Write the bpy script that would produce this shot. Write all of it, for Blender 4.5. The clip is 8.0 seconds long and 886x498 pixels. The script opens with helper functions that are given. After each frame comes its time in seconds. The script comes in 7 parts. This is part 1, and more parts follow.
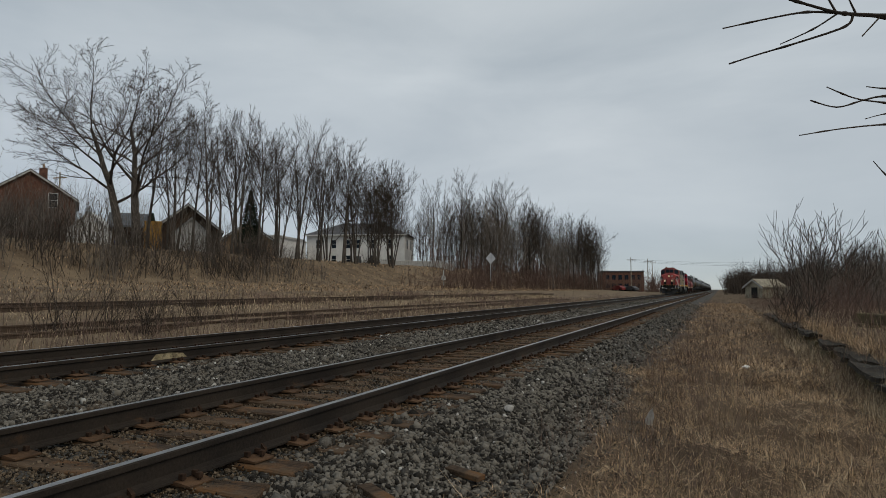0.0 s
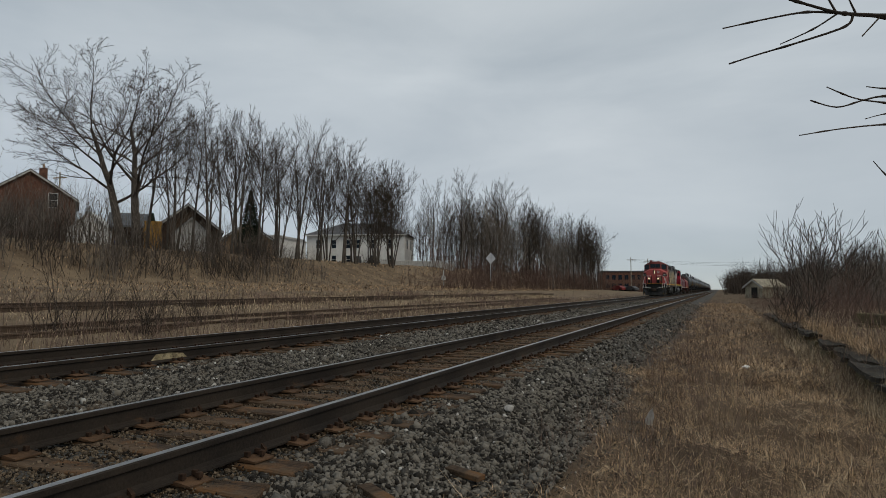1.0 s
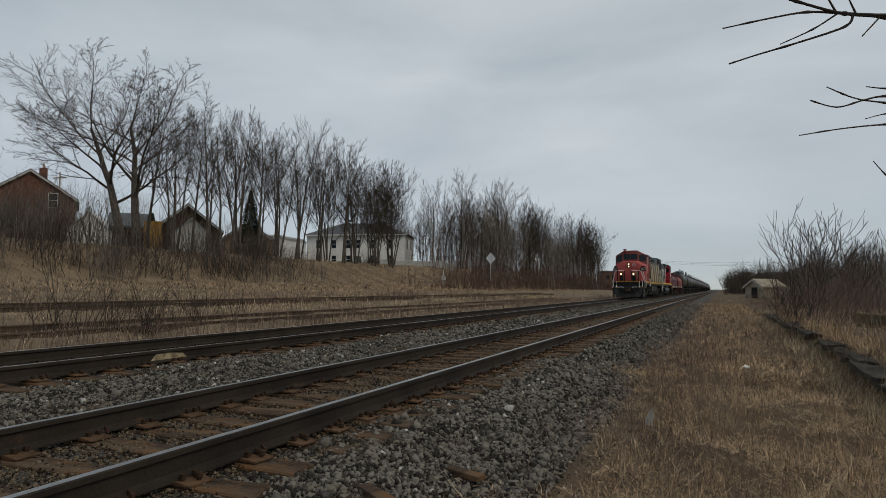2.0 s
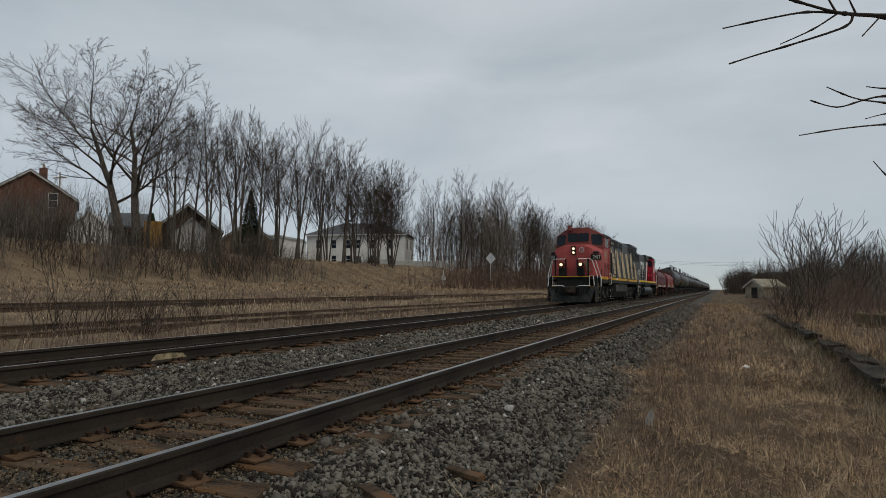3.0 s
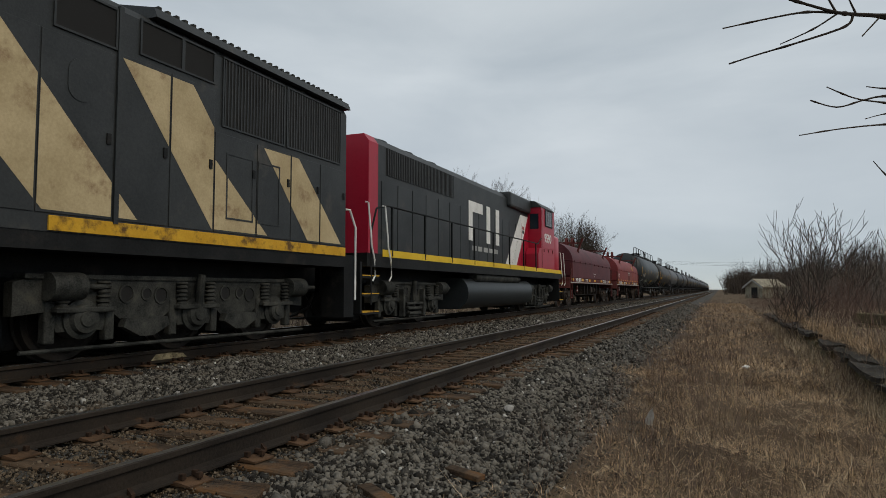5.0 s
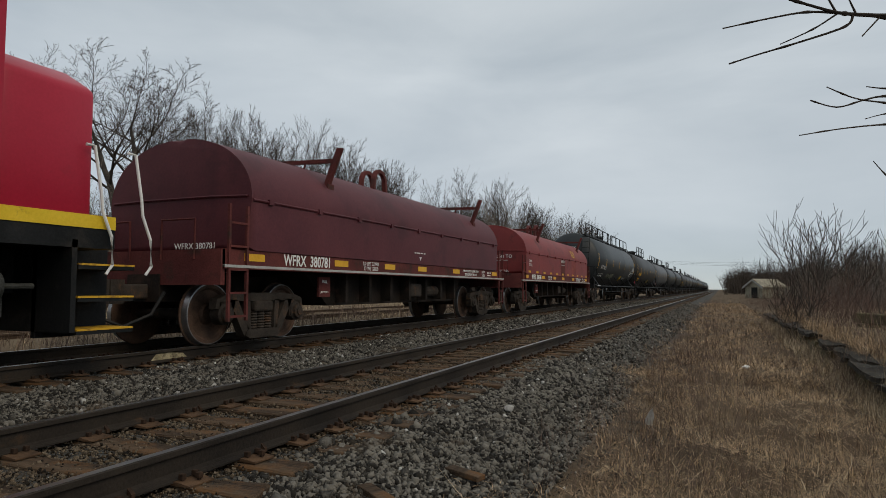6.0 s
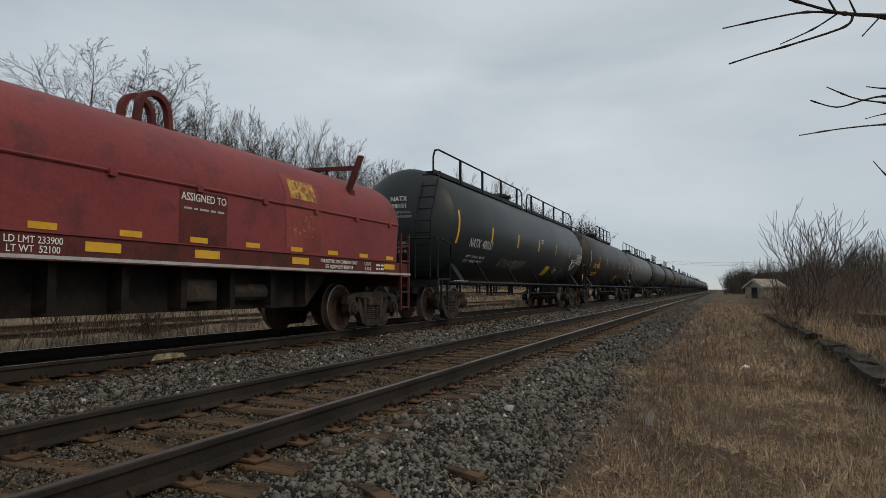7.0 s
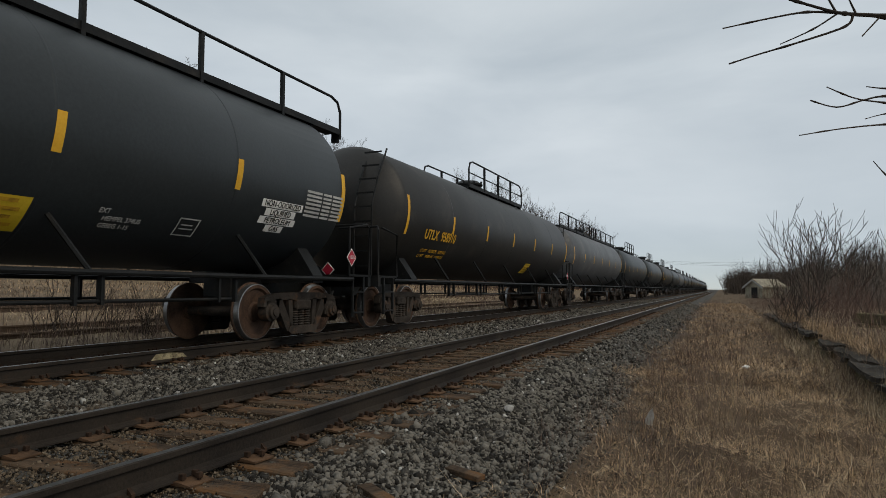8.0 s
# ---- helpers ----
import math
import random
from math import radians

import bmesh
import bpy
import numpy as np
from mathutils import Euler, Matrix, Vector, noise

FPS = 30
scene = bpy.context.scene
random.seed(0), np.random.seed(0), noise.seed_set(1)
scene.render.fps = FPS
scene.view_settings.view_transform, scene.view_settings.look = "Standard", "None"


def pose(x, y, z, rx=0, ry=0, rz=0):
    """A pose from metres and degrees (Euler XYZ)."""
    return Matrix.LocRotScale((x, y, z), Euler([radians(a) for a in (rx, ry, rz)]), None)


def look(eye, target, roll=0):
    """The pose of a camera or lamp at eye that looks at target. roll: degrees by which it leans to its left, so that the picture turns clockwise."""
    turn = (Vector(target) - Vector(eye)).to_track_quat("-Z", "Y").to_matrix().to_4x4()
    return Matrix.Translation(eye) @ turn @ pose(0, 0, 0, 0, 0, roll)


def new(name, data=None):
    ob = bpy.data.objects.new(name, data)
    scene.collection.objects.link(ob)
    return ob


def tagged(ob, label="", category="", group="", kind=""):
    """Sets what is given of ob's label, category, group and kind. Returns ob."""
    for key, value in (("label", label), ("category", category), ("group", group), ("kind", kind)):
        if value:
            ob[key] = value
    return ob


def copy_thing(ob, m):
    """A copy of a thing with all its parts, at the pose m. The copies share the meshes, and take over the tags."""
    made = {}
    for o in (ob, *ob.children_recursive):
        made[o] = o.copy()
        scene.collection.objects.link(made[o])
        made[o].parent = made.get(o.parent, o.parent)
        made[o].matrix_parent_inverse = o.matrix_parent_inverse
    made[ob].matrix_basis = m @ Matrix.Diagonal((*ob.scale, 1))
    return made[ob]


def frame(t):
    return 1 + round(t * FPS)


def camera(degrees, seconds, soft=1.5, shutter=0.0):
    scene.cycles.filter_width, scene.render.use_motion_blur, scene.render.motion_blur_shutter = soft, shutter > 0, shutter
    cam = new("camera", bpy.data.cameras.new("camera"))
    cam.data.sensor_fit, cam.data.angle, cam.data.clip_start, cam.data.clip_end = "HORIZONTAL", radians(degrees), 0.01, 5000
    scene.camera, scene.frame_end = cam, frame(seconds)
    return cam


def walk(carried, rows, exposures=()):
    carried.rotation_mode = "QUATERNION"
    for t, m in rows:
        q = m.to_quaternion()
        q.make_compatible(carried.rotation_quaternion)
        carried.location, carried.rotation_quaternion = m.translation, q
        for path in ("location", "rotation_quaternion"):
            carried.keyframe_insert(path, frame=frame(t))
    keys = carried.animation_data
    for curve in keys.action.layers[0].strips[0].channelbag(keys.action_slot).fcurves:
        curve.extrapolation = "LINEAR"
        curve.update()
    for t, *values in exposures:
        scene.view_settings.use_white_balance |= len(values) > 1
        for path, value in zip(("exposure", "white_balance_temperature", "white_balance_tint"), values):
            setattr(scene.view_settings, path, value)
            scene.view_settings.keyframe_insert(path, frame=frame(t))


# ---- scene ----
cam = camera(68.568, 8.0, soft=0.5, shutter=0.0)
EYE = (0.0, 0.0, 0.94)
VIEW = pose(*EYE, 90 + 3.558, 0, 22.996)
walk(cam, [(0.0, VIEW), (8.0, VIEW)], [(0.0, 0.0), (3.8, 0.0), (4.6, 0.09), (6.8, 0.11), (8.0, 0.18)])

# ---- world and light ----
world = bpy.data.worlds.new("sky")
scene.world = world
world.use_nodes = True
wt = world.node_tree
wt.nodes.clear()


def node(tree, kind, **values):
    n = tree.nodes.new(kind)
    for key, value in values.items():
        n.inputs[key].default_value = value
    return n


SUN_ELEVATION, SUN_ROTATION = radians(41), radians(107)
sky = wt.nodes.new("ShaderNodeTexSky")
sky.sky_type, sky.sun_disc = "NISHITA", False
sky.sun_elevation, sky.sun_rotation = SUN_ELEVATION, SUN_ROTATION
sky.air_density, sky.dust_density = 0.6, 0.0
clear = node(wt, "ShaderNodeBackground", Strength=0.017)
wt.links.new(sky.outputs["Color"], clear.inputs["Color"])
wco = wt.nodes.new("ShaderNodeTexCoord")
wmap = node(wt, "ShaderNodeMapping", Scale=(1.0, 1.0, 3.6))
wt.links.new(wco.outputs["Generated"], wmap.inputs["Vector"])
wn = node(wt, "ShaderNodeTexNoise", Scale=1.7, Detail=6.0, Roughness=0.52, Distortion=0.35)
wt.links.new(wmap.outputs["Vector"], wn.inputs["Vector"])
wr = wt.nodes.new("ShaderNodeValToRGB")
wr.color_ramp.elements[0].position, wr.color_ramp.elements[0].color = 0.30, (0.370, 0.413, 0.438, 1)
wr.color_ramp.elements[1].position, wr.color_ramp.elements[1].color = 0.72, (0.558, 0.595, 0.607, 1)
wt.links.new(wn.outputs["Fac"], wr.inputs["Fac"])
cloud = node(wt, "ShaderNodeBackground", Strength=1.02)
wt.links.new(wr.outputs["Color"], cloud.inputs["Color"])
wz = wt.nodes.new("ShaderNodeSeparateXYZ")
wt.links.new(wco.outputs["Generated"], wz.inputs[0])
deck = node(wt, "ShaderNodeMapRange")
deck.inputs["From Min"].default_value, deck.inputs["From Max"].default_value = 0.0, 0.30
deck.inputs["To Min"].default_value, deck.inputs["To Max"].default_value = 0.76, 1.03
wt.links.new(wz.outputs["Z"], deck.inputs["Value"])
wt.links.new(deck.outputs[0], cloud.inputs["Strength"])
both = wt.nodes.new("ShaderNodeAddShader")
wt.links.new(clear.outputs[0], both.inputs[0])
wt.links.new(cloud.outputs[0], both.inputs[1])
wout = wt.nodes.new("ShaderNodeOutputWorld")
wt.links.new(both.outputs[0], wout.inputs["Surface"])

sun = new("sun", bpy.data.lights.new("sun", "SUN"))
sun.data.energy, sun.data.angle, sun.data.color = 1.05, radians(25), (1.0, 0.86, 0.66)
sun.matrix_world = look((50, -15, 45.5), (0, 0, 0))
scene.view_settings.exposure = 0.0


# ---- materials ----
def mat(name, a, b, size=2.0, rough=0.8, metal=0.0, bump=0.2, fine=0.02, dirt=None, dirt_size=1.2, dirt_amount=0.45, island=0.0, spec=0.14, stretch=None):
    """Two colours over a coarse noise, a fine grain with relief, and a third colour in stains."""
    m = bpy.data.materials.new(name)
    m.use_nodes = True
    t = m.node_tree
    bsdf = t.nodes["Principled BSDF"]
    co = t.nodes.new("ShaderNodeTexCoord")
    n1 = node(t, "ShaderNodeTexNoise", Scale=1 / size, Detail=5.0, Roughness=0.6)
    n2 = node(t, "ShaderNodeTexNoise", Scale=1 / fine, Detail=3.0, Roughness=0.6)
    along = co.outputs["Object"]
    if stretch:
        mp = node(t, "ShaderNodeMapping", Scale=stretch)
        t.links.new(along, mp.inputs["Vector"])
        along = mp.outputs["Vector"]
    for n in (n1, n2):
        t.links.new(along, n.inputs["Vector"])
    add = t.nodes.new("ShaderNodeMath")
    add.operation = "MULTIPLY_ADD"
    add.inputs[1].default_value, add.inputs[2].default_value = 0.55, -0.27
    t.links.new(n2.outputs["Fac"], add.inputs[0])
    total = t.nodes.new("ShaderNodeMath")
    t.links.new(n1.outputs["Fac"], total.inputs[0])
    t.links.new(add.outputs[0], total.inputs[1])
    last = total.outputs[0]
    if island:
        geo = t.nodes.new("ShaderNodeNewGeometry")
        k = t.nodes.new("ShaderNodeMath")
        k.operation = "MULTIPLY_ADD"
        k.inputs[1].default_value = island
        t.links.new(geo.outputs["Random Per Island"], k.inputs[0])
        t.links.new(last, k.inputs[2])
        k2 = t.nodes.new("ShaderNodeMath")
        k2.inputs[1].default_value = -island / 2
        t.links.new(k.outputs[0], k2.inputs[0])
        last = k2.outputs[0]
    ramp = t.nodes.new("ShaderNodeValToRGB")
    ramp.color_ramp.elements[0].position, ramp.color_ramp.elements[0].color = 0.32, (*a, 1)
    ramp.color_ramp.elements[1].position, ramp.color_ramp.elements[1].color = 0.70, (*b, 1)
    t.links.new(last, ramp.inputs["Fac"])
    colour = ramp.outputs["Color"]
    if dirt:
        n3 = node(t, "ShaderNodeTexNoise", Scale=1 / dirt_size, Detail=7.0, Roughness=0.7)
        t.links.new(co.outputs["Object"], n3.inputs["Vector"])
        edge = t.nodes.new("ShaderNodeMapRange")
        edge.inputs["From Min"].default_value, edge.inputs["From Max"].default_value = 0.72 - dirt_amount * 0.5, 0.82 - dirt_amount * 0.4
        t.links.new(n3.outputs["Fac"], edge.inputs["Value"])
        mix = t.nodes.new("ShaderNodeMix")
        mix.data_type = "RGBA"
        mix.inputs[7].default_value = (*dirt, 1)
        t.links.new(edge.outputs[0], mix.inputs[0])
        t.links.new(colour, mix.inputs[6])
        colour = mix.outputs[2]
    t.links.new(colour, bsdf.inputs["Base Color"])
    bsdf.inputs["Roughness"].default_value, bsdf.inputs["Metallic"].default_value = rough, metal
    bsdf.inputs["Specular IOR Level"].default_value = spec
    if bump:
        bp = node(t, "ShaderNodeBump", Strength=bump, Distance=fine)
        t.links.new(n2.outputs["Fac"], bp.inputs["Height"])
        t.links.new(bp.outputs[0], bsdf.inputs["Normal"])
    return m


def plain(name, c, rough=0.6, metal=0.0, glow=0.0):
    m = bpy.data.materials.new(name)
    m.use_nodes = True
    b = m.node_tree.nodes["Principled BSDF"]
    b.inputs["Base Color"].default_value = (*c, 1)
    b.inputs["Roughness"].default_value, b.inputs["Metallic"].default_value = rough, metal
    if glow:
        b.inputs["Emission Color"].default_value, b.inputs["Emission Strength"].default_value = (*c, 1), glow
    return m


def glassy(name, tint=(0.012, 0.018, 0.026)):
    m = plain(name, tint, 0.10)
    m.node_tree.nodes["Principled BSDF"].inputs["Specular IOR Level"].default_value = 0.12
    return m


M = {}
M["rail_side"] = mat("rail_side", (0.016, 0.013, 0.011), (0.038, 0.030, 0.023), 0.8, 0.7, 0.0, 0.2, 0.02, (0.075, 0.042, 0.022), 0.4, 0.22)
M["rail_top"] = mat("rail_top", (0.22, 0.22, 0.22), (0.36, 0.36, 0.36), 0.6, 0.30, 0.9, 0.03, 0.01)
M["rust_rail"] = mat("rust_rail", (0.036, 0.027, 0.020), (0.085, 0.060, 0.042), 0.8, 0.9, 0.0, 0.3, 0.02)
M["tie"] = mat("tie", (0.020, 0.014, 0.010), (0.118, 0.080, 0.051), 0.30, 0.92, 0.0, 0.9, 0.012, (0.130, 0.068, 0.031), 0.30, 0.44, stretch=(0.12, 1, 1), island=0.0)
M["tie_plate"] = mat("tie_plate", (0.046, 0.028, 0.017), (0.125, 0.072, 0.040), 0.12, 0.85, 0.1, 0.4, 0.008)
M["spike"] = mat("spike", (0.02, 0.013, 0.010), (0.055, 0.032, 0.02), 0.05, 0.8, 0.2, 0.2, 0.01)
M["stone"] = mat("stone", (0.019, 0.017, 0.0145), (0.160, 0.147, 0.125), 0.25, 0.85, 0.0, 0.3, 0.008, (0.080, 0.058, 0.038), 1.3, 0.28, island=0.80)
M["brown_stone"] = mat("brown_stone", (0.018, 0.014, 0.010), (0.150, 0.116, 0.080), 0.25, 0.85, 0.0, 0.3, 0.008, (0.12, 0.072, 0.036), 0.7, 0.40, island=0.75)
M["pale_stone"] = mat("pale_stone", (0.26, 0.25, 0.23), (0.46, 0.45, 0.42), 0.1, 0.8, 0.0, 0.3, 0.012, island=0.4)
M["grass"] = mat("dry_grass", (0.070, 0.047, 0.030), (0.57, 0.405, 0.250), 0.9, 0.9, 0.0, 0.0, 0.05, (0.13, 0.082, 0.050), 0.8, 0.42, island=1.0)
M["weed"] = mat("weed_stem", (0.075, 0.052, 0.043), (0.230, 0.165, 0.130), 1.2, 0.9, 0.0, 0.0, 0.05, island=0.6)
M["pale_grass"] = mat("pale_grass", (0.15, 0.112, 0.070), (0.56, 0.445, 0.300), 1.6, 0.9, 0.0, 0.0, 0.05, (0.12, 0.080, 0.048), 2.5, 0.4, island=0.8)
M["bark"] = mat("bark", (0.040, 0.034, 0.029), (0.11, 0.095, 0.08), 0.5, 0.9, 0.0, 0.5, 0.03)
M["twig"] = mat("twig", (0.030, 0.024, 0.020), (0.080, 0.064, 0.052), 0.8, 0.9, 0.0, 0.0, 0.05, island=0.4)
M["red_twig"] = mat("red_twig", (0.07, 0.045, 0.038), (0.15, 0.10, 0.08), 0.8, 0.9, 0.0, 0.0, 0.05, island=0.4)
M["sapling"] = mat("sapling", (0.070, 0.060, 0.051), (0.195, 0.168, 0.142), 0.8, 0.9, 0.0, 0.0, 0.05, island=0.6)
M["conifer"] = mat("conifer", (0.012, 0.02, 0.012), (0.035, 0.05, 0.03), 0.4, 0.8, 0.0, 0.0, 0.03, island=0.4)
M["steel_black"] = mat("steel_black", (0.006, 0.0065, 0.0065), (0.016, 0.0165, 0.017), 0.8, 0.55, 0.0, 0.08, 0.03, (0.026, 0.023, 0.020), 0.5, 0.35)
M["tank_black"] = mat("tank_black", (0.0150, 0.0185, 0.0200), (0.0265, 0.0310, 0.0335), 2.4, 0.45, 0.0, 0.03, 0.05, (0.032, 0.034, 0.035), 1.1, 0.25, spec=0.28)
M["tank_brown"] = mat("tank_brown", (0.012, 0.0115, 0.0105), (0.023, 0.0215, 0.0195), 2.0, 0.5, 0.0, 0.03, 0.05, (0.036, 0.031, 0.026), 1.0, 0.35, spec=0.32)
M["tank_grey"] = mat("tank_grey", (0.05, 0.053, 0.057), (0.09, 0.094, 0.10), 2.0, 0.5, 0.0, 0.03, 0.05, (0.12, 0.12, 0.12), 1.0, 0.35, spec=0.32)
M["truck"] = mat("truck_steel", (0.018, 0.015, 0.013), (0.055, 0.045, 0.037), 0.3, 0.85, 0.0, 0.35, 0.02, (0.10, 0.055, 0.032), 0.25, 0.35)
M["wheel"] = mat("wheel_steel", (0.045, 0.029, 0.021), (0.125, 0.076, 0.053), 0.3, 0.75, 0.2, 0.2, 0.02)
M["tread"] = mat("wheel_tread", (0.20, 0.20, 0.20), (0.34, 0.34, 0.34), 0.3, 0.35, 0.85, 0.05, 0.02)
M["coil_maroon"] = mat("coil_maroon", (0.066, 0.0135, 0.019), (0.102, 0.024, 0.029), 1.6, 0.62, 0.0, 0.05, 0.04, (0.055, 0.013, 0.017), 1.1, 0.4, spec=0.30)
M["coil_red"] = mat("coil_red", (0.155, 0.025, 0.026), (0.228, 0.042, 0.039), 1.6, 0.62, 0.0, 0.06, 0.04, (0.105, 0.025, 0.024), 0.8, 0.42, spec=0.30)
M["coil_frame"] = mat("coil_frame", (0.070, 0.019, 0.018), (0.135, 0.038, 0.033), 0.8, 0.75, 0.0, 0.15, 0.03, (0.050, 0.026, 0.021), 0.5, 0.42)
M["cn_red"] = mat("orange_red", (0.255, 0.038, 0.036), (0.355, 0.064, 0.056), 1.5, 0.55, 0.0, 0.05, 0.03, (0.175, 0.040, 0.035), 0.9, 0.34, spec=0.32)
M["new_red"] = mat("bright_red", (0.31, 0.006, 0.024), (0.385, 0.011, 0.034), 2.0, 0.38, 0.0, 0.02, 0.03, (0.24, 0.012, 0.026), 1.0, 0.25, spec=0.32)
M["loco_black"] = mat("loco_black", (0.015, 0.0175, 0.0185), (0.034, 0.037, 0.038), 1.0, 0.5, 0.0, 0.06, 0.03, (0.055, 0.050, 0.043), 0.7, 0.28, spec=0.32)
M["cream"] = mat("cream_paint", (0.36, 0.28, 0.15), (0.50, 0.40, 0.235), 0.7, 0.6, 0.0, 0.05, 0.03, (0.22, 0.14, 0.07), 0.6, 0.32, spec=0.32)
M["yellow"] = mat("yellow_paint", (0.50, 0.27, 0.02), (0.62, 0.36, 0.035), 0.5, 0.55, 0.0, 0.06, 0.03, (0.12, 0.065, 0.022), 0.3, 0.42)
M["clean_yellow"] = mat("clean_yellow", (0.60, 0.40, 0.02), (0.72, 0.50, 0.04), 0.5, 0.5, 0.0, 0.0, 0.03, (0.3, 0.2, 0.03), 0.4, 0.15)
M["reflector"] = mat("reflector", (0.55, 0.29, 0.02), (0.66, 0.38, 0.04), 0.5, 0.5, 0.0, 0.0, 0.03)
M["white"] = mat("white_paint", (0.62, 0.62, 0.60), (0.78, 0.78, 0.76), 0.4, 0.5, 0.0, 0.03, 0.03, (0.35, 0.33, 0.30), 0.3, 0.2)
M["dull_white"] = mat("dull_white", (0.30, 0.30, 0.29), (0.45, 0.45, 0.43), 0.3, 0.6, 0.0, 0.0, 0.03)
M["glass"] = glassy("dark_glass")
M["lamp"] = plain("headlight", (1.0, 0.78, 0.46), 0.3, 0.0, 1.35)
M["pale_tan"] = mat("pale_tan_grain", (0.20, 0.165, 0.095), (0.42, 0.36, 0.23), 0.12, 0.85, 0.0, 0.3, 0.01, (0.06, 0.045, 0.03), 0.10, 0.45)
M["plough"] = mat("plough_steel", (0.014, 0.015, 0.0155), (0.040, 0.040, 0.040), 0.4, 0.6, 0.0, 0.1, 0.02, (0.065, 0.060, 0.052), 0.25, 0.32)
M["peeling"] = mat("peeling_yellow", (0.44, 0.27, 0.05), (0.56, 0.37, 0.09), 0.3, 0.7, 0.0, 0.2, 0.02, (0.20, 0.07, 0.045), 0.10, 0.62)
M["dark_rust"] = mat("dark_rust", (0.009, 0.0075, 0.0065), (0.027, 0.020, 0.016), 0.6, 0.8, 0.0, 0.2, 0.03, (0.045, 0.028, 0.020), 0.5, 0.32)
M["hole"] = plain("dark_recess", (0.006, 0.006, 0.006), 0.9)
M["brick"] = mat("brick", (0.075, 0.038, 0.028), (0.16, 0.085, 0.06), 0.4, 0.9, 0.0, 0.3, 0.06)
M["house_white"] = mat("white_wall", (0.50, 0.50, 0.49), (0.66, 0.66, 0.64), 1.5, 0.8, 0.0, 0.1, 0.05)
M["roof"] = mat("shingle_roof", (0.05, 0.052, 0.055), (0.11, 0.11, 0.115), 0.7, 0.9, 0.0, 0.3, 0.08)
M["wood"] = mat("weathered_wood", (0.16, 0.11, 0.07), (0.32, 0.23, 0.15), 0.6, 0.9, 0.0, 0.3, 0.03)
M["pale_wood"] = mat("pale_boards", (0.20, 0.18, 0.135), (0.36, 0.33, 0.255), 0.7, 0.9, 0.0, 0.3, 0.03, (0.13, 0.10, 0.07), 0.5, 0.4)
M["dark_wood"] = mat("dark_boards", (0.035, 0.024, 0.017), (0.10, 0.068, 0.046), 0.6, 0.9, 0.0, 0.3, 0.03)
M["moss_wood"] = mat("mossy_timber", (0.05, 0.045, 0.028), (0.14, 0.12, 0.06), 0.4, 0.95, 0.0, 0.6, 0.02)
M["concrete"] = mat("concrete", (0.014, 0.012, 0.010), (0.055, 0.047, 0.037), 0.5, 0.9, 0.0, 0.5, 0.02, (0.04, 0.036, 0.030), 0.4, 0.5)
M["ochre"] = mat("ochre_paint", (0.38, 0.20, 0.04), (0.50, 0.28, 0.07), 0.6, 0.7)
M["blue"] = mat("blue_plastic", (0.02, 0.04, 0.16), (0.03, 0.06, 0.24), 0.6, 0.5)
M["metal_roof"] = mat("metal_roof", (0.10, 0.11, 0.12), (0.20, 0.21, 0.22), 0.8, 0.5, 0.3, 0.1, 0.05)
M["faded_spray"] = mat("faded_spray", (0.07, 0.075, 0.06), (0.15, 0.155, 0.115), 0.6, 0.8, 0.0, 0.0, 0.03)
M["galvanised"] = mat("galvanised", (0.34, 0.35, 0.36), (0.52, 0.53, 0.54), 0.4, 0.5, 0.5, 0.05, 0.02)

# the ground: dry grass, and broken stone under the two tracks
gm = mat("ground_mix", (0.048, 0.033, 0.021), (0.170, 0.120, 0.074), 1.2, 0.95, 0.0, 0.9, 0.03, (0.085, 0.060, 0.038), 0.8, 0.5)
gt = gm.node_tree
gb = gt.nodes["Principled BSDF"]
old = gb.inputs["Base Color"].links[0].from_socket
pos = gt.nodes.new("ShaderNodeNewGeometry")
sep = gt.nodes.new("ShaderNodeSeparateXYZ")
gt.links.new(pos.outputs["Position"], sep.inputs[0])
wob = node(gt, "ShaderNodeTexNoise", Scale=1.3, Detail=5.0)
gt.links.new(pos.outputs["Position"], wob.inputs["Vector"])
shift = gt.nodes.new("ShaderNodeMath")
shift.operation = "MULTIPLY_ADD"
shift.inputs[1].default_value = 1.1
gt.links.new(wob.outputs["Fac"], shift.inputs[0])
gt.links.new(sep.outputs["X"], shift.inputs[2])
lo = gt.nodes.new("ShaderNodeMapRange")
lo.inputs["From Min"].default_value, lo.inputs["From Max"].default_value = -10.1, -9.8
hi = gt.nodes.new("ShaderNodeMapRange")
hi.inputs["From Min"].default_value, hi.inputs["From Max"].default_value = -0.45, -0.85
for n in (lo, hi):
    gt.links.new(shift.outputs[0], n.inputs["Value"])
zone = gt.nodes.new("ShaderNodeMath")
zone.operation = "MULTIPLY"
gt.links.new(lo.outputs[0], zone.inputs[0])
gt.links.new(hi.outputs[0], zone.inputs[1])
vor = node(gt, "ShaderNodeTexVoronoi", Scale=44.0)
gt.links.new(pos.outputs["Position"], vor.inputs["Vector"])
vr = gt.nodes.new("ShaderNodeValToRGB")
vr.color_ramp.elements[0].color, vr.color_ramp.elements[1].color = (0.018, 0.017, 0.016, 1), (0.105, 0.10, 0.09, 1)
gt.links.new(vor.outputs["Color"], vr.inputs["Fac"])
gmix = gt.nodes.new("ShaderNodeMix")
gmix.data_type = "RGBA"
gt.links.new(zone.outputs[0], gmix.inputs[0])
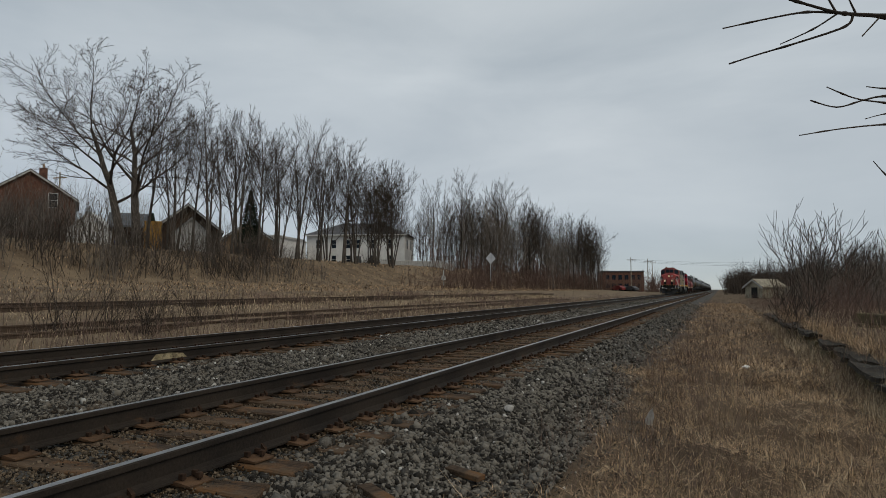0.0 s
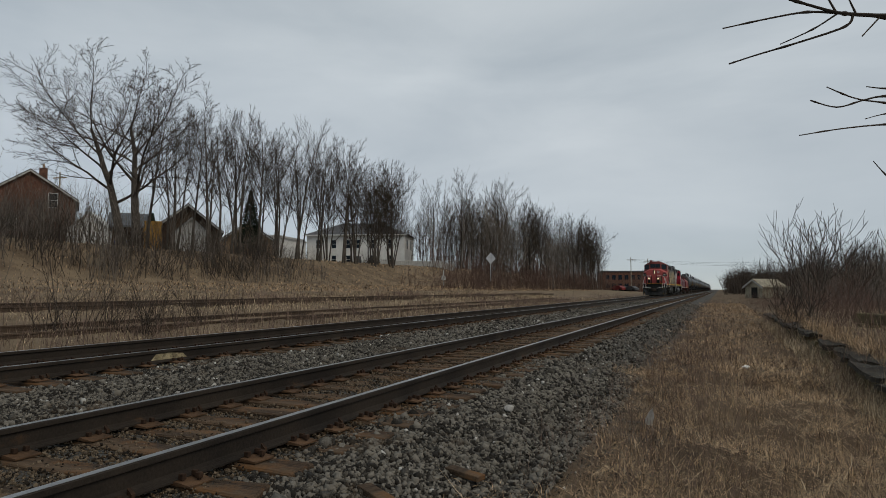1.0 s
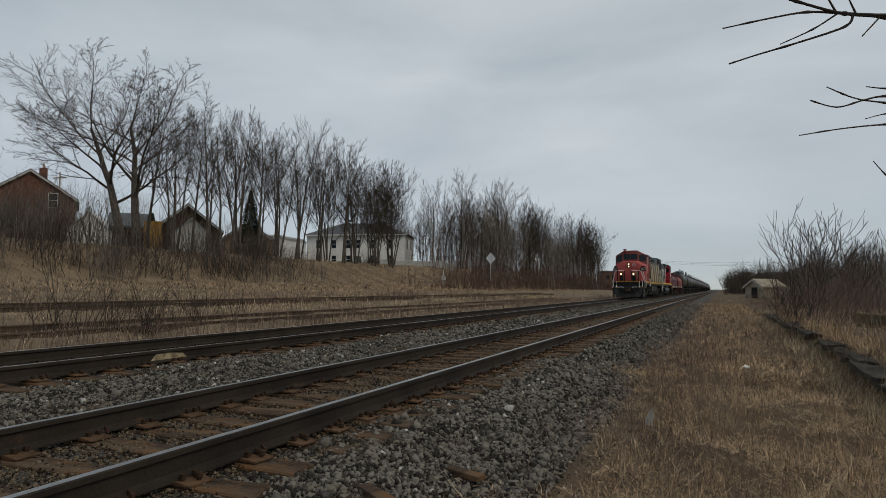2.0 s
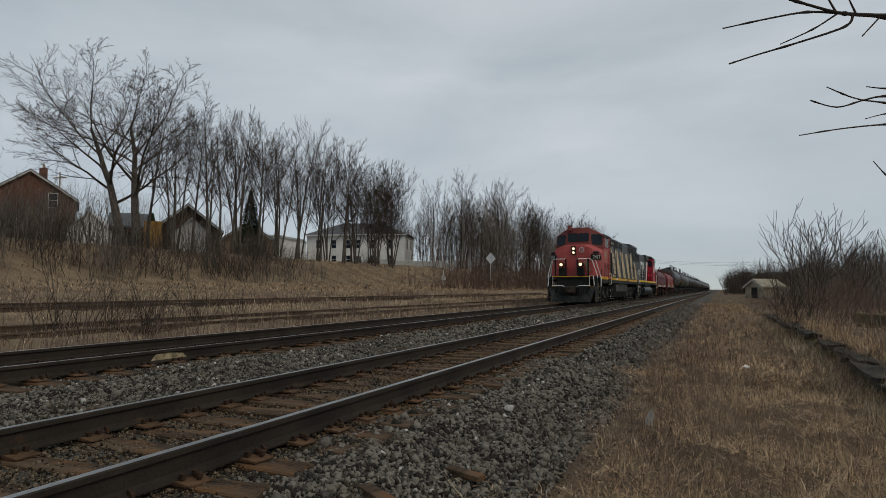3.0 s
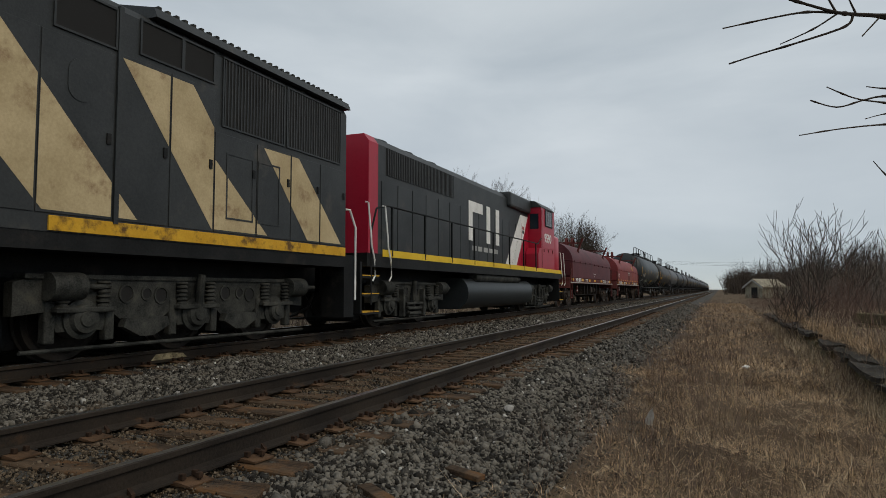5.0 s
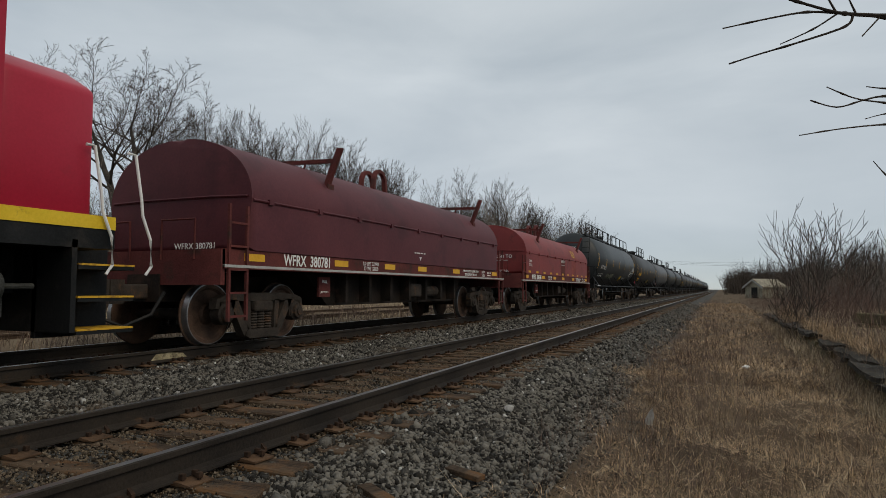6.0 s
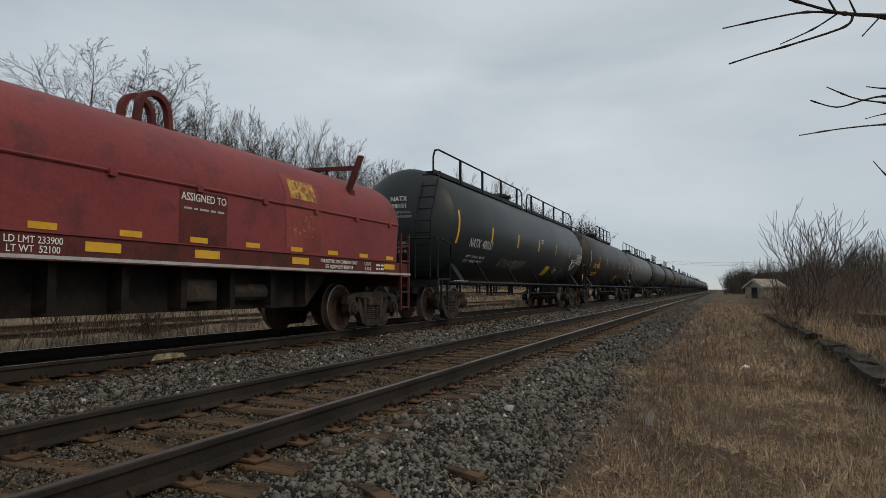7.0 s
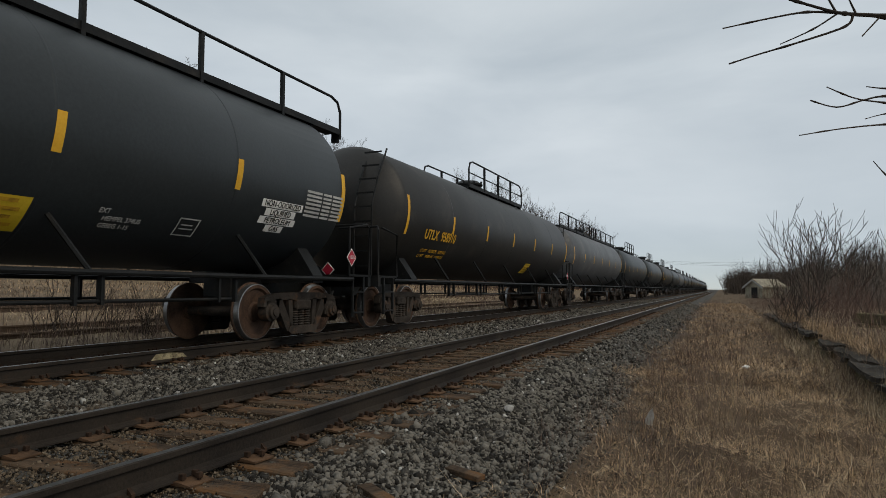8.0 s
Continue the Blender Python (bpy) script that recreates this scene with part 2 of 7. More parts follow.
# paler matted straw beyond the far track
straw_n = node(gt, "ShaderNodeTexNoise", Scale=0.45, Detail=7.0, Roughness=0.68)
gt.links.new(pos.outputs["Position"], straw_n.inputs["Vector"])
straw_r = gt.nodes.new("ShaderNodeValToRGB")
straw_r.color_ramp.elements[0].position, straw_r.color_ramp.elements[0].color = 0.30, (0.085, 0.061, 0.040, 1)
straw_r.color_ramp.elements[1].position, straw_r.color_ramp.elements[1].color = 0.68, (0.225, 0.170, 0.112, 1)
gt.links.new(straw_n.outputs["Fac"], straw_r.inputs["Fac"])
beyond = gt.nodes.new("ShaderNodeMapRange")
beyond.inputs["From Min"].default_value, beyond.inputs["From Max"].default_value = -9.9, -10.6
gt.links.new(shift.outputs[0], beyond.inputs["Value"])
field = gt.nodes.new("ShaderNodeMix")
field.data_type = "RGBA"
gt.links.new(beyond.outputs[0], field.inputs[0])
gt.links.new(old, field.inputs[6])
gt.links.new(straw_r.outputs["Color"], field.inputs[7])
gt.links.new(field.outputs[2], gmix.inputs[6])
gt.links.new(vr.outputs["Color"], gmix.inputs[7])
gt.links.new(gmix.outputs[2], gb.inputs["Base Color"])
M["ground"] = gm


# ---- mesh helpers ----
def mesh_object(name, me, material, parent=None, label=""):
    ob = new(name, me)
    if material is not None:
        me.materials.append(material)
    ob.parent = parent
    if label:
        ob["label"] = label
    return ob


SIZE = [1.0]


def part(name, bm, material, parent=None, label="", smooth=False):
    """One bmesh as one mesh object under its thing."""
    if SIZE[0] != 1.0:
        bmesh.ops.scale(bm, vec=(SIZE[0],) * 3, verts=bm.verts)
    bmesh.ops.recalc_face_normals(bm, faces=bm.faces)
    me = bpy.data.meshes.new(name)
    bm.to_mesh(me)
    bm.free()
    if smooth:
        me.shade_smooth()
        me.set_sharp_from_angle(angle=radians(38))
    return mesh_object(name, me, material, parent, label)


def thing(name, label, category, group="", kind=""):
    return tagged(new(name), label, category, group, kind)


def box(bm, x0, x1, y0, y1, z0, z1, bevel=0.0):
    r = bmesh.ops.create_cube(bm, size=1.0, matrix=Matrix.Translation(((x0 + x1) / 2, (y0 + y1) / 2, (z0 + z1) / 2)) @ Matrix.Diagonal((abs(x1 - x0), abs(y1 - y0), abs(z1 - z0), 1)))
    if bevel:
        edges = list({e for v in r["verts"] for e in v.link_edges})
        bmesh.ops.bevel(bm, geom=edges, offset=bevel, segments=2, affect="EDGES", profile=0.5)
    return bm


def cyl(bm, a, b, r, seg=12, r2=None):
    a, b = Vector(a), Vector(b)
    d = b - a
    q = d.to_track_quat("Z", "Y").to_matrix().to_4x4()
    bmesh.ops.create_cone(bm, cap_ends=True, segments=seg, radius1=r, radius2=r if r2 is None else r2, depth=d.length, matrix=Matrix.Translation((a + b) / 2) @ q)
    return bm


def tube(bm, pts, r, seg=6):
    pts = [Vector(p) for p in pts]
    rings = []
    for i, p in enumerate(pts):
        d = (pts[min(i + 1, len(pts) - 1)] - pts[max(i - 1, 0)]).normalized()
        q = d.to_track_quat("Z", "Y")
        rings.append([bm.verts.new(p + q @ Vector((r * math.cos(2 * math.pi * k / seg), r * math.sin(2 * math.pi * k / seg), 0))) for k in range(seg)])
    for i in range(len(rings) - 1):
        for k in range(seg):
            bm.faces.new((rings[i][k], rings[i][(k + 1) % seg], rings[i + 1][(k + 1) % seg], rings[i + 1][k]))
    bm.faces.new(rings[0][::-1]), bm.faces.new(rings[-1])
    return bm


def prism(bm, profile, axis, a, b):
    """A closed profile of pairs, drawn out along an axis from a to b. x: pairs are (y, z); y: (x, z); z: (x, y)."""
    def place(p, s):
        return {"x": (s, p[0], p[1]), "y": (p[0], s, p[1]), "z": (p[0], p[1], s)}[axis]
    lo_ring = [bm.verts.new(place(p, a)) for p in profile]
    hi_ring = [bm.verts.new(place(p, b)) for p in profile]
    n = len(profile)
    for i in range(n):
        bm.faces.new((lo_ring[i], lo_ring[(i + 1) % n], hi_ring[(i + 1) % n], hi_ring[i]))
    bm.faces.new(lo_ring[::-1]), bm.faces.new(hi_ring)
    return bm


def lathe(bm, profile, seg=32, axis="x", centre=(0, 0, 0), caps=True):
    """A profile of (along, radius) turned about an axis through centre."""
    rings = []
    for s, r in profile:
        ring = []
        for k in range(seg):
            c, d = r * math.cos(2 * math.pi * k / seg), r * math.sin(2 * math.pi * k / seg)
            p = {"x": (s, c, d), "y": (c, s, d), "z": (c, d, s)}[axis]
            ring.append(bm.verts.new(Vector(centre) + Vector(p)))
        rings.append(ring)
    for i in range(len(rings) - 1):
        for k in range(seg):
            bm.faces.new((rings[i][k], rings[i][(k + 1) % seg], rings[i + 1][(k + 1) % seg], rings[i + 1][k]))
    if caps:
        bm.faces.new(rings[0]), bm.faces.new(rings[-1][::-1])
    return bm


def quads(name, verts, faces, material, parent=None, label=""):
    me = bpy.data.meshes.new(name)
    me.from_pydata([tuple(v) for v in verts], [], faces)
    me.update()
    return mesh_object(name, me, material, parent, label)


def raw_mesh(name, verts, faces):
    """A mesh from numpy arrays: verts (n, 3), faces (m, 3 or 4)."""
    me = bpy.data.meshes.new(name)
    k = faces.shape[1]
    me.vertices.add(len(verts))
    me.vertices.foreach_set("co", verts.astype(np.float32).ravel())
    me.loops.add(faces.size)
    me.loops.foreach_set("vertex_index", faces.astype(np.int32).ravel())
    me.polygons.add(len(faces))
    me.polygons.foreach_set("loop_start", np.arange(0, faces.size, k, dtype=np.int32))
    me.update(calc_edges=True)
    me.validate()
    return me


def writing(name, words, size, material, parent, m, narrow=1.0, thick=0.0):
    """Raised lettering; m places the middle of the line."""
    cu = bpy.data.curves.new(name, "FONT")
    cu.body, cu.size, cu.align_x, cu.align_y, cu.extrude, cu.resolution_u = words, size, "CENTER", "CENTER", 0.002, 3
    cu.offset = thick
    tmp = bpy.data.objects.new(name, cu)
    scene.collection.objects.link(tmp)
    me = bpy.data.meshes.new_from_object(tmp.evaluated_get(bpy.context.evaluated_depsgraph_get()))
    bpy.data.objects.remove(tmp)
    s = SIZE[0]
    me.transform(Matrix.Scale(s, 4) @ m @ Matrix.Diagonal((narrow, 1, 1, 1)))
    me.materials.clear()
    return mesh_object(name, me, material, parent)


def side(x, y, z, lean=0.0):
    """A pose for lettering on a side that looks along +x."""
    return Matrix.Translation((x, y, z)) @ Matrix(((0, 0, 1, 0), (1, 0, 0, 0), (0, 1, 0, 0), (0, 0, 0, 1))) @ Matrix.Rotation(lean, 4, "X")


def front(x, y, z):
    """A pose for lettering on an end that looks along -y."""
    return Matrix.Translation((x, y, z)) @ Matrix(((1, 0, 0, 0), (0, 0, -1, 0), (0, 1, 0, 0), (0, 0, 0, 1)))


# ---- ground ----
TRACK = -3.74
MAIN, MAIN_Z = -8.10, 0.08


def smooth_step(a, b, v):
    k = min(1.0, max(0.0, (v - a) / (b - a)))
    return k * k * (3 - 2 * k)


def ground_z(x, y):
    bank = 1 - smooth_step(150, 260, y)
    if x > -1.5:
        z = -0.50
        if x > 2.0:
            z += 0.40 * smooth_step(2.02, 2.16, x) * (1 - smooth_step(34, 42, y))
        if x > 6:
            z += 0.25 * smooth_step(6, 25, x)
    elif x > -2.45:
        z = -0.50 + 0.255 * smooth_step(-1.3, -2.45, x)
    elif x > -5.2:
        z = -0.245 + 0.025 * smooth_step(-2.5, -3.0, x)
    elif x > -6.75:
        z = -0.22 + 0.07 * smooth_step(-5.2, -6.6, x)
    elif x > -9.6:
        z = -0.15
    elif x > -10.6:
        z = -0.145 - 0.10 * smooth_step(-9.6, -10.6, x)
    else:
        z = -0.245 + 0.062 * (-10.6 - max(x, -38)) * (0.35 + 0.65 * bank)
        foot = -37 + 5 * smooth_step(60, 130, y)
        z += 3.1 * bank * smooth_step(foot, foot - 9, x)
    rough = 0.03 if -10 < x < -1.8 else 0.10
    far = smooth_step(200, 600, math.hypot(x, y))
    return z + (1 - far) * rough * (noise.noise((x * 0.6, y * 0.6, 0.3)) + 0.5 * noise.noise((x * 2.1, y * 2.1, 1.3)))


def make_ground():
    xs = sorted({*np.round(np.arange(-12, 5.01, 0.17), 3), *np.round(np.arange(-60, -12, 1.0), 3), *np.arange(6, 60, 2.0), *(-3000, -1500, -700, -350, -200, -130, -90, -70), *(80, 120, 200, 400, 900, 3000)})
    ys = sorted({*np.round(np.arange(0, 22, 0.25), 3), *np.arange(22, 160, 2.0), *np.arange(160, 300, 10.0), *(-900, -300, -120, -60, -30, -20, -14, -10, -7, -5, -3, -1.5), *(320, 380, 500, 800, 1500, 4500)})
    verts = [(x, y, ground_z(x, y)) for y in ys for x in xs]
    n = len(xs)
    faces = [(j * n + i, j * n + i + 1, (j + 1) * n + i + 1, (j + 1) * n + i) for j in range(len(ys) - 1) for i in range(n - 1)]
    ob = quads("ground", verts, faces, M["ground"])
    ob.data.shade_smooth()
    return tagged(ob, "dry trampled grass and crushed stone ground beside railway tracks", "ground", kind="structure")


make_ground()

# ---- rails and sleepers ----
HEAD = [(-0.036, -0.006), (-0.030, 0.0), (0.030, 0.0), (0.036, -0.006), (0.036, -0.036), (0.010, -0.046), (0.008, -0.135), (0.035, -0.150), (0.072, -0.160), (0.072, -0.172), (-0.072, -0.172), (-0.072, -0.160), (-0.035, -0.150), (-0.008, -0.135), (-0.010, -0.046), (-0.036, -0.036)]


def rail(x, z, y0, y1, name="rail", label="", worn=True, parent=None):
    bm = bmesh.new()
    prism(bm, [(x + a, z + b) for a, b in HEAD], "y", y0, y1)
    ob = part(name, bm, M["rail_side"] if worn else M["rust_rail"], parent, label)
    if worn:
        band = bmesh.new()
        box(band, x - 0.026, x + 0.026, y0, y1, z - 0.002, z + 0.0015)
        part("running_band", band, M["rail_top"], ob, "polished steel running band")
    return ob


near_track = thing("railway_track", "near main track with worn steel rails on rusty plates", "railway track", "railway tracks", "structure")
far_track = thing("railway_track", "second main track carrying the passing freight train", "railway track", "railway tracks", "structure")
for tr, cx, cz in ((near_track, TRACK, 0.0), (far_track, MAIN, MAIN_Z)):
    for s in (-0.754, 0.754):
        rail(cx + s, cz + (0.02 if s < 0 and cx == MAIN else 0), -40, 1800, parent=tr)


# ---- train ----
K = 1.09


def clip_u(poly, lo, hi):
    """The part of a polygon of (u, z) between two values of u."""
    for keep, sign in ((lo, 1), (hi, -1)):
        out = []
        for i, p in enumerate(poly):
            q = poly[(i + 1) % len(poly)]
            a, b = sign * (p[0] - keep), sign * (q[0] - keep)
            if a >= 0:
                out.append(p)
            if (a >= 0) != (b >= 0):
                k = a / (a - b)
                out.append((p[0] + k * (q[0] - p[0]), p[1] + k * (q[1] - p[1])))
        poly = out
        if len(poly) < 3:
            return []
    return poly


def wheelset(truck, y, r=0.44, m="wheel"):
    for s in (-1, 1):
        bm = bmesh.new()
        lathe(bm, [(s * a, b) for a, b in ((0.60, 0.06), (0.60, 0.12), (0.635, 0.14), (0.628, r - 0.09), (0.618, r), (0.625, r + 0.024), (0.645, r + 0.024), (0.655, r), (0.745, r - 0.008), (0.752, r - 0.015), (0.752, r - 0.07), (0.715, r - 0.10), (0.705, 0.16), (0.745, 0.13), (0.745, 0.05))], 40, "x", (0, y, r))
        part("wheel", bm, M[m], truck, smooth=True)
        bm = bmesh.new()
        lathe(bm, [(s * 0.657, r + 0.002), (s * 0.75, r - 0.006), (s * 0.7535, r - 0.012), (s * 0.7535, r - 0.022)], 40, "x", (0, y, r), False)
        part("wheel_tread", bm, M["tread" if m == "wheel" else m], truck, "polished steel tread" if m == "wheel" else "", smooth=True)
    part("axle", cyl(bmesh.new(), (-0.62, y, r), (0.62, y, r), 0.075, 14), M["truck"], truck, smooth=True)


def freight_truck(car, y, m="truck"):
    """Two axles, cast side frames with their openings, springs and bearings."""
    h = 0.825
    bm = bmesh.new()
    for s in (-1, 1):
        a, b = s * 0.90, s * 1.03
        prism(bm, [(y - 1.02, 0.52), (y - 0.98, 0.66), (y - 0.80, 0.71), (y - 0.45, 0.74), (y + 0.45, 0.74), (y + 0.80, 0.71), (y + 0.98, 0.66), (y + 1.02, 0.52), (y + 0.92, 0.52), (y + 0.90, 0.60), (y + 0.66, 0.62), (y - 0.66, 0.62), (y - 0.90, 0.60), (y - 0.92, 0.52)], "x", a, b)
        for k in (-1, 1):
            prism(bm, [(y + k * 0.74, 0.64), (y + k * 0.56, 0.64), (y + k * 0.30, 0.20), (y + k * 0.30, 0.10), (y + k * 0.42, 0.12)], "x", a, b)
            prism(bm, [(y + k * 0.40, 0.64), (y + k * 0.29, 0.64), (y + k * 0.26, 0.18), (y + k * 0.34, 0.18)], "x", a, b)
            prism(bm, [(y + k * 0.70, 0.62), (y + k * 0.62, 0.62), (y + k * 0.67, 0.36), (y + k * 0.72, 0.36)], "x", a, b)
            box(bm, a, b, y + k * h - 0.13, y + k * h + 0.13, 0.49, 0.63, 0.02)
        prism(bm, [(y - 0.36, 0.20), (y + 0.36, 0.20), (y + 0.40, 0.12), (y + 0.32, 0.07), (y - 0.32, 0.07), (y - 0.40, 0.12)], "x", a - s * 0.04, b + s * 0.02)
    box(bm, -1.06, 1.06, y - 0.21, y + 0.21, 0.46, 0.62, 0.03)
    box(bm, -0.25, 0.25, y - 0.25, y + 0.25, 0.55, 0.80, 0.03)
    truck = part("truck", bm, M[m], car, "rusty cast steel wheel truck")
    for k in (-1, 1):
        wheelset(truck, y + k * h)
        for s in (-1, 1):
            bm = bmesh.new()
            lathe(bm, [(s * 0.88, 0.15), (s * 1.04, 0.15), (s * 1.06, 0.12), (s * 1.10, 0.11), (s * 1.11, 0.07), (s * 1.13, 0.065), (s * 1.135, 0.02)], 14, "x", (0, y + k * h, 0.44))
            part("bearing", bm, M[m], truck, smooth=True)
    for s in (-1, 1):
        for j in (-0.17, 0.0, 0.17):
            bm = bmesh.new()
            lathe(bm, [(0.20 + 0.02 * i, 0.075 if i % 2 else 0.058) for i in range(14)], 10, "z", (s * 0.97, y + j, 0))
            part("spring", bm, M[m], truck, smooth=True)
    return truck


def coupler(car, y, way, m="truck"):
    bm = bmesh.new()
    box(bm, -0.09, 0.09, min(y, y + way * 0.55), max(y, y + way * 0.55), 0.66, 0.86, 0.02)
    prism(bm, [(-0.20, y + way * 0.50), (0.17, y + way * 0.50), (0.20, y + way * 0.74), (0.04, y + way * 0.80), (0.02, y + way * 0.68), (-0.12, y + way * 0.68), (-0.20, y + way * 0.78)], "z", 0.60, 0.92)
    part("coupler", bm, M[m], car, "rusty steel knuckle coupler")
    bm = bmesh.new()
    tube(bm, [(0.35, y, 0.75), (0.38, y + way * 0.25, 0.45), (0.22, y + way * 0.55, 0.30), (0.10, y + way * 0.75, 0.40)], 0.025)
    part("air_hose", bm, M["steel_black"], car)


def ladder(car, x, y0, y1, z0, z1, step=0.34, m="steel_black", r=0.016, rung=None, name="ladder"):
    bm = bmesh.new()
    box(bm, x - 0.02, x + 0.02, y0 - 0.02, y0 + 0.02, z0, z1)
    box(bm, x - 0.02, x + 0.02, y1 - 0.02, y1 + 0.02, z0, z1)
    n = max(2, round((z1 - z0) / step))
    for i in range(n):
        box(bm, x - 0.02, x + 0.025, y0, y1, z0 + (i + 0.15) * (z1 - z0) / n, z0 + (i + 0.15) * (z1 - z0) / n + 0.03)
    return part(name, bm, M[m], car)


def rail_bar(car, pts, r=0.022, m="steel_black", name="handrail", label=""):
    return part(name, tube(bmesh.new(), pts, r, 8), M[m], car, label, smooth=True)


def bars(car, x, y, z, w, h, rows, m="dull_white", place=None, name="stencil"):
    """Lines of small unreadable lettering as plain bars."""
    bm = bmesh.new()
    rng = random.Random(int(y * 100 + z * 10))
    for i in range(rows):
        zz = z + h / 2 - (i + 0.25) * h / rows
        yy = y - w / 2
        while yy < y + w / 2 - 0.05:
            ln = rng.uniform(0.05, 0.16)
            box(bm, x, x + 0.003, yy, min(yy + ln, y + w / 2), zz - h / rows * 0.5, zz)
            yy += ln + 0.035
    return part(name, bm, M[m], car, "small white stencilled markings")


def shell_patch(r, zc, y0, y1, a0, a1, lift=0.004, n=6, slant=0.0):
    """A curved plate on the side of a round tank, between two heights given as angles."""
    bm = bmesh.new()
    rows = []
    for i in range(n + 1):
        a = radians(a0 + (a1 - a0) * i / n)
        row = []
        for rr in (r + lift, r - 0.02):
            for y in (y0, y1):
                row.append(bm.verts.new((rr * math.cos(a), y + slant * i / n, zc + rr * math.sin(a))))
        rows.append(row)
    for p, q in zip(rows, rows[1:]):
        bm.faces.new((p[0], p[1], q[1], q[0]))
    return bm


def shell_text(car, words, size, m, r, zc, y, a, narrow=1.0, thick=0.0):
    a = radians(a)
    return writing("lettering", words, size, m, car, side((r + 0.012) * math.cos(a), y, zc + (r + 0.012) * math.sin(a), -a), narrow, thick)


def tank_car(label, long, r, zc, m, full_walk, mark=None, number=None, ink="dull_white"):
    car = thing("tank_car", label, "tank car", "tank cars of the train")
    bm = bmesh.new()
    prof = [(-0.62, 0.02), (-0.60, 0.30), (-0.53, 0.62), (-0.40, 0.95), (-0.22, 1.22), (-0.10, 1.36), (0.0, 1.43), (long * 0.33, 1.43), (long * 0.66, 1.43), (long, 1.43)]
    prof += [(long - a, b) for a, b in prof[5::-1]]
    lathe(bm, [(a, b * r / 1.43) for a, b in prof], 56, "y", (0, 0, zc))
    part("tank_shell", bm, M[m], car, smooth=True)
    for i in range(1, 6):
        bm = lathe(bmesh.new(), [(long * i / 6 - 0.02, r), (long * i / 6 - 0.015, r + 0.0015), (long * i / 6 + 0.015, r + 0.0015), (long * i / 6 + 0.02, r)], 56, "y", (0, 0, zc), False)
        part("weld_seam", bm, M[m], car, smooth=True)
    top, low = zc + r, zc - r
    # dome and top walkway
    bm = bmesh.new()
    mid = long * 0.48
    lathe(bm, [(top - 0.15, 0.40), (top + 0.20, 0.40), (top + 0.21, 0.46), (top + 0.26, 0.46), (top + 0.30, 0.38), (top + 0.36, 0.30), (top + 0.37, 0.05)], 20, "z", (0, mid, 0))
    dome = part("manway_dome", bm, M["steel_black"], car, smooth=True)
    for i in range(8):
        a = i * math.pi / 4
        part("dome_bolt", cyl(bmesh.new(), (0.43 * math.cos(a), mid + 0.43 * math.sin(a), top + 0.20), (0.43 * math.cos(a), mid + 0.43 * math.sin(a), top + 0.33), 0.03, 6), M["steel_black"], dome)
    spans = [(0.0, 8.17), (8.80, long + 1.02)] if full_walk else [(mid - 1.9, mid + 3.6)]
    for y0, y1 in spans:
        bm = bmesh.new()
        for s in (-1, 1) if not full_walk else (1,):
            drop = 0.03 if full_walk else 0.0
            box(bm, s * 0.40, s * 0.72, y0, y1, top - 0.09 - drop, top - 0.06 - drop)
            box(bm, s * 0.715, s * 0.745, y0, y1, top - 0.13 - drop, top - 0.02 - drop)
        n = int((y1 - y0) / 0.9)
        for i in range(n + 1):
            y = y0 + (y1 - y0) * i / n
            for s in (-1, 1) if not full_walk else (1,):
                box(bm, s * 0.55, s * 0.70, y - 0.03, y + 0.03, top - 0.30, top - 0.08 - drop)
        part("walkway", bm, M["steel_black"], car)
        for s in (1,) if full_walk else (-1, 1):
            x = s * 0.73
            high, foot = (top + 0.52, top - 0.24) if full_walk else (top + 0.66, top - 0.1)
            rail_bar(car, [(x, y0, foot), (x, y0, high - 0.24), (x, y0 + 0.10, high - 0.06), (x, y0 + 0.32, high), (x, y1 - 0.32, high), (x, y1 - 0.10, high - 0.06), (x, y1, high - 0.24), (x, y1, foot)], 0.026)
            if not full_walk:
                rail_bar(car, [(x, y0, top + 0.30), (x, y1, top + 0.30)], 0.018)
            k = max(2, round((y1 - y0) / 1.4))
            posts = [y0 + (y1 - y0) * i / k for i in range(1, k)] if not full_walk else [1.90 + 1.87 * i for i in range(4)] if y0 < 1 else [9.50 + 1.87 * i for i in range(4)]
            for y in posts:
                part("rail_post", box(bmesh.new(), x - 0.03, x + 0.03, y - 0.03, y + 0.03, foot, high), M["steel_black"], car)
    # underframe
    for e, w in ((-1.15, 1), (long + 1.15, -1)):
        bm = bmesh.new()
        box(bm, -0.28, 0.28, min(e, e + w * 2.6), max(e, e + w * 2.6), 0.66, 1.0, 0.02)
        box(bm, -1.36, 1.36, min(e, e + w * 0.10), max(e, e + w * 0.10), 0.84, 1.06, 0.01)
        box(bm, -1.36, 1.36, min(e, e + w * 0.78), max(e, e + w * 0.78), 1.02, 1.06)
        c = e + w * 1.70
        prism(bm, [(-1.32, 0.90), (1.32, 0.90), (1.32, 1.02), (0.95, 1.55), (-0.95, 1.55), (-1.32, 1.02)], "y", c - 0.14, c + 0.14)
        part("stub_sill", bm, M["steel_black"], car)
    for s in (-1, 1):
        rail_bar(car, [(s * 1.36, -0.5, 0.97), (s * 1.36, long + 0.5, 0.97)], 0.035, name="side_rail")
        rail_bar(car, [(s * 1.30, 2.6, 0.66), (s * 1.30, long - 2.6, 0.66)], 0.022, name="brake_rod")
        for i in range(6):
            y = 2.7 + (long - 5.4) * i / 5
            for d in (-0.16, 0.16):
                part("hanger", box(bmesh.new(), s * 1.28, s * 1.34, y + d - 0.02, y + d + 0.02, 0.62, 0.97), M["steel_black"], car)
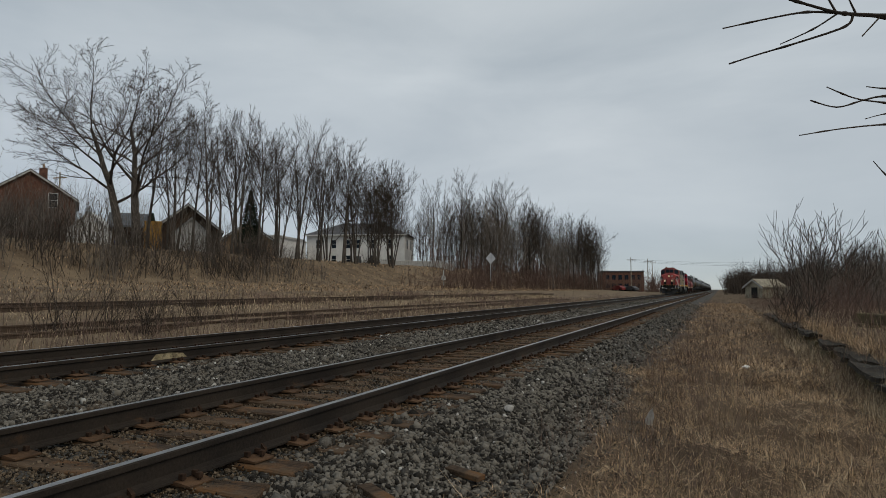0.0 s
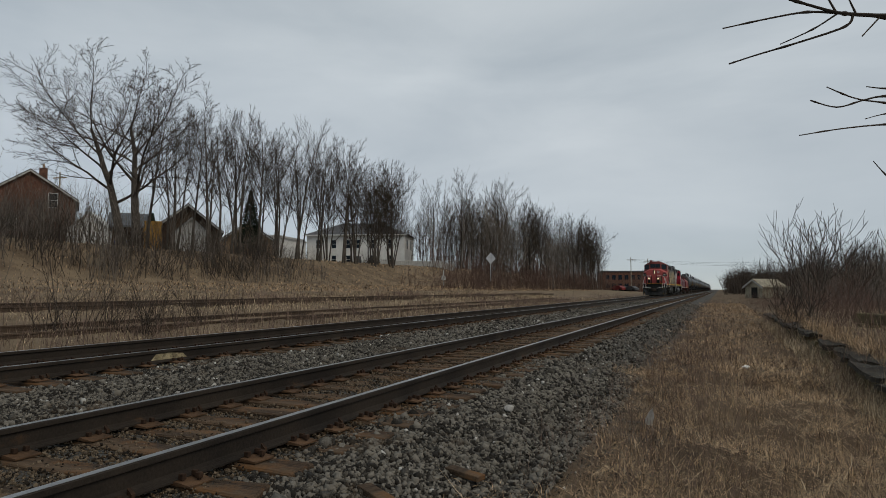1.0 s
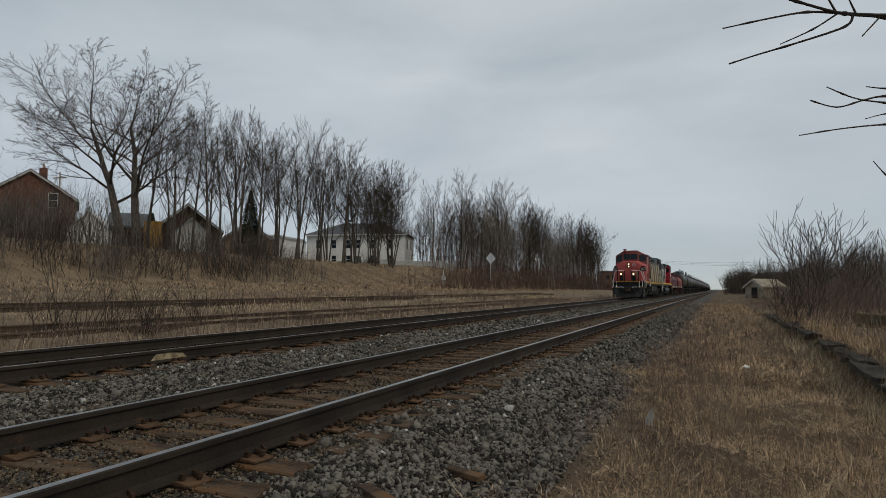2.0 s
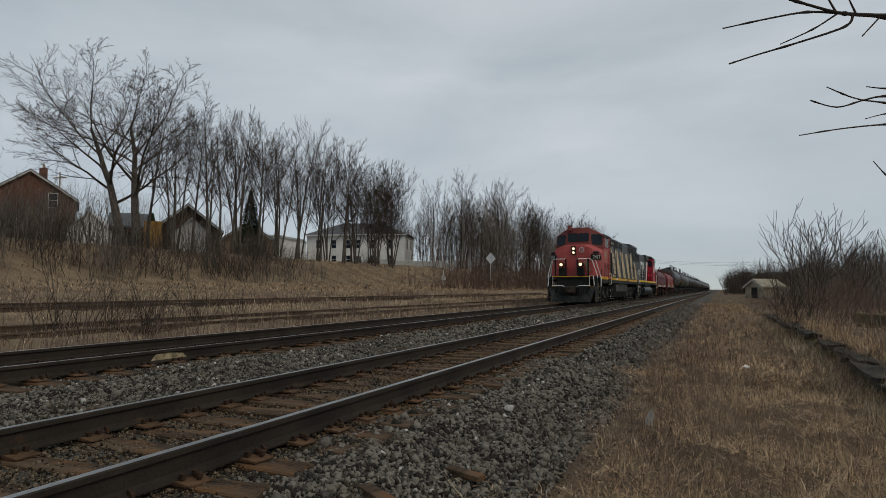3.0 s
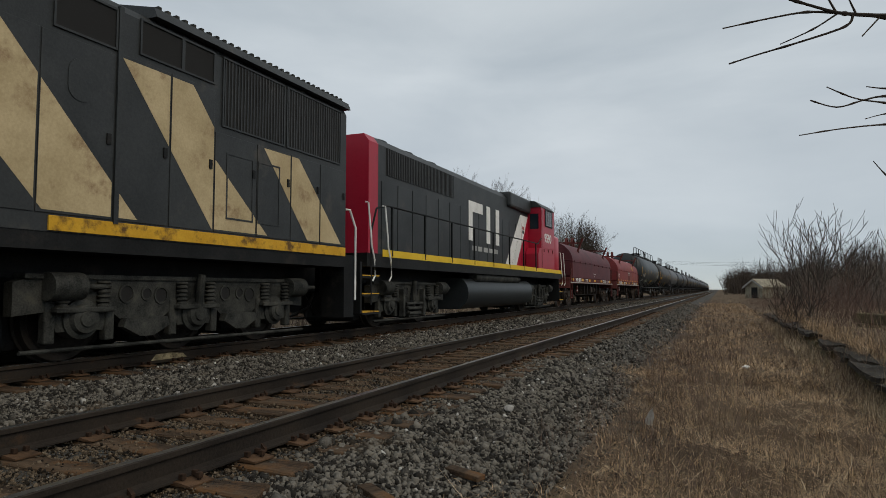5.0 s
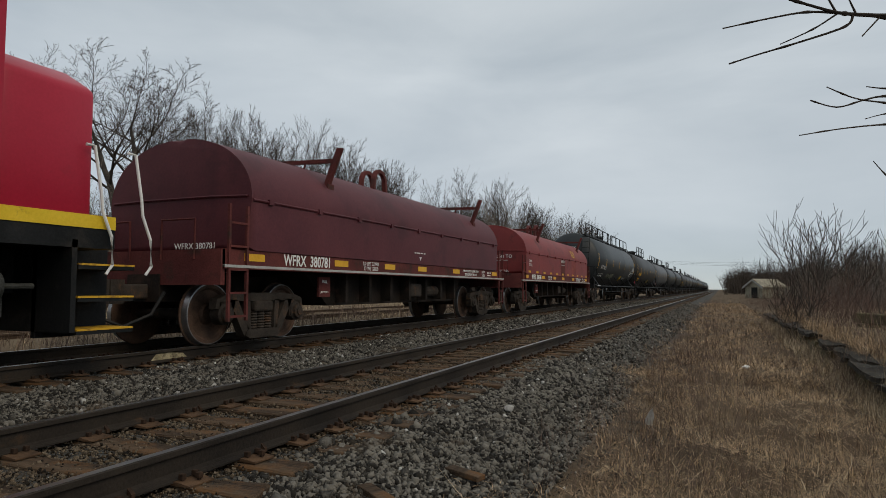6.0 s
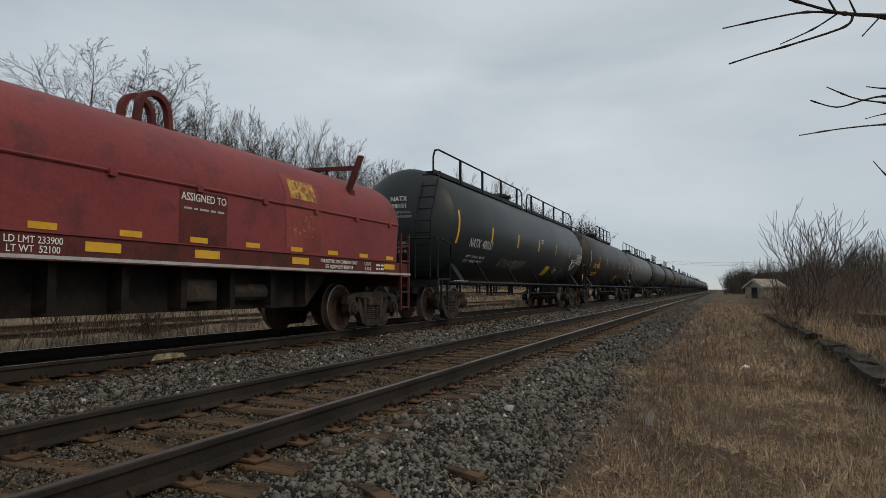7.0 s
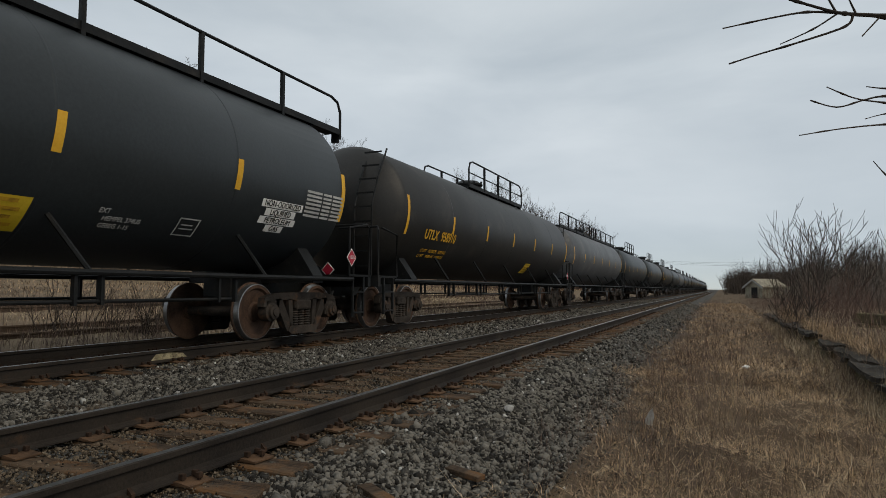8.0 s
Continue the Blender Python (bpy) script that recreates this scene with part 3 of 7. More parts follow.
        for i in range(5):
            y = 2.2 + (long - 4.4) * i / 4
            part("sill_brace", cyl(bmesh.new(), (s * 1.36, y + 0.25, 0.98), (s * r * 0.76, y - 0.05, zc - r * 0.65), 0.028, 6), M["steel_black"], car)
    for y, w in ((-0.62, -1), (long + 0.62, 1)):
        for s in (-1, 1):
            rail_bar(car, [(s * 1.34, y + w * 0.5, 1.05), (s * 1.34, y + w * 0.5, 1.95), (s * 1.30, y + w * 0.46, 2.02), (s * 0.42, y + w * 0.46, 2.02)], 0.022, name="end_handrail")
            rail_bar(car, [(s * 1.36, y - w * 0.25, 1.05), (s * 1.36, y - w * 0.25, 1.90), (s * 1.36, y + w * 0.40, 2.0)], 0.022, name="end_handrail")
            ladder(car, s * 1.34, y - w * 0.10, y + w * 0.28, 0.30, 1.04)
        coupler(car, y + w * 0.55, w)
    for y in (-0.42,):
        bm = bmesh.new()
        for x in (0.62, 1.02):
            tube(bm, [(x, y - 0.42, 1.05), (x, y - 0.40, 2.5), (x, y - 0.15, 3.1), (x - 0.1, y + 0.42, top - 0.12)], 0.022)
        for i in range(9):
            z = 1.25 + i * 0.30
            yy = y - 0.41 + max(0.0, z - 2.5) * 0.36
            box(bm, 0.62, 1.02, yy - 0.015, yy + 0.015, z, z + 0.03)
        part("end_ladder", bm, M["steel_black"], car)
    bm = bmesh.new()
    tube(bm, [(-0.55 + 0.27 * math.cos(t * math.pi / 8), -1.15, 1.75 + 0.27 * math.sin(t * math.pi / 8)) for t in range(17)], 0.02)
    for t in range(4):
        cyl(bm, (-0.55, -1.15, 1.75), (-0.55 + 0.27 * math.cos(t * math.pi / 2), -1.15, 1.75 + 0.27 * math.sin(t * math.pi / 2)), 0.012, 6)
    cyl(bm, (-0.55, -1.15, 1.75), (-0.55, -1.05, 1.05), 0.03, 6)
    part("brake_wheel", bm, M["steel_black"], car)
    # paint marks
    n = 7
    for i in range(n):
        y = 0.04 + i * (long - 0.02) / (n - 1)
        ends = i in (0, n - 1)
        part("reflector", shell_patch(r, zc, y - 0.055, y + 0.055, -22 if ends else -14, 12 if ends else 3, slant=0.03), M["reflector"], car, "yellow reflective strip")
    if mark:
        shell_text(car, mark + "  " + number, 0.33, M[ink], r, zc, 1.93, -19, 0.92, 0.006)
        for yy in (long + 0.42,):
            part("placard_frame", prism(bmesh.new(), [(yy, 1.52), (yy + 0.16, 1.36), (yy, 1.20), (yy - 0.16, 1.36)], "x", 1.372, 1.380), M["white"], car, "white bordered diamond placard")
            part("placard", prism(bmesh.new(), [(yy, 1.50), (yy + 0.14, 1.36), (yy, 1.22), (yy - 0.14, 1.36)], "x", 1.380, 1.384), M["new_red"], car, "red diamond hazard placard")
            writing("lettering", "1075", 0.09, M["white"], car, side(1.387, yy, 1.36))
        for i, words in enumerate(("LD LMT   163700 LBS   74250 KGS", "LT WT     99300 LBS   45050 KGS")):
            shell_text(car, words, 0.115, M["dull_white"] if ink != "reflector" else M[ink], r, zc, 1.86, -34.5 - 5.9 * i, 0.88)
        for words, z, s in ((mark, 3.12, 0.17), (number, 2.94, 0.15)):
            writing("lettering", words, s, M["white"], car, front(0.05, -0.62, z - 0.06) @ Matrix.Rotation(0, 4, "X"))
        part("placard_frame", prism(bmesh.new(), [(0.28, 1.33), (0.43, 1.18), (0.28, 1.03), (0.13, 1.18)], "y", -1.262, -1.25), M["white"], car, "white bordered diamond placard")
        part("placard", prism(bmesh.new(), [(0.28, 1.31), (0.41, 1.18), (0.28, 1.05), (0.15, 1.18)], "y", -1.268, -1.262), M["new_red"], car, "red diamond hazard placard")
        part("panel_mark", shell_patch(r, zc, 9.92, 10.56, -52, -34), M["clean_yellow"], car, "yellow painted panel with writing")
        for i in range(4):
            part("panel_line", shell_patch(r, zc, 9.99, 10.48 - 0.05 * (i % 2), -49 + 4 * i, -47.2 + 4 * i, 0.007, 2), M["yellow"], car, "dim lettering line")
    for y in (0.5, long - 0.55):
        freight_truck(car, y)
    return car


def lpg_details(car, long, r, zc):
    """Lettering of the first tank car."""
    for i, words in enumerate(("NON-ODORIZED", "LIQUIFIED", "PETROLEUM", "GAS")):
        a = -18 - i * 5.2
        y = 14.34 - 0.01 * i
        wide = (0.98, 0.72, 0.86, 0.42)[i]
        part("label_plate", shell_patch(r, zc, y - wide / 2, y + wide / 2, a - 2.3, a + 2.3, 0.005), M["white"], car, "white stencil background")
        shell_text(car, words, 0.13, M["steel_black"], r, zc, y, a, 0.86)
    for i, words in enumerate(("CAPY 33711 GALS", "CAPY 127610 LITRES")):
        writing("lettering", words, 0.085, M["dull_white"], car, front(0.05, -0.62, 2.72 - 0.11 * i))
    for i, words in enumerate(("36 IN WHEELS", "SPRGS D-5", "CPL SE60 EE")):
        writing("lettering", words, 0.075, M["dull_white"], car, front(0.10, -0.66, 1.95 - 0.11 * i))
    writing("lettering", "1075", 0.10, M["white"], car, front(0.28, -1.272, 1.18))
    writing("lettering", "2 IN TREAD COND SHOES", 0.085, M["white"], car, side(1.365, 0.35, 0.985))
    for i in range(3):
        part("stencil", shell_patch(r, zc, 8.32, 8.62 - 0.04 * i, 3.4 - 2.6 * i, 5.0 - 2.6 * i, 0.005, 1), M["dull_white"], car, "small white stencilled line")
    for i, words in enumerate(("EXT", "HEMPEL 374US", "GE8EG 1-15")):
        shell_text(car, words, 0.09, M["dull_white"], r, zc, 11.30 + 0.06 * len(words) / 2, -35.5 - 4.0 * i, 0.9)
    for y0, y1, a0, a1 in ((12.48, 12.83, -45.2, -44.4), (12.48, 12.83, -34.8, -34.0), (12.48, 12.50, -45, -34), (12.81, 12.83, -45, -34), (12.54, 12.77, -41, -40.2), (12.54, 12.74, -38.5, -37.7)):
        part("stencil_box", shell_patch(r, zc, y0, y1, a0, a1, 0.005, 3), M["dull_white"], car, "small framed white stencil")
    for i in range(7):
        a = -5 - 2.6 * i
        for y0, y1 in ((14.88, 15.30), (15.34, 15.58), (15.62, 15.92)):
            part("stencil_line", shell_patch(r, zc, y0, y1, a - 1.5, a, 0.005, 1), M["dull_white"], car, "faded white data table line")
    # chalk-white scrawl
    bm = bmesh.new()
    rng = random.Random(5)
    pts = []
    for word in range(11):
        pts = []
        for i in range(9):
            w = 4.30 + word * 0.24 + 0.16 * math.cos(i * 1.15 + word) + rng.uniform(-0.04, 0.04)
            a = radians(-39 + 8 * math.sin(i * 1.9 + word * 1.3) + rng.uniform(-2, 2))
            pts.append(((r + 0.006) * math.cos(a), w, zc + (r + 0.006) * math.sin(a)))
        part("graffiti", tube(bmesh.new(), pts, 0.008, 4), M["faded_spray"], car, "faded spray-painted scrawl")


def hood_profile(n=14):
    pts = [(1.38, 1.34), (1.38, 2.08)]
    for i in range(1, n):
        a = math.pi * i / (2 * n)
        pts.append((1.38 * math.cos(a) ** 0.94, 2.08 + 0.96 * math.sin(a) ** 0.97))
    pts.append((0.0, 3.05))
    return pts + [(-x, z) for x, z in pts[-2::-1]]


def coil_car(label, m, number, long=11.1, patched=False):
    car = thing("coil_car", label, "coil car", "covered coil cars of the train")
    bm = bmesh.new()
    prism(bm, hood_profile(), "y", 0.0, long)
    edges = [e for e in bm.edges if len(e.link_faces) == 2 and any(len(f.verts) > 8 for f in e.link_faces)]
    bmesh.ops.bevel(bm, geom=edges, offset=0.10, segments=3, affect="EDGES", profile=0.5)
    hood = part("hood", bm, M[m], car, smooth=True)
    bm = bmesh.new()
    for s in (-1, 1):
        tube(bm, [(s * 1.385, 0.02, 2.06), (s * 1.385, long - 0.02, 2.10)], 0.022, 6)
        for i in range(9):
            y = 0.4 + i * (long - 0.8) / 8
            box(bm, s * 1.37, s * 1.42, y - 0.05, y + 0.05, 2.02, 2.10)
    tube(bm, [(1.3, -0.012, 2.12), (0.6, -0.012, 2.14), (-0.6, -0.012, 2.14), (-1.3, -0.012, 2.12)], 0.018)
    part("seam_bead", bm, M[m], hood)
    bm = bmesh.new()
    box(bm, -0.09, 0.09, 1.3, long - 1.3, 3.03, 3.13, 0.01)
    for i in range(12):
        y = 1.5 + i * (long - 3) / 11
        box(bm, -0.14, 0.14, y - 0.03, y + 0.03, 3.02, 3.10)
    part("ridge", bm, M[m], hood)
    for y in (2.24, long - 1.60):
        bm = bmesh.new()
        a, b = (1.10, 2.46), (1.42, 3.24)
        prism(bm, [(a[0] - 0.045, a[1]), (a[0] + 0.045, a[1]), (b[0] + 0.045, b[1]), (b[0] - 0.045, b[1])], "y", y - 0.05, y + 0.05)
        box(bm, 1.04, 1.24, y - 0.09, y + 0.09, 2.50, 2.62)
        prism(bm, [(0.0, 3.03), (0.0, 3.10), (1.33, 3.06), (1.33, 2.99)], "y", y - 0.035, y + 0.035)
        cyl(bm, (0.62, y, 2.80), (0.72, y, 3.06), 0.022, 6)
        part("stacking_guide", bm, M["coil_frame"], hood)
    for x in (-0.16, 0.16):
        bm = bmesh.new()
        y = 5.95
        rings = 14
        prism(bm, [(y + 0.30 * math.cos(i * math.pi / rings), 3.28 + 0.30 * math.sin(i * math.pi / rings)) for i in range(rings + 1)] + [(y - 0.33, 3.06), (y - 0.25, 3.06)] + [(y + 0.22 * math.cos(math.pi - i * math.pi / rings), 3.28 + 0.22 * math.sin(i * math.pi / rings)) for i in range(rings + 1)] + [(y + 0.25, 3.06), (y + 0.33, 3.06)], "x", x - 0.05, x + 0.05)
        part("lifting_hoop", bm, M["coil_frame"], hood)
    # frame
    bm = bmesh.new()
    for s in (-1, 1):
        box(bm, s * 1.26, s * 1.36, -0.55, long + 0.55, 1.12, 1.335)
        box(bm, s * 1.20, s * 1.40, -0.55, long + 0.55, 1.07, 1.11)
    for y in (-0.58, long + 0.50):
        box(bm, -1.36, 1.36, y, y + 0.08, 0.85, 1.33)
    box(bm, -1.25, 1.25, -0.5, long + 0.5, 1.20, 1.32)
    body = part("frame", bm, M["coil_frame"], car)
    bm = bmesh.new()
    prism(bm, [(1.9, 1.08), (2.6, 0.50), (long - 2.6, 0.50), (long - 1.9, 1.08)], "x", -0.95, 0.95)
    box(bm, -0.3, 0.3, -0.6, long + 0.6, 0.62, 1.0)
    for i in range(7):
        y = 2.9 + i * (long - 5.8) / 6
        box(bm, -1.18, 1.18, y - 0.05, y + 0.05, 0.55, 1.08)
    part("centre_sill", bm, M["dark_rust"], car, "dark dirty fish-belly sill")
    bm = bmesh.new()
    for s in (-1, 1):
        box(bm, s * 1.404, s * 1.363, -0.55, long + 0.55, 1.085, 1.122)
    part("sill_edge", bm, M["dull_white"], car, "pale worn sill edge")
    bm = bmesh.new()
    box(bm, 0.96, 1.16, 5.6, 6.2, 0.62, 0.92, 0.04)
    cyl(bm, (1.0, 6.5, 0.75), (1.0, 7.3, 0.75), 0.13, 12)
    part("brake_gear", bm, M["truck"], car)
    if patched:
        for i in range(11):
            y = 0.42 + i * 1.035
            part("reflector", box(bmesh.new(), 1.382, 1.386, y - 0.15, y + 0.15, 1.375, 1.445), M["reflector"], car, "yellow reflective strip")
    for y in (0.10, 2.41, 4.23, 5.77, 7.80, 10.80):
        part("reflector", box(bmesh.new(), 1.362, 1.367, y - 0.22, y + 0.22, 1.185, 1.29), M["reflector"], car, "yellow reflective strip")
    for y in (-0.45, long + 0.12):
        for s in (-1, 1):
            ladder(car, s * 1.38, y, y + 0.36, 0.36, 1.95, 0.32, "coil_frame")
    for s in (-1, 1):
        rail_bar(car, [(s * 0.9, -0.58, 1.2), (s * 0.9, -0.58, 1.75), (s * 0.3, -0.58, 1.75), (s * 0.3, -0.58, 1.2)], 0.018, "coil_frame", "end_handrail")
    writing("lettering", "WFRX  " + number, 0.24, M["white"], car, side(1.366, 1.42, 1.225), 0.85, 0.004)
    for i, w in enumerate(("LD LMT 233900", "LT WT  52100")):
        writing("lettering", w, 0.10, M["white"], car, side(1.366, 3.46, 1.265 - 0.09 * i), 0.9)
    for i, w in enumerate(("FOR RESTRICTED LOADING ONLY", "SEE EQUIPMENT REGISTER")):
        writing("lettering", w, 0.085, M["white"], car, side(1.366, long - 2.2, 1.265 - 0.09 * i), 0.9)
    for i, w in enumerate(("L-52-11", "IL-42-0")):
        writing("lettering", w, 0.09, M["white"], car, side(1.366, long - 1.22, 1.265 - 0.09 * i), 0.9)
    bars(car, 1.366, long - 0.75, 1.22, 0.3, 0.14, 2, "white")
    writing("lettering", "WFRX " + number, 0.13, M["white"], car, front(0.35, -0.003, 1.42))
    bm = bmesh.new()
    box(bm, 1.10, 1.14, 2.05, 2.40, 0.66, 1.0)
    pl = part("jack_plate", bm, M["coil_frame"], car)
    writing("lettering", "PULL", 0.07, M["white"], pl, side(1.145, 2.22, 0.92))
    writing("lettering", "JACK LIFT", 0.055, M["white"], pl, side(1.145, 2.22, 0.74))
    if patched:
        writing("lettering", "ASSIGNED TO", 0.17, M["white"], car, front(0.35, -0.004, 1.93))
        bars_front = bmesh.new()
        for i in range(9):
            box(bars_front, 0.02 + i * 0.08, 0.085 + i * 0.08, -0.006, 0.0, 1.77, 1.81)
        part("stencil", bars_front, M["dull_white"], car)
        part("repaint_patch", box(bmesh.new(), 1.379, 1.384, 5.26, 6.10, 1.36, 2.03), M["coil_frame"], car, "darker repainted patch")
        writing("lettering", "ASSIGNED TO", 0.14, M["white"], car, side(1.386, 5.68, 1.94), 0.9)
        bars(car, 1.386, 5.68, 1.80, 0.7, 0.05, 1)
        for y0, y1, i0, i1, m, words in ((7.38, 8.34, 0, 6, "panel_red", "faded scraped square patch"), (7.50, 8.20, 2, 5, "peeling", "peeling yellow paint"), (7.55, 8.15, 0, 1, "flaking", "cracked yellow paint trace")):
            lift = 0.004 if m == "panel_red" else 0.008
            ring = hood_profile()[:8]
            if m == "flaking":
                ring = [(1.38, 1.62), (1.38, 1.98)]
            elif m == "panel_red":
                ring[0] = (1.38, 1.40)
            bm = bmesh.new()
            rows2 = [[bm.verts.new((x + lift, yy, z + (lift if z > 2.1 else 0))) for yy in (y0, y1)] for x, z in ring[i0:i1 + 1]]
            for pa, pb in zip(rows2, rows2[1:]):
                bm.faces.new((pa[0], pa[1], pb[1], pb[0]))
            part("repaint_patch", bm, M[m], car, words)
        for i, w in enumerate(("THINK", "SAFETY")):
            writing("lettering", w, 0.13, M["white"], car, side(1.386, 0.55, 1.78 - 0.14 * i))
    else:
        bars(car, 1.386, 5.6, 1.58, 0.55, 0.05, 1, "white")
        part("triangle_mark", prism(bmesh.new(), [(5.57, 1.50), (5.69, 1.50), (5.63, 1.42)], "x", 1.382, 1.386), M["white"], car)
    for y in (0.72, long - 0.38):
        freight_truck(car, y)
    coupler(car, -0.55, -1)
    coupler(car, long + 0.55, 1)
    return car


def loco_truck(car, y, gaps, r=0.47):
    """A dark locomotive truck: deep side frames with arched cut-outs, brake cylinders and dampers."""
    ends = (y + gaps[0] - 0.75, y + gaps[-1] + 0.75)
    bm = bmesh.new()
    for s in (-1, 1):
        a, b = s * 0.92, s * 1.05
        low = [(ends[0], 0.52)]
        for i, g in enumerate(gaps):
            c = y + g
            low += [(c - 0.36, 0.56), (c - 0.28, 0.34), (c + 0.28, 0.34), (c + 0.36, 0.56)]
            if i < len(gaps) - 1:
                m2 = y + (g + gaps[i + 1]) / 2
                low += [(m2 - 0.25, 0.40), (m2 + 0.25, 0.40)]
        low += [(ends[1], 0.52)]
        prism(bm, low + [(ends[1], 0.86), (ends[1] - 0.25, 0.93), (ends[0] + 0.25, 0.93), (ends[0], 0.86)], "x", a, b)
        box(bm, a - s * 0.02, b + s * 0.03, ends[0] + 0.1, ends[1] - 0.1, 0.90, 0.95)
    box(bm, -0.95, 0.95, y - 0.4, y + 0.4, 0.6, 0.9, 0.05)
    truck = part("truck", bm, M["truck_dark"], car, "dark grimy three-dimensional wheel truck" if len(gaps) == 3 else "dark grimy wheel truck")
    for g in gaps:
        wheelset(truck, y + g, r, "loco_wheel")
        part("traction_motor", box(bmesh.new(), -0.60, 0.60, y + g - 0.62, y + g + 0.62, 0.13, 0.92, 0.08), M["steel_black"], truck)
        for s in (-1, 1):
            bm = bmesh.new()
            lathe(bm, [(s * 0.9, 0.22), (s * 1.08, 0.22), (s * 1.10, 0.17), (s * 1.15, 0.15), (s * 1.16, 0.09), (s * 1.18, 0.08), (s * 1.18, 0.02)], 18, "x", (0, y + g, r))
            part("journal_box", bm, M["truck_dark"], truck, smooth=True)
            for d in (-0.36, 0.36):
                part("brake_hanger", box(bmesh.new(), s * 0.96, s * 1.07, y + g + d - 0.06, y + g + d + 0.06, 0.22, 0.66, 0.02), M["truck_dark"], truck)
    for i, g in enumerate(gaps[:-1]):
        m2 = y + (g + gaps[i + 1]) / 2
        for s in (-1, 1):
            for d, z, rr in ((-0.24, 0.74, 0.085), (0.05, 0.74, 0.06), (0.27, 0.72, 0.085)):
                part("frame_hole", cyl(bmesh.new(), (s * 1.03, m2 + d, z), (s * 1.053, m2 + d, z), rr, 16), M["hole"], truck)
                part("hole_rim", lathe(bmesh.new(), [(s * 1.04, rr), (s * 1.066, rr + 0.004), (s * 1.066, rr + 0.026), (s * 1.04, rr + 0.03)], 16, "x", (0, m2 + d, z), False), M["truck_dark"], truck, smooth=True)
            bm = bmesh.new()
            prism(bm, [(m2 - 0.34, 0.36), (m2 - 0.10, 0.24), (m2 + 0.10, 0.24), (m2 + 0.34, 0.36), (m2 + 0.30, 0.46), (m2 - 0.30, 0.46)], "x", s * 1.04, s * 1.14)
            part("brake_lever", bm, M["truck_dark"], truck)
    for g in gaps:
        for s in (-1, 1):
            for d in (-0.25, 0.25):
                bm = bmesh.new()
                prof = [(0.60 + 0.013 * k, 0.075 if k % 4 < 2 else 0.055) for k in range(23)]
                lathe(bm, prof, 12, "z", (s * 1.09, y + g + d, 0))
                part("coil_spring", bm, M["truck_dark"], truck, smooth=True)
            bm = bmesh.new()
            box(bm, s * 1.04, s * 1.17, y + g - 0.36, y + g + 0.36, 0.54, 0.60, 0.015)
            part("spring_seat", bm, M["truck_dark"], truck)
    if len(gaps) == 2:
        for s in (-1, 1):
            bm = bmesh.new()
            for i in range(6):
                box(bm, s * 1.02, s * (1.14 if i % 2 else 1.18), y - 0.42 + 0.03 * i, y + 0.42 - 0.03 * i, 0.46 - i * 0.055, 0.51 - i * 0.055, 0.01)
            part("leaf_spring", bm, M["truck_dark"], truck)
            for d in (-0.52, 0.52):
                part("spring_hanger", box(bmesh.new(), s * 1.04, s * 1.16, y + d - 0.05, y + d + 0.05, 0.20, 0.80, 0.015), M["truck_dark"], truck)
    for g in (gaps[0] - 0.45, gaps[-1] + 0.25):
        for s in (-1, 1):
            bm = bmesh.new()
            cyl(bm, (s * 1.12, y + g, 0.82), (s * 1.12, y + g + 0.38, 0.82), 0.15, 16)
            cyl(bm, (s * 1.12, y + g + 0.38, 0.82), (s * 1.12, y + g + 0.75, 0.82), 0.03, 8)
            part("brake_cylinder", bm, M["truck_dark"], truck, smooth=True)
    for s in (-1, 1):
        bm = bmesh.new()
        cyl(bm, (s * 1.13, y + 0.05, 0.98), (s * 1.13, y, 0.55), 0.055, 10)
        cyl(bm, (s * 1.13, y, 0.55), (s * 1.13, y, 0.38), 0.035, 8)
        part("damper", bm, M["truck_dark"], truck)
        rail_bar(truck, [(s * 1.1, ends[0] + 0.05, 0.16), (s * 1.1, ends[1] - 0.05, 0.14)], 0.022, "truck_dark", "brake_rod")
    return truck


def ring_hole(bm, x0, x1, ya, yb, za, zb, w):
    """A rectangular frame in a side."""
    box(bm, x0, x1, ya - w, yb + w, za - w, za)
    box(bm, x0, x1, ya - w, yb + w, zb, zb + w)
    box(bm, x0, x1, ya - w, ya, za, zb)
    box(bm, x0, x1, yb, yb + w, za, zb)
    return bm


def rounded(cx, cz, w, h, r, n=4):
    pts = []
    for sx, sz, a0 in ((1, 1, 0), (-1, 1, 90), (-1, -1, 180), (1, -1, 270)):
        for i in range(n + 1):
            a = radians(a0 + 90 * i / n)
            pts.append((cx + sx * (w / 2 - r) + r * math.cos(a), cz + sz * (h / 2 - r) + r * math.sin(a)))
    return pts


def facet_plate(bm, centre, right, normal, profile, depth):
    """A plate with an outline in the plane spanned by right and up."""
    right, normal = Vector(right).normalized(), Vector(normal).normalized()
    up = normal.cross(right).normalized()
    if up.z < 0:
        up = -up
    c = Vector(centre)
    ring_a = [bm.verts.new(c + right * p[0] + up * p[1]) for p in profile]
    ring_b = [bm.verts.new(c + right * p[0] + up * p[1] + normal * depth) for p in profile]
    n = len(profile)
    for i in range(n):
        bm.faces.new((ring_a[i], ring_a[(i + 1) % n], ring_b[(i + 1) % n], ring_b[i]))
    bm.faces.new(ring_b), bm.faces.new(ring_a[::-1])
    return bm


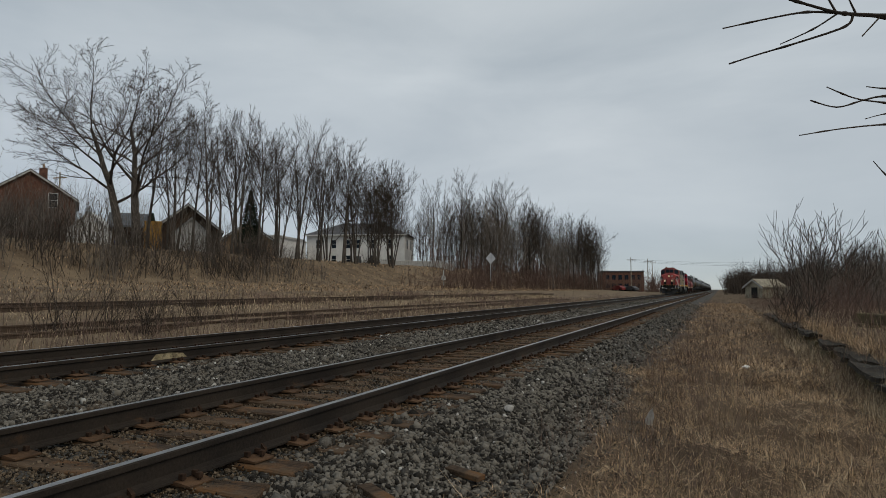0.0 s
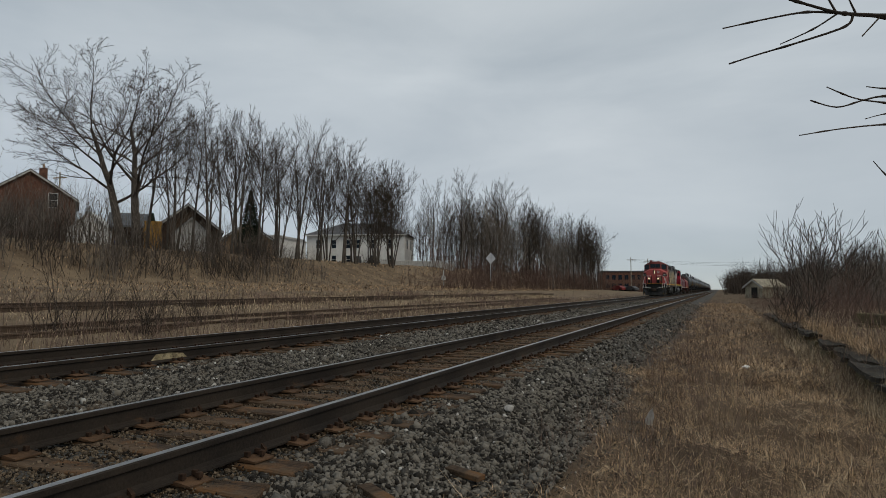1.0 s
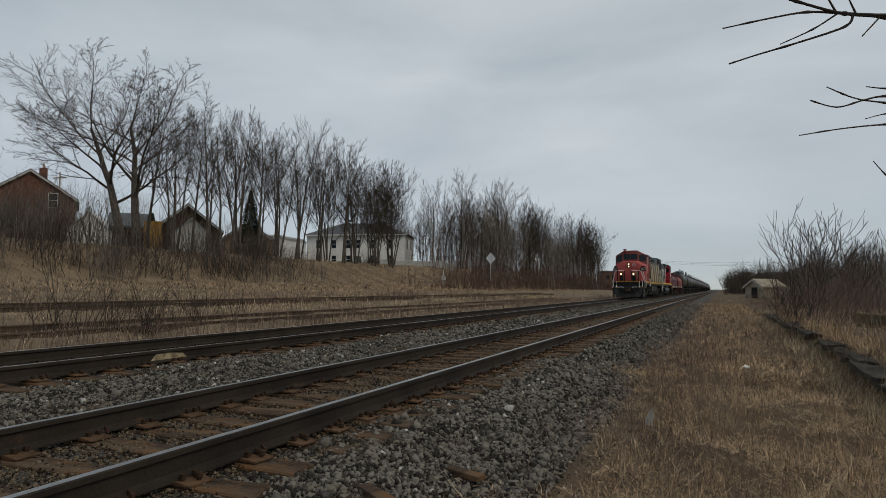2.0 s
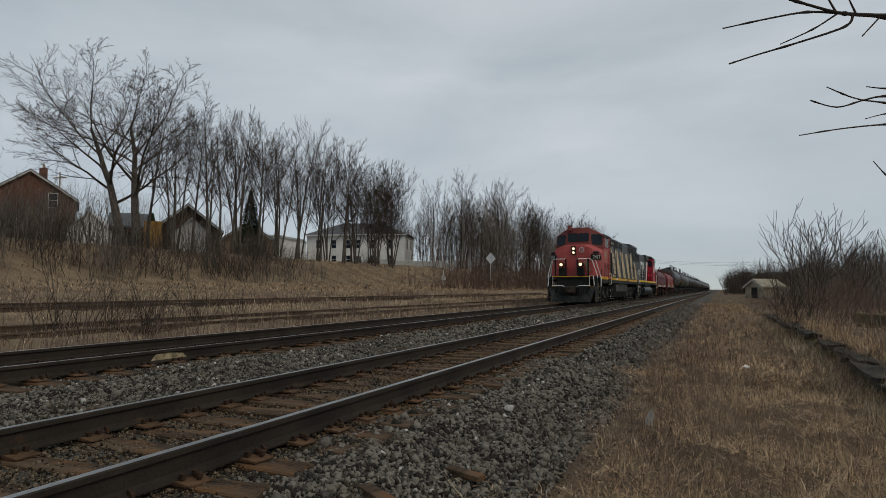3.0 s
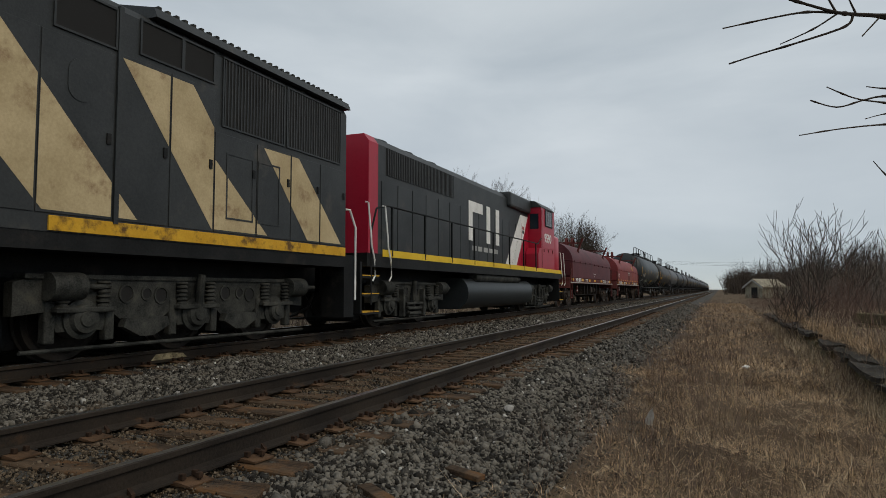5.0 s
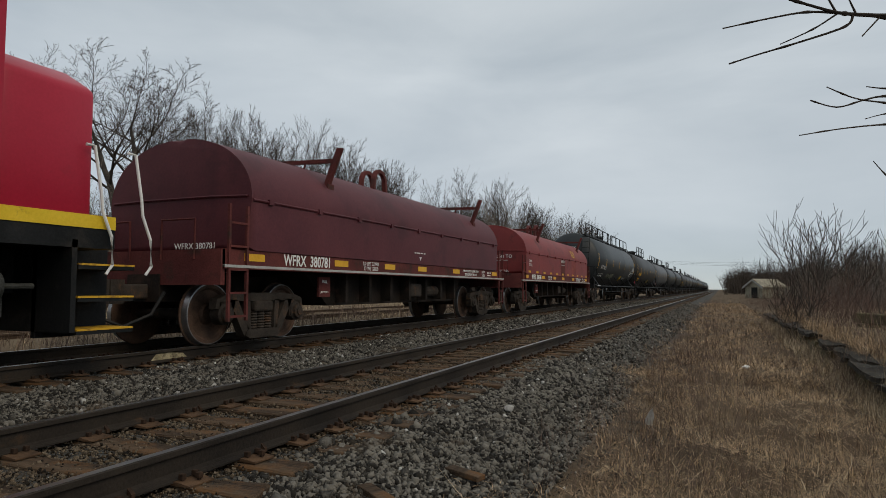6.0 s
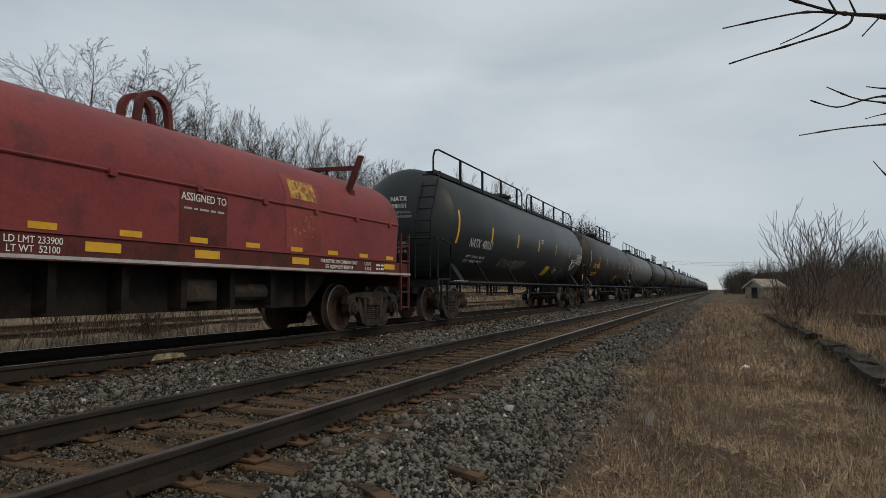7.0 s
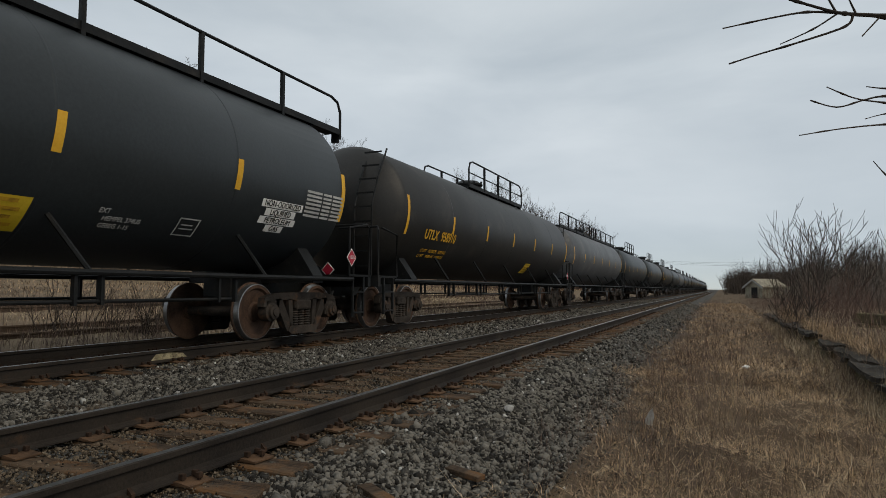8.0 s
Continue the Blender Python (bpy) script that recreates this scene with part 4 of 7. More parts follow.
M["truck_dark"] = mat("loco_truck_steel", (0.009, 0.010, 0.0095), (0.058, 0.059, 0.053), 0.3, 0.7, 0.0, 0.3, 0.02, (0.072, 0.068, 0.056), 0.3, 0.26)
M["panel_red"] = mat("faded_red", (0.165, 0.040, 0.036), (0.265, 0.066, 0.058), 0.6, 0.65, 0.0, 0.06, 0.03, (0.13, 0.060, 0.050), 0.5, 0.4)
# Darker than the freight wheels; covers the locomotive treads too.
M["loco_wheel"] = mat("darker_wheel", (0.012, 0.011, 0.010), (0.040, 0.034, 0.029), 0.3, 0.7, 0.1, 0.2, 0.02)
M["flaking"] = mat("flaking_yellow", (0.165, 0.040, 0.036), (0.265, 0.066, 0.058), 0.6, 0.65, 0.0, 0.1, 0.02, (0.42, 0.28, 0.07), 0.07, 0.34)
# Darker red, shared by cab roof, brow, step pockets, bell and catches.
M["dark_red"] = mat("darker_red", (0.10, 0.026, 0.025), (0.155, 0.042, 0.038), 1.0, 0.7, 0.0, 0.05, 0.03)


def lead_loco():
    car = thing("locomotive", "red-nosed cowl diesel locomotive with black and cream diagonal stripes", "locomotive", "locomotives of the train")
    X = 1.38
    # nose and cab, faceted
    bm = bmesh.new()
    outline = [(-1.38, 0.0), (-1.06, -0.52), (-0.55, -0.56), (0.55, -0.56), (1.06, -0.52), (1.38, 0.0)]

    def both_sides(*pts):
        return [bm.verts.new((-x, y, z)) for x, y, z in pts] + [bm.verts.new(q) for q in pts[::-1]]
    base = [bm.verts.new((x, y, 1.36)) for x, y in [*outline, (1.38, 3.50), (-1.38, 3.50)]]
    nose_top = both_sides((1.38, 0.05, 2.86), (1.03, -0.42, 3.04), (0.55, -0.48, 3.27))
    sill = both_sides((1.38, 1.12, 3.02), (1.02, 0.91, 3.20), (0.66, 0.71, 3.36))
    brow = both_sides((1.38, 1.34, 3.92), (0.98, 1.15, 4.15), (0.56, 0.96, 4.36))
    back_top = both_sides((1.38, 3.50, 3.92), (0.98, 3.50, 4.15), (0.56, 3.50, 4.36))
    for i in range(5):
        bm.faces.new((base[i], base[i + 1], nose_top[i + 1], nose_top[i]))
        bm.faces.new((nose_top[i], nose_top[i + 1], sill[i + 1], sill[i]))
        bm.faces.new((sill[i], sill[i + 1], brow[i + 1], brow[i]))
        bm.faces.new((brow[i], brow[i + 1], back_top[i + 1], back_top[i]))
    bm.faces.new((base[5], base[6], back_top[5], brow[5], sill[5], nose_top[5]))
    bm.faces.new((base[7], base[0], nose_top[0], sill[0], brow[0], back_top[0]))
    bm.faces.new((base[6], base[7], *back_top))
    bm.faces.new(base[::-1])
    bmesh.ops.bevel(bm, geom=list(bm.edges), offset=0.025, segments=2, affect="EDGES", profile=0.5)
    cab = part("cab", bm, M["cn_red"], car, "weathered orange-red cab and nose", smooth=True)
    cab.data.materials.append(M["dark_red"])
    # Roof top and upper forward-facing faces take the darker red.
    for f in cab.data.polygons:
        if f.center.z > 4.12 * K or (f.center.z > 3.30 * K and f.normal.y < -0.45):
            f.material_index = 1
    # windscreens, two in front and one on each slanted corner
    for x, w in ((-0.31, 0.52), (0.31, 0.52)):
        n = Vector((0, -0.97, 0.243))
        bm = facet_plate(bmesh.new(), (x, 0.815, 3.78), (1, 0, 0), n, rounded(0, 0, w + 0.08, 0.52, 0.10), 0.022)
        part("window_gasket", bm, M["steel_black"], cab)
        bm = facet_plate(bmesh.new(), (x, 0.815, 3.78), (1, 0, 0), n, rounded(0, 0, w, 0.44, 0.08), 0.026)
        part("windscreen", bm, M["glass"], cab, "dark reflecting windscreen")
        bm = bmesh.new()
        cyl(bm, (x - 0.05, 0.80, 4.05), (x + 0.10, 0.745, 3.70), 0.012, 6)
        part("wiper", bm, M["steel_black"], cab)
    for s in (-1, 1):
        r = Vector((0.68, 0.385 * s, -0.30 * s)) if s > 0 else Vector((0.68, -0.385, 0.30))
        a, b, c = Vector((s * 0.70, 0.72, 3.36)), Vector((s * 1.38, 1.12, 3.02)), Vector((s * 0.58, 0.96, 4.36))
        n = (b - a).cross(c - a)
        if n.y > 0:
            n = -n
        mid = (a + b + c + Vector((s * 1.38, 1.34, 3.96))) / 4
        mid.z -= 0.02
        ru = Vector((0.68, 0.40 * s, 0)).normalized()
        for w, h, rad, d, m, nm in ((0.66, 0.64, 0.14, 0.022, "steel_black", "window_gasket"), (0.58, 0.56, 0.11, 0.026, "glass", "windscreen")):
            part(nm, facet_plate(bmesh.new(), mid, ru, n, rounded(0, 0, w, h, rad), d), M[m], cab)
        nn = n.normalized()
        bm = bmesh.new()
        cyl(bm, mid + nn * 0.05 + Vector((0, 0, 0.34)), mid + nn * 0.05 + Vector((0.12, 0.05, -0.05)), 0.012, 6)
        part("wiper", bm, M["steel_black"], cab)
        # number boards and marker lights on the slanted nose corners
        n2 = Vector((s * 0.55, -0.40, 0)).normalized()
        r2 = Vector((0.40, 0.55 * s, 0)).normalized()
        c2 = Vector((s * 1.17, -0.27, 2.58))
        nb = part("number_board", facet_plate(bmesh.new(), c2, r2, n2, rounded(0, 0, 0.72, 0.30, 0.03), 0.07), M["steel_black"], cab, "black number board with white digits")
        up = Vector((0, 0, 1))
        m4 = Matrix(((r2.x, up.x, n2.x, 0), (r2.y, up.y, n2.y, 0), (r2.z, up.z, n2.z, 0), (0, 0, 0, 1)))
        writing("number", "2417", 0.27, M["dull_white"], nb, Matrix.Translation(c2 + n2 * 0.073) @ m4, 1.05, 0.002)
        for i in (-1, 0, 1):
            p = c2 + r2 * (i * 0.15) + Vector((0, 0, 0.25))
            bm = bmesh.new()
            cyl(bm, p, p + n2 * 0.07, 0.068, 14)
            mk = part("marker_light", bm, M["steel_black"], cab)
            bm = bmesh.new()
            cyl(bm, p + n2 * 0.07, p + n2 * 0.076, 0.05, 14)
            part("lens", bm, M["glass"], mk)
    # headlights
    bm = bmesh.new()
    box(bm, -0.12, 0.12, -0.585, -0.46, 2.72, 3.20, 0.01)
    hl = part("headlight_box", bm, M["hole"], cab)
    for z in (3.06, 2.84):
        bm = bmesh.new()
        cyl(bm, (0, -0.60, z), (0, -0.57, z), 0.068, 18)
        part("headlight", bm, M["lamp"], hl, "lit warm white headlight")
    for x in (-0.62, 0.45):
        bm = bmesh.new()
        cyl(bm, (x, -0.95, 2.16), (x, -0.62, 2.16), 0.135, 18)
        box(bm, x - 0.16, x + 0.16, -0.86, -0.54, 1.56, 2.0, 0.02)
        dl = part("ditch_light", bm, M["steel_black"], car)
        bm = bmesh.new()
        cyl(bm, (x, -0.975, 2.16), (x, -0.95, 2.16), 0.085, 18)
        part("lens", bm, M["lamp"], dl, "lit warm white lamp")
    # nose door, crest, grab irons
    bm = bmesh.new()
    box(bm, 0.16, 0.86, -0.575, -0.54, 1.62, 3.14, 0.012)
    part("nose_door", bm, M["cn_red"], cab)
    part("crest", facet_plate(bmesh.new(), (0.46, -0.575, 2.98), (1, 0, 0), (0, -1, 0), rounded(0, 0, 0.30, 0.30, 0.145), 0.006), M["dull_white"], cab, "faded white round crest")
    bm = bmesh.new()
    for i in (-1, 0, 1):
        box(bm, 0.46 + i * 0.06 - 0.02, 0.46 + i * 0.06 + 0.02, -0.586, -0.580, 2.88, 3.08)
    part("crest_bars", bm, M["cn_red"], cab)
    for x, z in ((-0.55, 2.9), (-0.5, 2.45), (-0.45, 1.95), (0.95, 2.2)):
        rail_bar(cab, [(x - 0.18, -0.54, z), (x - 0.18, -0.62, z), (x + 0.18, -0.62, z), (x + 0.18, -0.54, z)], 0.014, "cn_red", "grab_iron")
    part("faded_logo", prism(bmesh.new(), [(0.55, 2.35), (0.72, 2.40), (0.95, 1.85), (0.90, 1.78), (0.75, 1.80)], "y", -0.585, -0.575), M["wood"], cab, "worn tan paint trace")
    # bell and aerials
    bm = bmesh.new()
    lathe(bm, [(4.20, 0.17), (4.24, 0.15), (4.34, 0.10), (4.44, 0.08), (4.47, 0.03)], 16, "z", (-0.50, 0.78, 0))
    box(bm, -0.66, -0.34, 0.78, 1.1, 4.44, 4.49)
    part("bell", bm, M["dark_red"], cab, "dull red brass bell on the brow", smooth=True)
    rail_bar(cab, [(0.35, 1.3, 4.28), (0.35, 1.3, 4.42), (0.75, 1.3, 4.42), (0.75, 1.3, 4.28)], 0.014, "steel_black", "aerial_guard")
    writing("number", "2417", 0.22, M["dull_white"], cab, front(0.2, 0.93, 4.15) @ Matrix.Rotation(-0.35, 4, "X"))
    # cab side: windows, door, panels, number
    for ya, yb in ((1.38, 2.62),):
        part("window_frame", ring_hole(bmesh.new(), X - 0.01, X + 0.035, ya, yb, 3.24, 3.74, 0.04), M["cn_red"], cab)
        part("window_recess", box(bmesh.new(), X - 0.02, X + 0.004, ya, yb, 3.24, 3.74), M["hole"], cab)
        for y0, y1, m in ((1.40, 1.66, "glass"), (1.70, 1.92, "pale_wood"), (2.10, 2.32, "glass"), (2.36, 2.58, "glass")):
            bm = box(bmesh.new(), X, X + 0.02, y0, y1, 3.27, 3.71)
            pane = part("pane", bm, M[m], cab)
            part("pane_frame", ring_hole(bmesh.new(), X, X + 0.028, y0, y1, 3.27, 3.71, 0.018), M["galvanised"], pane)
    part("awning", box(bmesh.new(), X - 0.02, X + 0.10, 1.25, 2.75, 3.80, 3.84), M["loco_black"], cab)
    for ya in (2.735, 3.275):
        part("door_gap", box(bmesh.new(), X, X + 0.005, ya - 0.012, ya + 0.012, 1.50, 3.90), M["hole"], cab)
        part("door_post", box(bmesh.new(), X, X + 0.03, ya + (0.02 if ya > 3 else -0.05), ya + (0.05 if ya > 3 else -0.02), 1.50, 3.92, 0.004), M["cn_red"], cab)
    part("rain_gutter", box(bmesh.new(), X - 0.01, X + 0.05, 0.95, 3.48, 3.92, 3.96, 0.008), M["loco_black"], cab)
    for yy in (1.32, 1.60, 1.90, 2.20, 2.50):
        for zz in (1.60, 2.28):
            part("rivet", cyl(bmesh.new(), (X + 0.01, yy, zz), (X + 0.02, yy, zz), 0.016, 8), M["panel_red"], cab)
    door = part("cab_door", box(bmesh.new(), X - 0.02, X + 0.012, 2.76, 3.25, 2.30, 3.86, 0.006), M["cn_red"], cab)
    part("gasket", prism(bmesh.new(), rounded(3.0, 3.48, 0.30, 0.52, 0.09), "x", X, X + 0.018), M["steel_black"], door)
    part("pane", prism(bmesh.new(), rounded(3.0, 3.48, 0.24, 0.46, 0.07), "x", X, X + 0.022), M["glass"], door)
    for z in (1.62, 1.92, 2.18):
        part("step_pocket", box(bmesh.new(), X - 0.01, X + 0.006, 2.86, 3.18, z, z + 0.17), M["dark_red"], cab)
        part("step_lip", box(bmesh.new(), X, X + 0.03, 2.86, 3.18, z - 0.02, z + 0.01), M["yellow"] if z < 2 else M["cn_red"], cab)
    part("side_panel", box(bmesh.new(), X, X + 0.012, 1.26, 2.62, 1.56, 2.32, 0.006), M["panel_red"], cab, "faded red riveted side panel")
    for i in range(7):
        part("louvre", box(bmesh.new(), X + 0.01, X + 0.03, 1.66, 1.98, 1.86 + i * 0.055, 1.89 + i * 0.055), M["panel_red"], cab)
    for y in (1.5, 2.3):
        part("latch", cyl(bmesh.new(), (X, y, 2.12), (X + 0.03, y, 2.12), 0.06, 12), M["steel_black"], cab)
    part("hatch", box(bmesh.new(), X, X + 0.01, 0.12, 0.52, 1.62, 1.92, 0.004), M["truck_dark"], cab)
    writing("number", "2417", 0.50, M["cream"], cab, side(X + 0.006, 1.93, 2.78), 0.98, 0.003)
    writing("class_mark", "EF-640", 0.12, M["cream"], cab, side(X + 0.006, 2.0, 2.46))
    for ob in (2.70, 3.36):
        rail_bar(car, [(X + 0.02, ob, 1.78), (X + 0.09, ob, 1.72), (X + 0.09, ob, 1.14), (X + 0.02, ob + 0.04 * (1 if ob < 3 else -1), 1.10)], 0.02, "white", "handrail", "white grab rail")
    rail_bar(car, [(X + 0.02, 3.40, 3.9), (X + 0.07, 3.40, 3.85), (X + 0.07, 3.40, 2.0), (X + 0.02, 3.40, 1.95)], 0.018, "loco_black", "handrail")
    lad = part("side_ladder", box(box(bmesh.new(), X + 0.0, X + 0.06, 2.80, 2.84, 0.34, 1.40), X + 0.0, X + 0.06, 3.22, 3.26, 0.34, 1.40), M["steel_black"], car)
    for z in (0.36, 0.72, 1.06):
        part("rung", box(bmesh.new(), X - 0.02, X + 0.07, 2.82, 3.24, z, z + 0.05), M["galvanised"], lad, "worn bright rung")
    # cowl body
    bm = bmesh.new()
    prism(bm, [(-X, 1.36), (X, 1.36), (X, 3.88), (X - 0.05, 3.97), (0.70, 4.20), (-0.70, 4.20), (-X + 0.05, 3.97), (-X, 3.88)], "y", 3.50, 17.42)
    body = part("engine_cowl", bm, M["loco_black"], car, "black engine cowl with panel doors")
    seams = (3.56, 5.28, 6.02, 6.78, 7.60, 8.48, 9.05, 9.56, 10.10, 10.62, 11.16, 11.75, 12.62, 13.40, 14.15, 15.0, 15.8, 16.6, 17.40)
    stripes = [((3.60, 3.30), (4.02, 3.30), (5.55, 1.57), (4.42, 1.57)), ((5.36, 3.30), (6.48, 3.30), (8.10, 1.57), (6.96, 1.57)), ((7.78, 3.30), (8.90, 3.30), (10.55, 1.57), (9.40, 1.57)),
               ((10.22, 3.30), (11.36, 3.30), (12.95, 1.57), (11.82, 1.57)), ((12.70, 3.36), (13.75, 3.36), (15.25, 1.57), (14.12, 1.57)), ((15.15, 2.85), (16.0, 2.85), (17.25, 1.57), (16.25, 1.57))]
    for y0, y1 in zip(seams, seams[1:]):
        ztop = 3.36 if y0 < 12.5 else 2.86 if y0 > 14.1 else 3.40
        panel = part("cowl_door", box(bmesh.new(), X - 0.01, X + 0.012, y0 + 0.012, y1 - 0.012, 1.54, ztop, 0.005), M["loco_black"], body)
        for st in stripes:
            poly = clip_u([(u, min(z, ztop - 0.02)) for u, z in st], y0 + 0.018, y1 - 0.018)
            if len(poly) > 2:
                part("cream_stripe", prism(bmesh.new(), poly, "x", X + 0.010, X + 0.0145), M["cream"], panel, "cream diagonal stripe paint")
        if y1 - y0 > 0.6:
            part("door_latch", box(bmesh.new(), X + 0.01, X + 0.03, y1 - 0.10, y1 - 0.05, 2.35, 2.47), M["steel_black"], panel)
    for y in (5.28, 5.98, 8.48, 12.66):
        part("post", box(bmesh.new(), X - 0.01, X + 0.03, y - 0.03, y + 0.03, 1.5, 3.92), M["loco_black"], body)
    cabinet = part("side_cabinet", box(bmesh.new(), X, X + 0.09, 3.75, 5.18, 1.72, 3.02, 0.015), M["loco_black"], body, "protruding riveted cabinet with louvres and cream stripe")
    part("cream_stripe", prism(bmesh.new(), [(3.77, 3.0), (4.30, 3.0), (5.16, 2.02), (5.16, 1.74), (4.62, 1.74), (3.77, 2.62)], "x", X + 0.088, X + 0.0935), M["cream"], cabinet, "chipped cream paint")
    for i in range(3):
        for j in range(3):
            part("louvre", box(bmesh.new(), X + 0.085, X + 0.105, 3.95 + j * 0.42, 4.17 + j * 0.42, 1.95 + i * 0.38, 2.01 + i * 0.38), M["loco_black"], cabinet)
    for z in (2.28, 2.75):
        rail_bar(cabinet, [(X + 0.10, 3.8, z), (X + 0.10, 5.12, z)], 0.012, "truck_dark", "latch_bar")
    for y0, y1, z0, z1, n in ((3.75, 5.15, 3.44, 3.84, 0), (5.32, 5.92, 3.44, 3.84, 0), (6.20, 8.22, 3.46, 3.84, 34), (11.9, 12.6, 3.44, 3.86, 0), (12.95, 13.55, 3.50, 3.88, 0), (13.6, 14.1, 3.50, 3.88, 0), (14.3, 15.6, 2.98, 3.88, 20), (15.7, 17.2, 2.98, 3.88, 22), (14.4, 14.9, 1.75, 2.6, 0), (15.05, 15.5, 1.75, 2.6, 0)):
        op = part("grille", box(bmesh.new(), X - 0.02, X + 0.004, y0, y1, z0, z1), M["hole"], body, "dark air intake grille")
        part("grille_frame", ring_hole(bmesh.new(), X, X + 0.02, y0, y1, z0, z1, 0.025), M["loco_black"], op)
        if n:
            bm = bmesh.new()
            for i in range(n):
                y = y0 + (i + 0.5) * (y1 - y0) / n
                box(bm, X, X + 0.012, y - 0.012, y + 0.012, z0, z1)
            part("slats", bm, M["loco_black"], op)
    for y in (3.9, 4.6):
        part("duct", box(bmesh.new(), X + 0.004, X + 0.012, y, y + 0.5, 3.58, 3.70), M["pale_wood"], body)
    bm = bmesh.new()
    prism(bm, [(-1.45, 3.98), (1.45, 3.98), (1.40, 4.10), (0.8, 4.24), (-0.8, 4.24), (-1.40, 4.10)], "y", 13.1, 17.45)
    part("radiator_housing", bm, M["loco_black"], body)
    bm = bmesh.new()
    for i in range(30):
        y = 13.2 + i * 0.14
        box(bm, -1.36, 1.36, y, y + 0.05, 4.10, 4.16)
    part("radiator_fins", bm, M["truck_dark"], body)
    part("door_handle_ring", prism(bmesh.new(), rounded(12.2, 2.95, 0.30, 0.44, 0.14), "x", X + 0.012, X + 0.02), M["loco_black"], body)
    # sill, underframe and tank
    for y0, y1 in ((0.0, 2.70), (3.34, 8.9), (9.1, 11.2), (11.9, 17.40)):
        part("sill_stripe", box(bmesh.new(), X - 0.02, X + 0.018, y0, y1, 1.37, 1.52, 0.004), M["yellow"], car, "chipped yellow sill stripe")
    bm = bmesh.new()
    box(bm, -X + 0.02, X - 0.01, -0.3, 17.42, 1.18, 1.38)
    box(bm, -0.5, 0.5, -1.0, 18.0, 0.75, 1.2)
    part("underframe", bm, M["steel_black"], car)
    bm = bmesh.new()
    prism(bm, [(-1.36, 1.12), (1.36, 1.12), (1.36, 0.66), (1.05, 0.28), (-1.05, 0.28), (-1.36, 0.66)], "y", 5.92, 11.45)
    tank = part("fuel_tank", bm, M["truck_dark"], car, "grimy black fuel tank")
    part("sight_gauge", box(bmesh.new(), 1.36, 1.375, 6.25, 6.36, 0.70, 1.05), M["dull_white"], tank)
    part("fuel_cap", cyl(bmesh.new(), (1.3, 6.75, 1.22), (1.40, 6.75, 1.22), 0.06, 12), M["dark_red"], tank)
    part("label_plate", box(bmesh.new(), X + 0.018, X + 0.022, 5.95, 6.35, 1.38, 1.50), M["white"], car, "white notice plate")
    for i in range(6):
        rail_bar(car, [(1.15 - 0.04 * i, 5.0 + 0.08 * i, 1.2), (1.2, 5.1 + 0.07 * i, 0.8), (1.1, 5.3 + 0.05 * i, 0.35)], 0.03, "truck_dark", "air_pipe")
    for y in (0.55, 1.15):
        bm = bmesh.new()
        lathe(bm, [(1.12, 0.16), (1.16, 0.12), (1.22, 0.04)], 14, "z", (1.22, y + 0.4, 0))
        part("sand_pipe", bm, M["truck_dark"], car)
    loco_truck(car, 2.05, (-1.75, -0.10, 1.60))
    loco_truck(car, 14.2, (-1.65, 0.0, 1.65))
    # front platform, plough, steps, rails
    bm = bmesh.new()
    prism(bm, [(-1.20, -1.18), (1.20, -1.18), (1.38, -0.9), (1.38, 0.0), (-1.38, 0.0), (-1.38, -0.9)], "z", 1.40, 1.52)
    part("front_platform", bm, M["steel_black"], car)
    part("platform_edge", box(bmesh.new(), -1.05, 1.05, -1.19, -1.17, 1.475, 1.51), M["yellow"], car, "worn yellow platform edge")
    bm = bmesh.new()
    prism(bm, [(-1.30, 0.95), (-1.04, 0.12), (0.0, 0.10), (1.04, 0.12), (1.30, 0.95), (1.00, 0.90), (0.84, 0.56), (0.5, 0.42), (-0.5, 0.42), (-0.84, 0.56), (-1.00, 0.90)], "y", -1.42, -1.34)
    for s in (-1, 1):
        prism(bm, [(s * 1.28, -1.40), (s * 1.36, -1.30), (s * 1.36, -0.85), (s * 1.28, -0.85)], "z", 0.14, 0.95)
    for v in bm.verts:
        v.co.y += (abs(v.co.x) - 0.0) * 0.22 - max(0.0, 0.6 - v.co.z) * 0.45
    part("snow_plough", bm, M["plough"], car, "scuffed dark grey snow plough")
    bm = bmesh.new()
    box(bm, -0.84, 0.84, -1.10, -0.3, 0.40, 1.42, 0.02)
    part("pilot_face", bm, M["hole"], car)
    bm = bmesh.new()
    box(bm, -0.32, 0.22, -1.55, -1.1, 0.58, 0.95, 0.03)
    box(bm, -0.14, 0.08, -1.75, -1.5, 0.60, 0.92, 0.03)
    part("coupler", bm, M["truck"], car, "rusty front coupler")
    for x in (-0.85, -0.7, 0.5, 0.62, 0.74):
        rail_bar(car, [(x, -1.25, 1.15), (x + 0.03, -1.42, 0.8), (x - 0.02, -1.50, 0.35)], 0.026, "steel_black", "air_hose")
    rail_bar(car, [(0.35, -1.3, 1.0), (0.15, -1.7, 0.75), (-0.25, -1.6, 0.25)], 0.018, "truck_dark", "uncoupling_lever")
    for s in (-1, 1):
        bm = bmesh.new()
        box(bm, s * 0.85, s * 1.36, -1.02, -0.22, 0.28, 0.32)
        box(bm, s * 0.85, s * 1.36, -0.95, -0.22, 0.60, 0.64)
        box(bm, s * 0.85, s * 1.36, -0.88, -0.22, 0.90, 0.94)
        box(bm, s * 0.80, s * 0.86, -1.02, -0.22, 0.28, 1.42)
        box(bm, s * 1.22, s * 1.38, -0.24, -0.10, 0.28, 1.42)
        box(bm, s * 1.20, s * 1.37, -1.06, -1.0, 0.5, 1.42)
        st = part("step_well", bm, M["steel_black"], car)
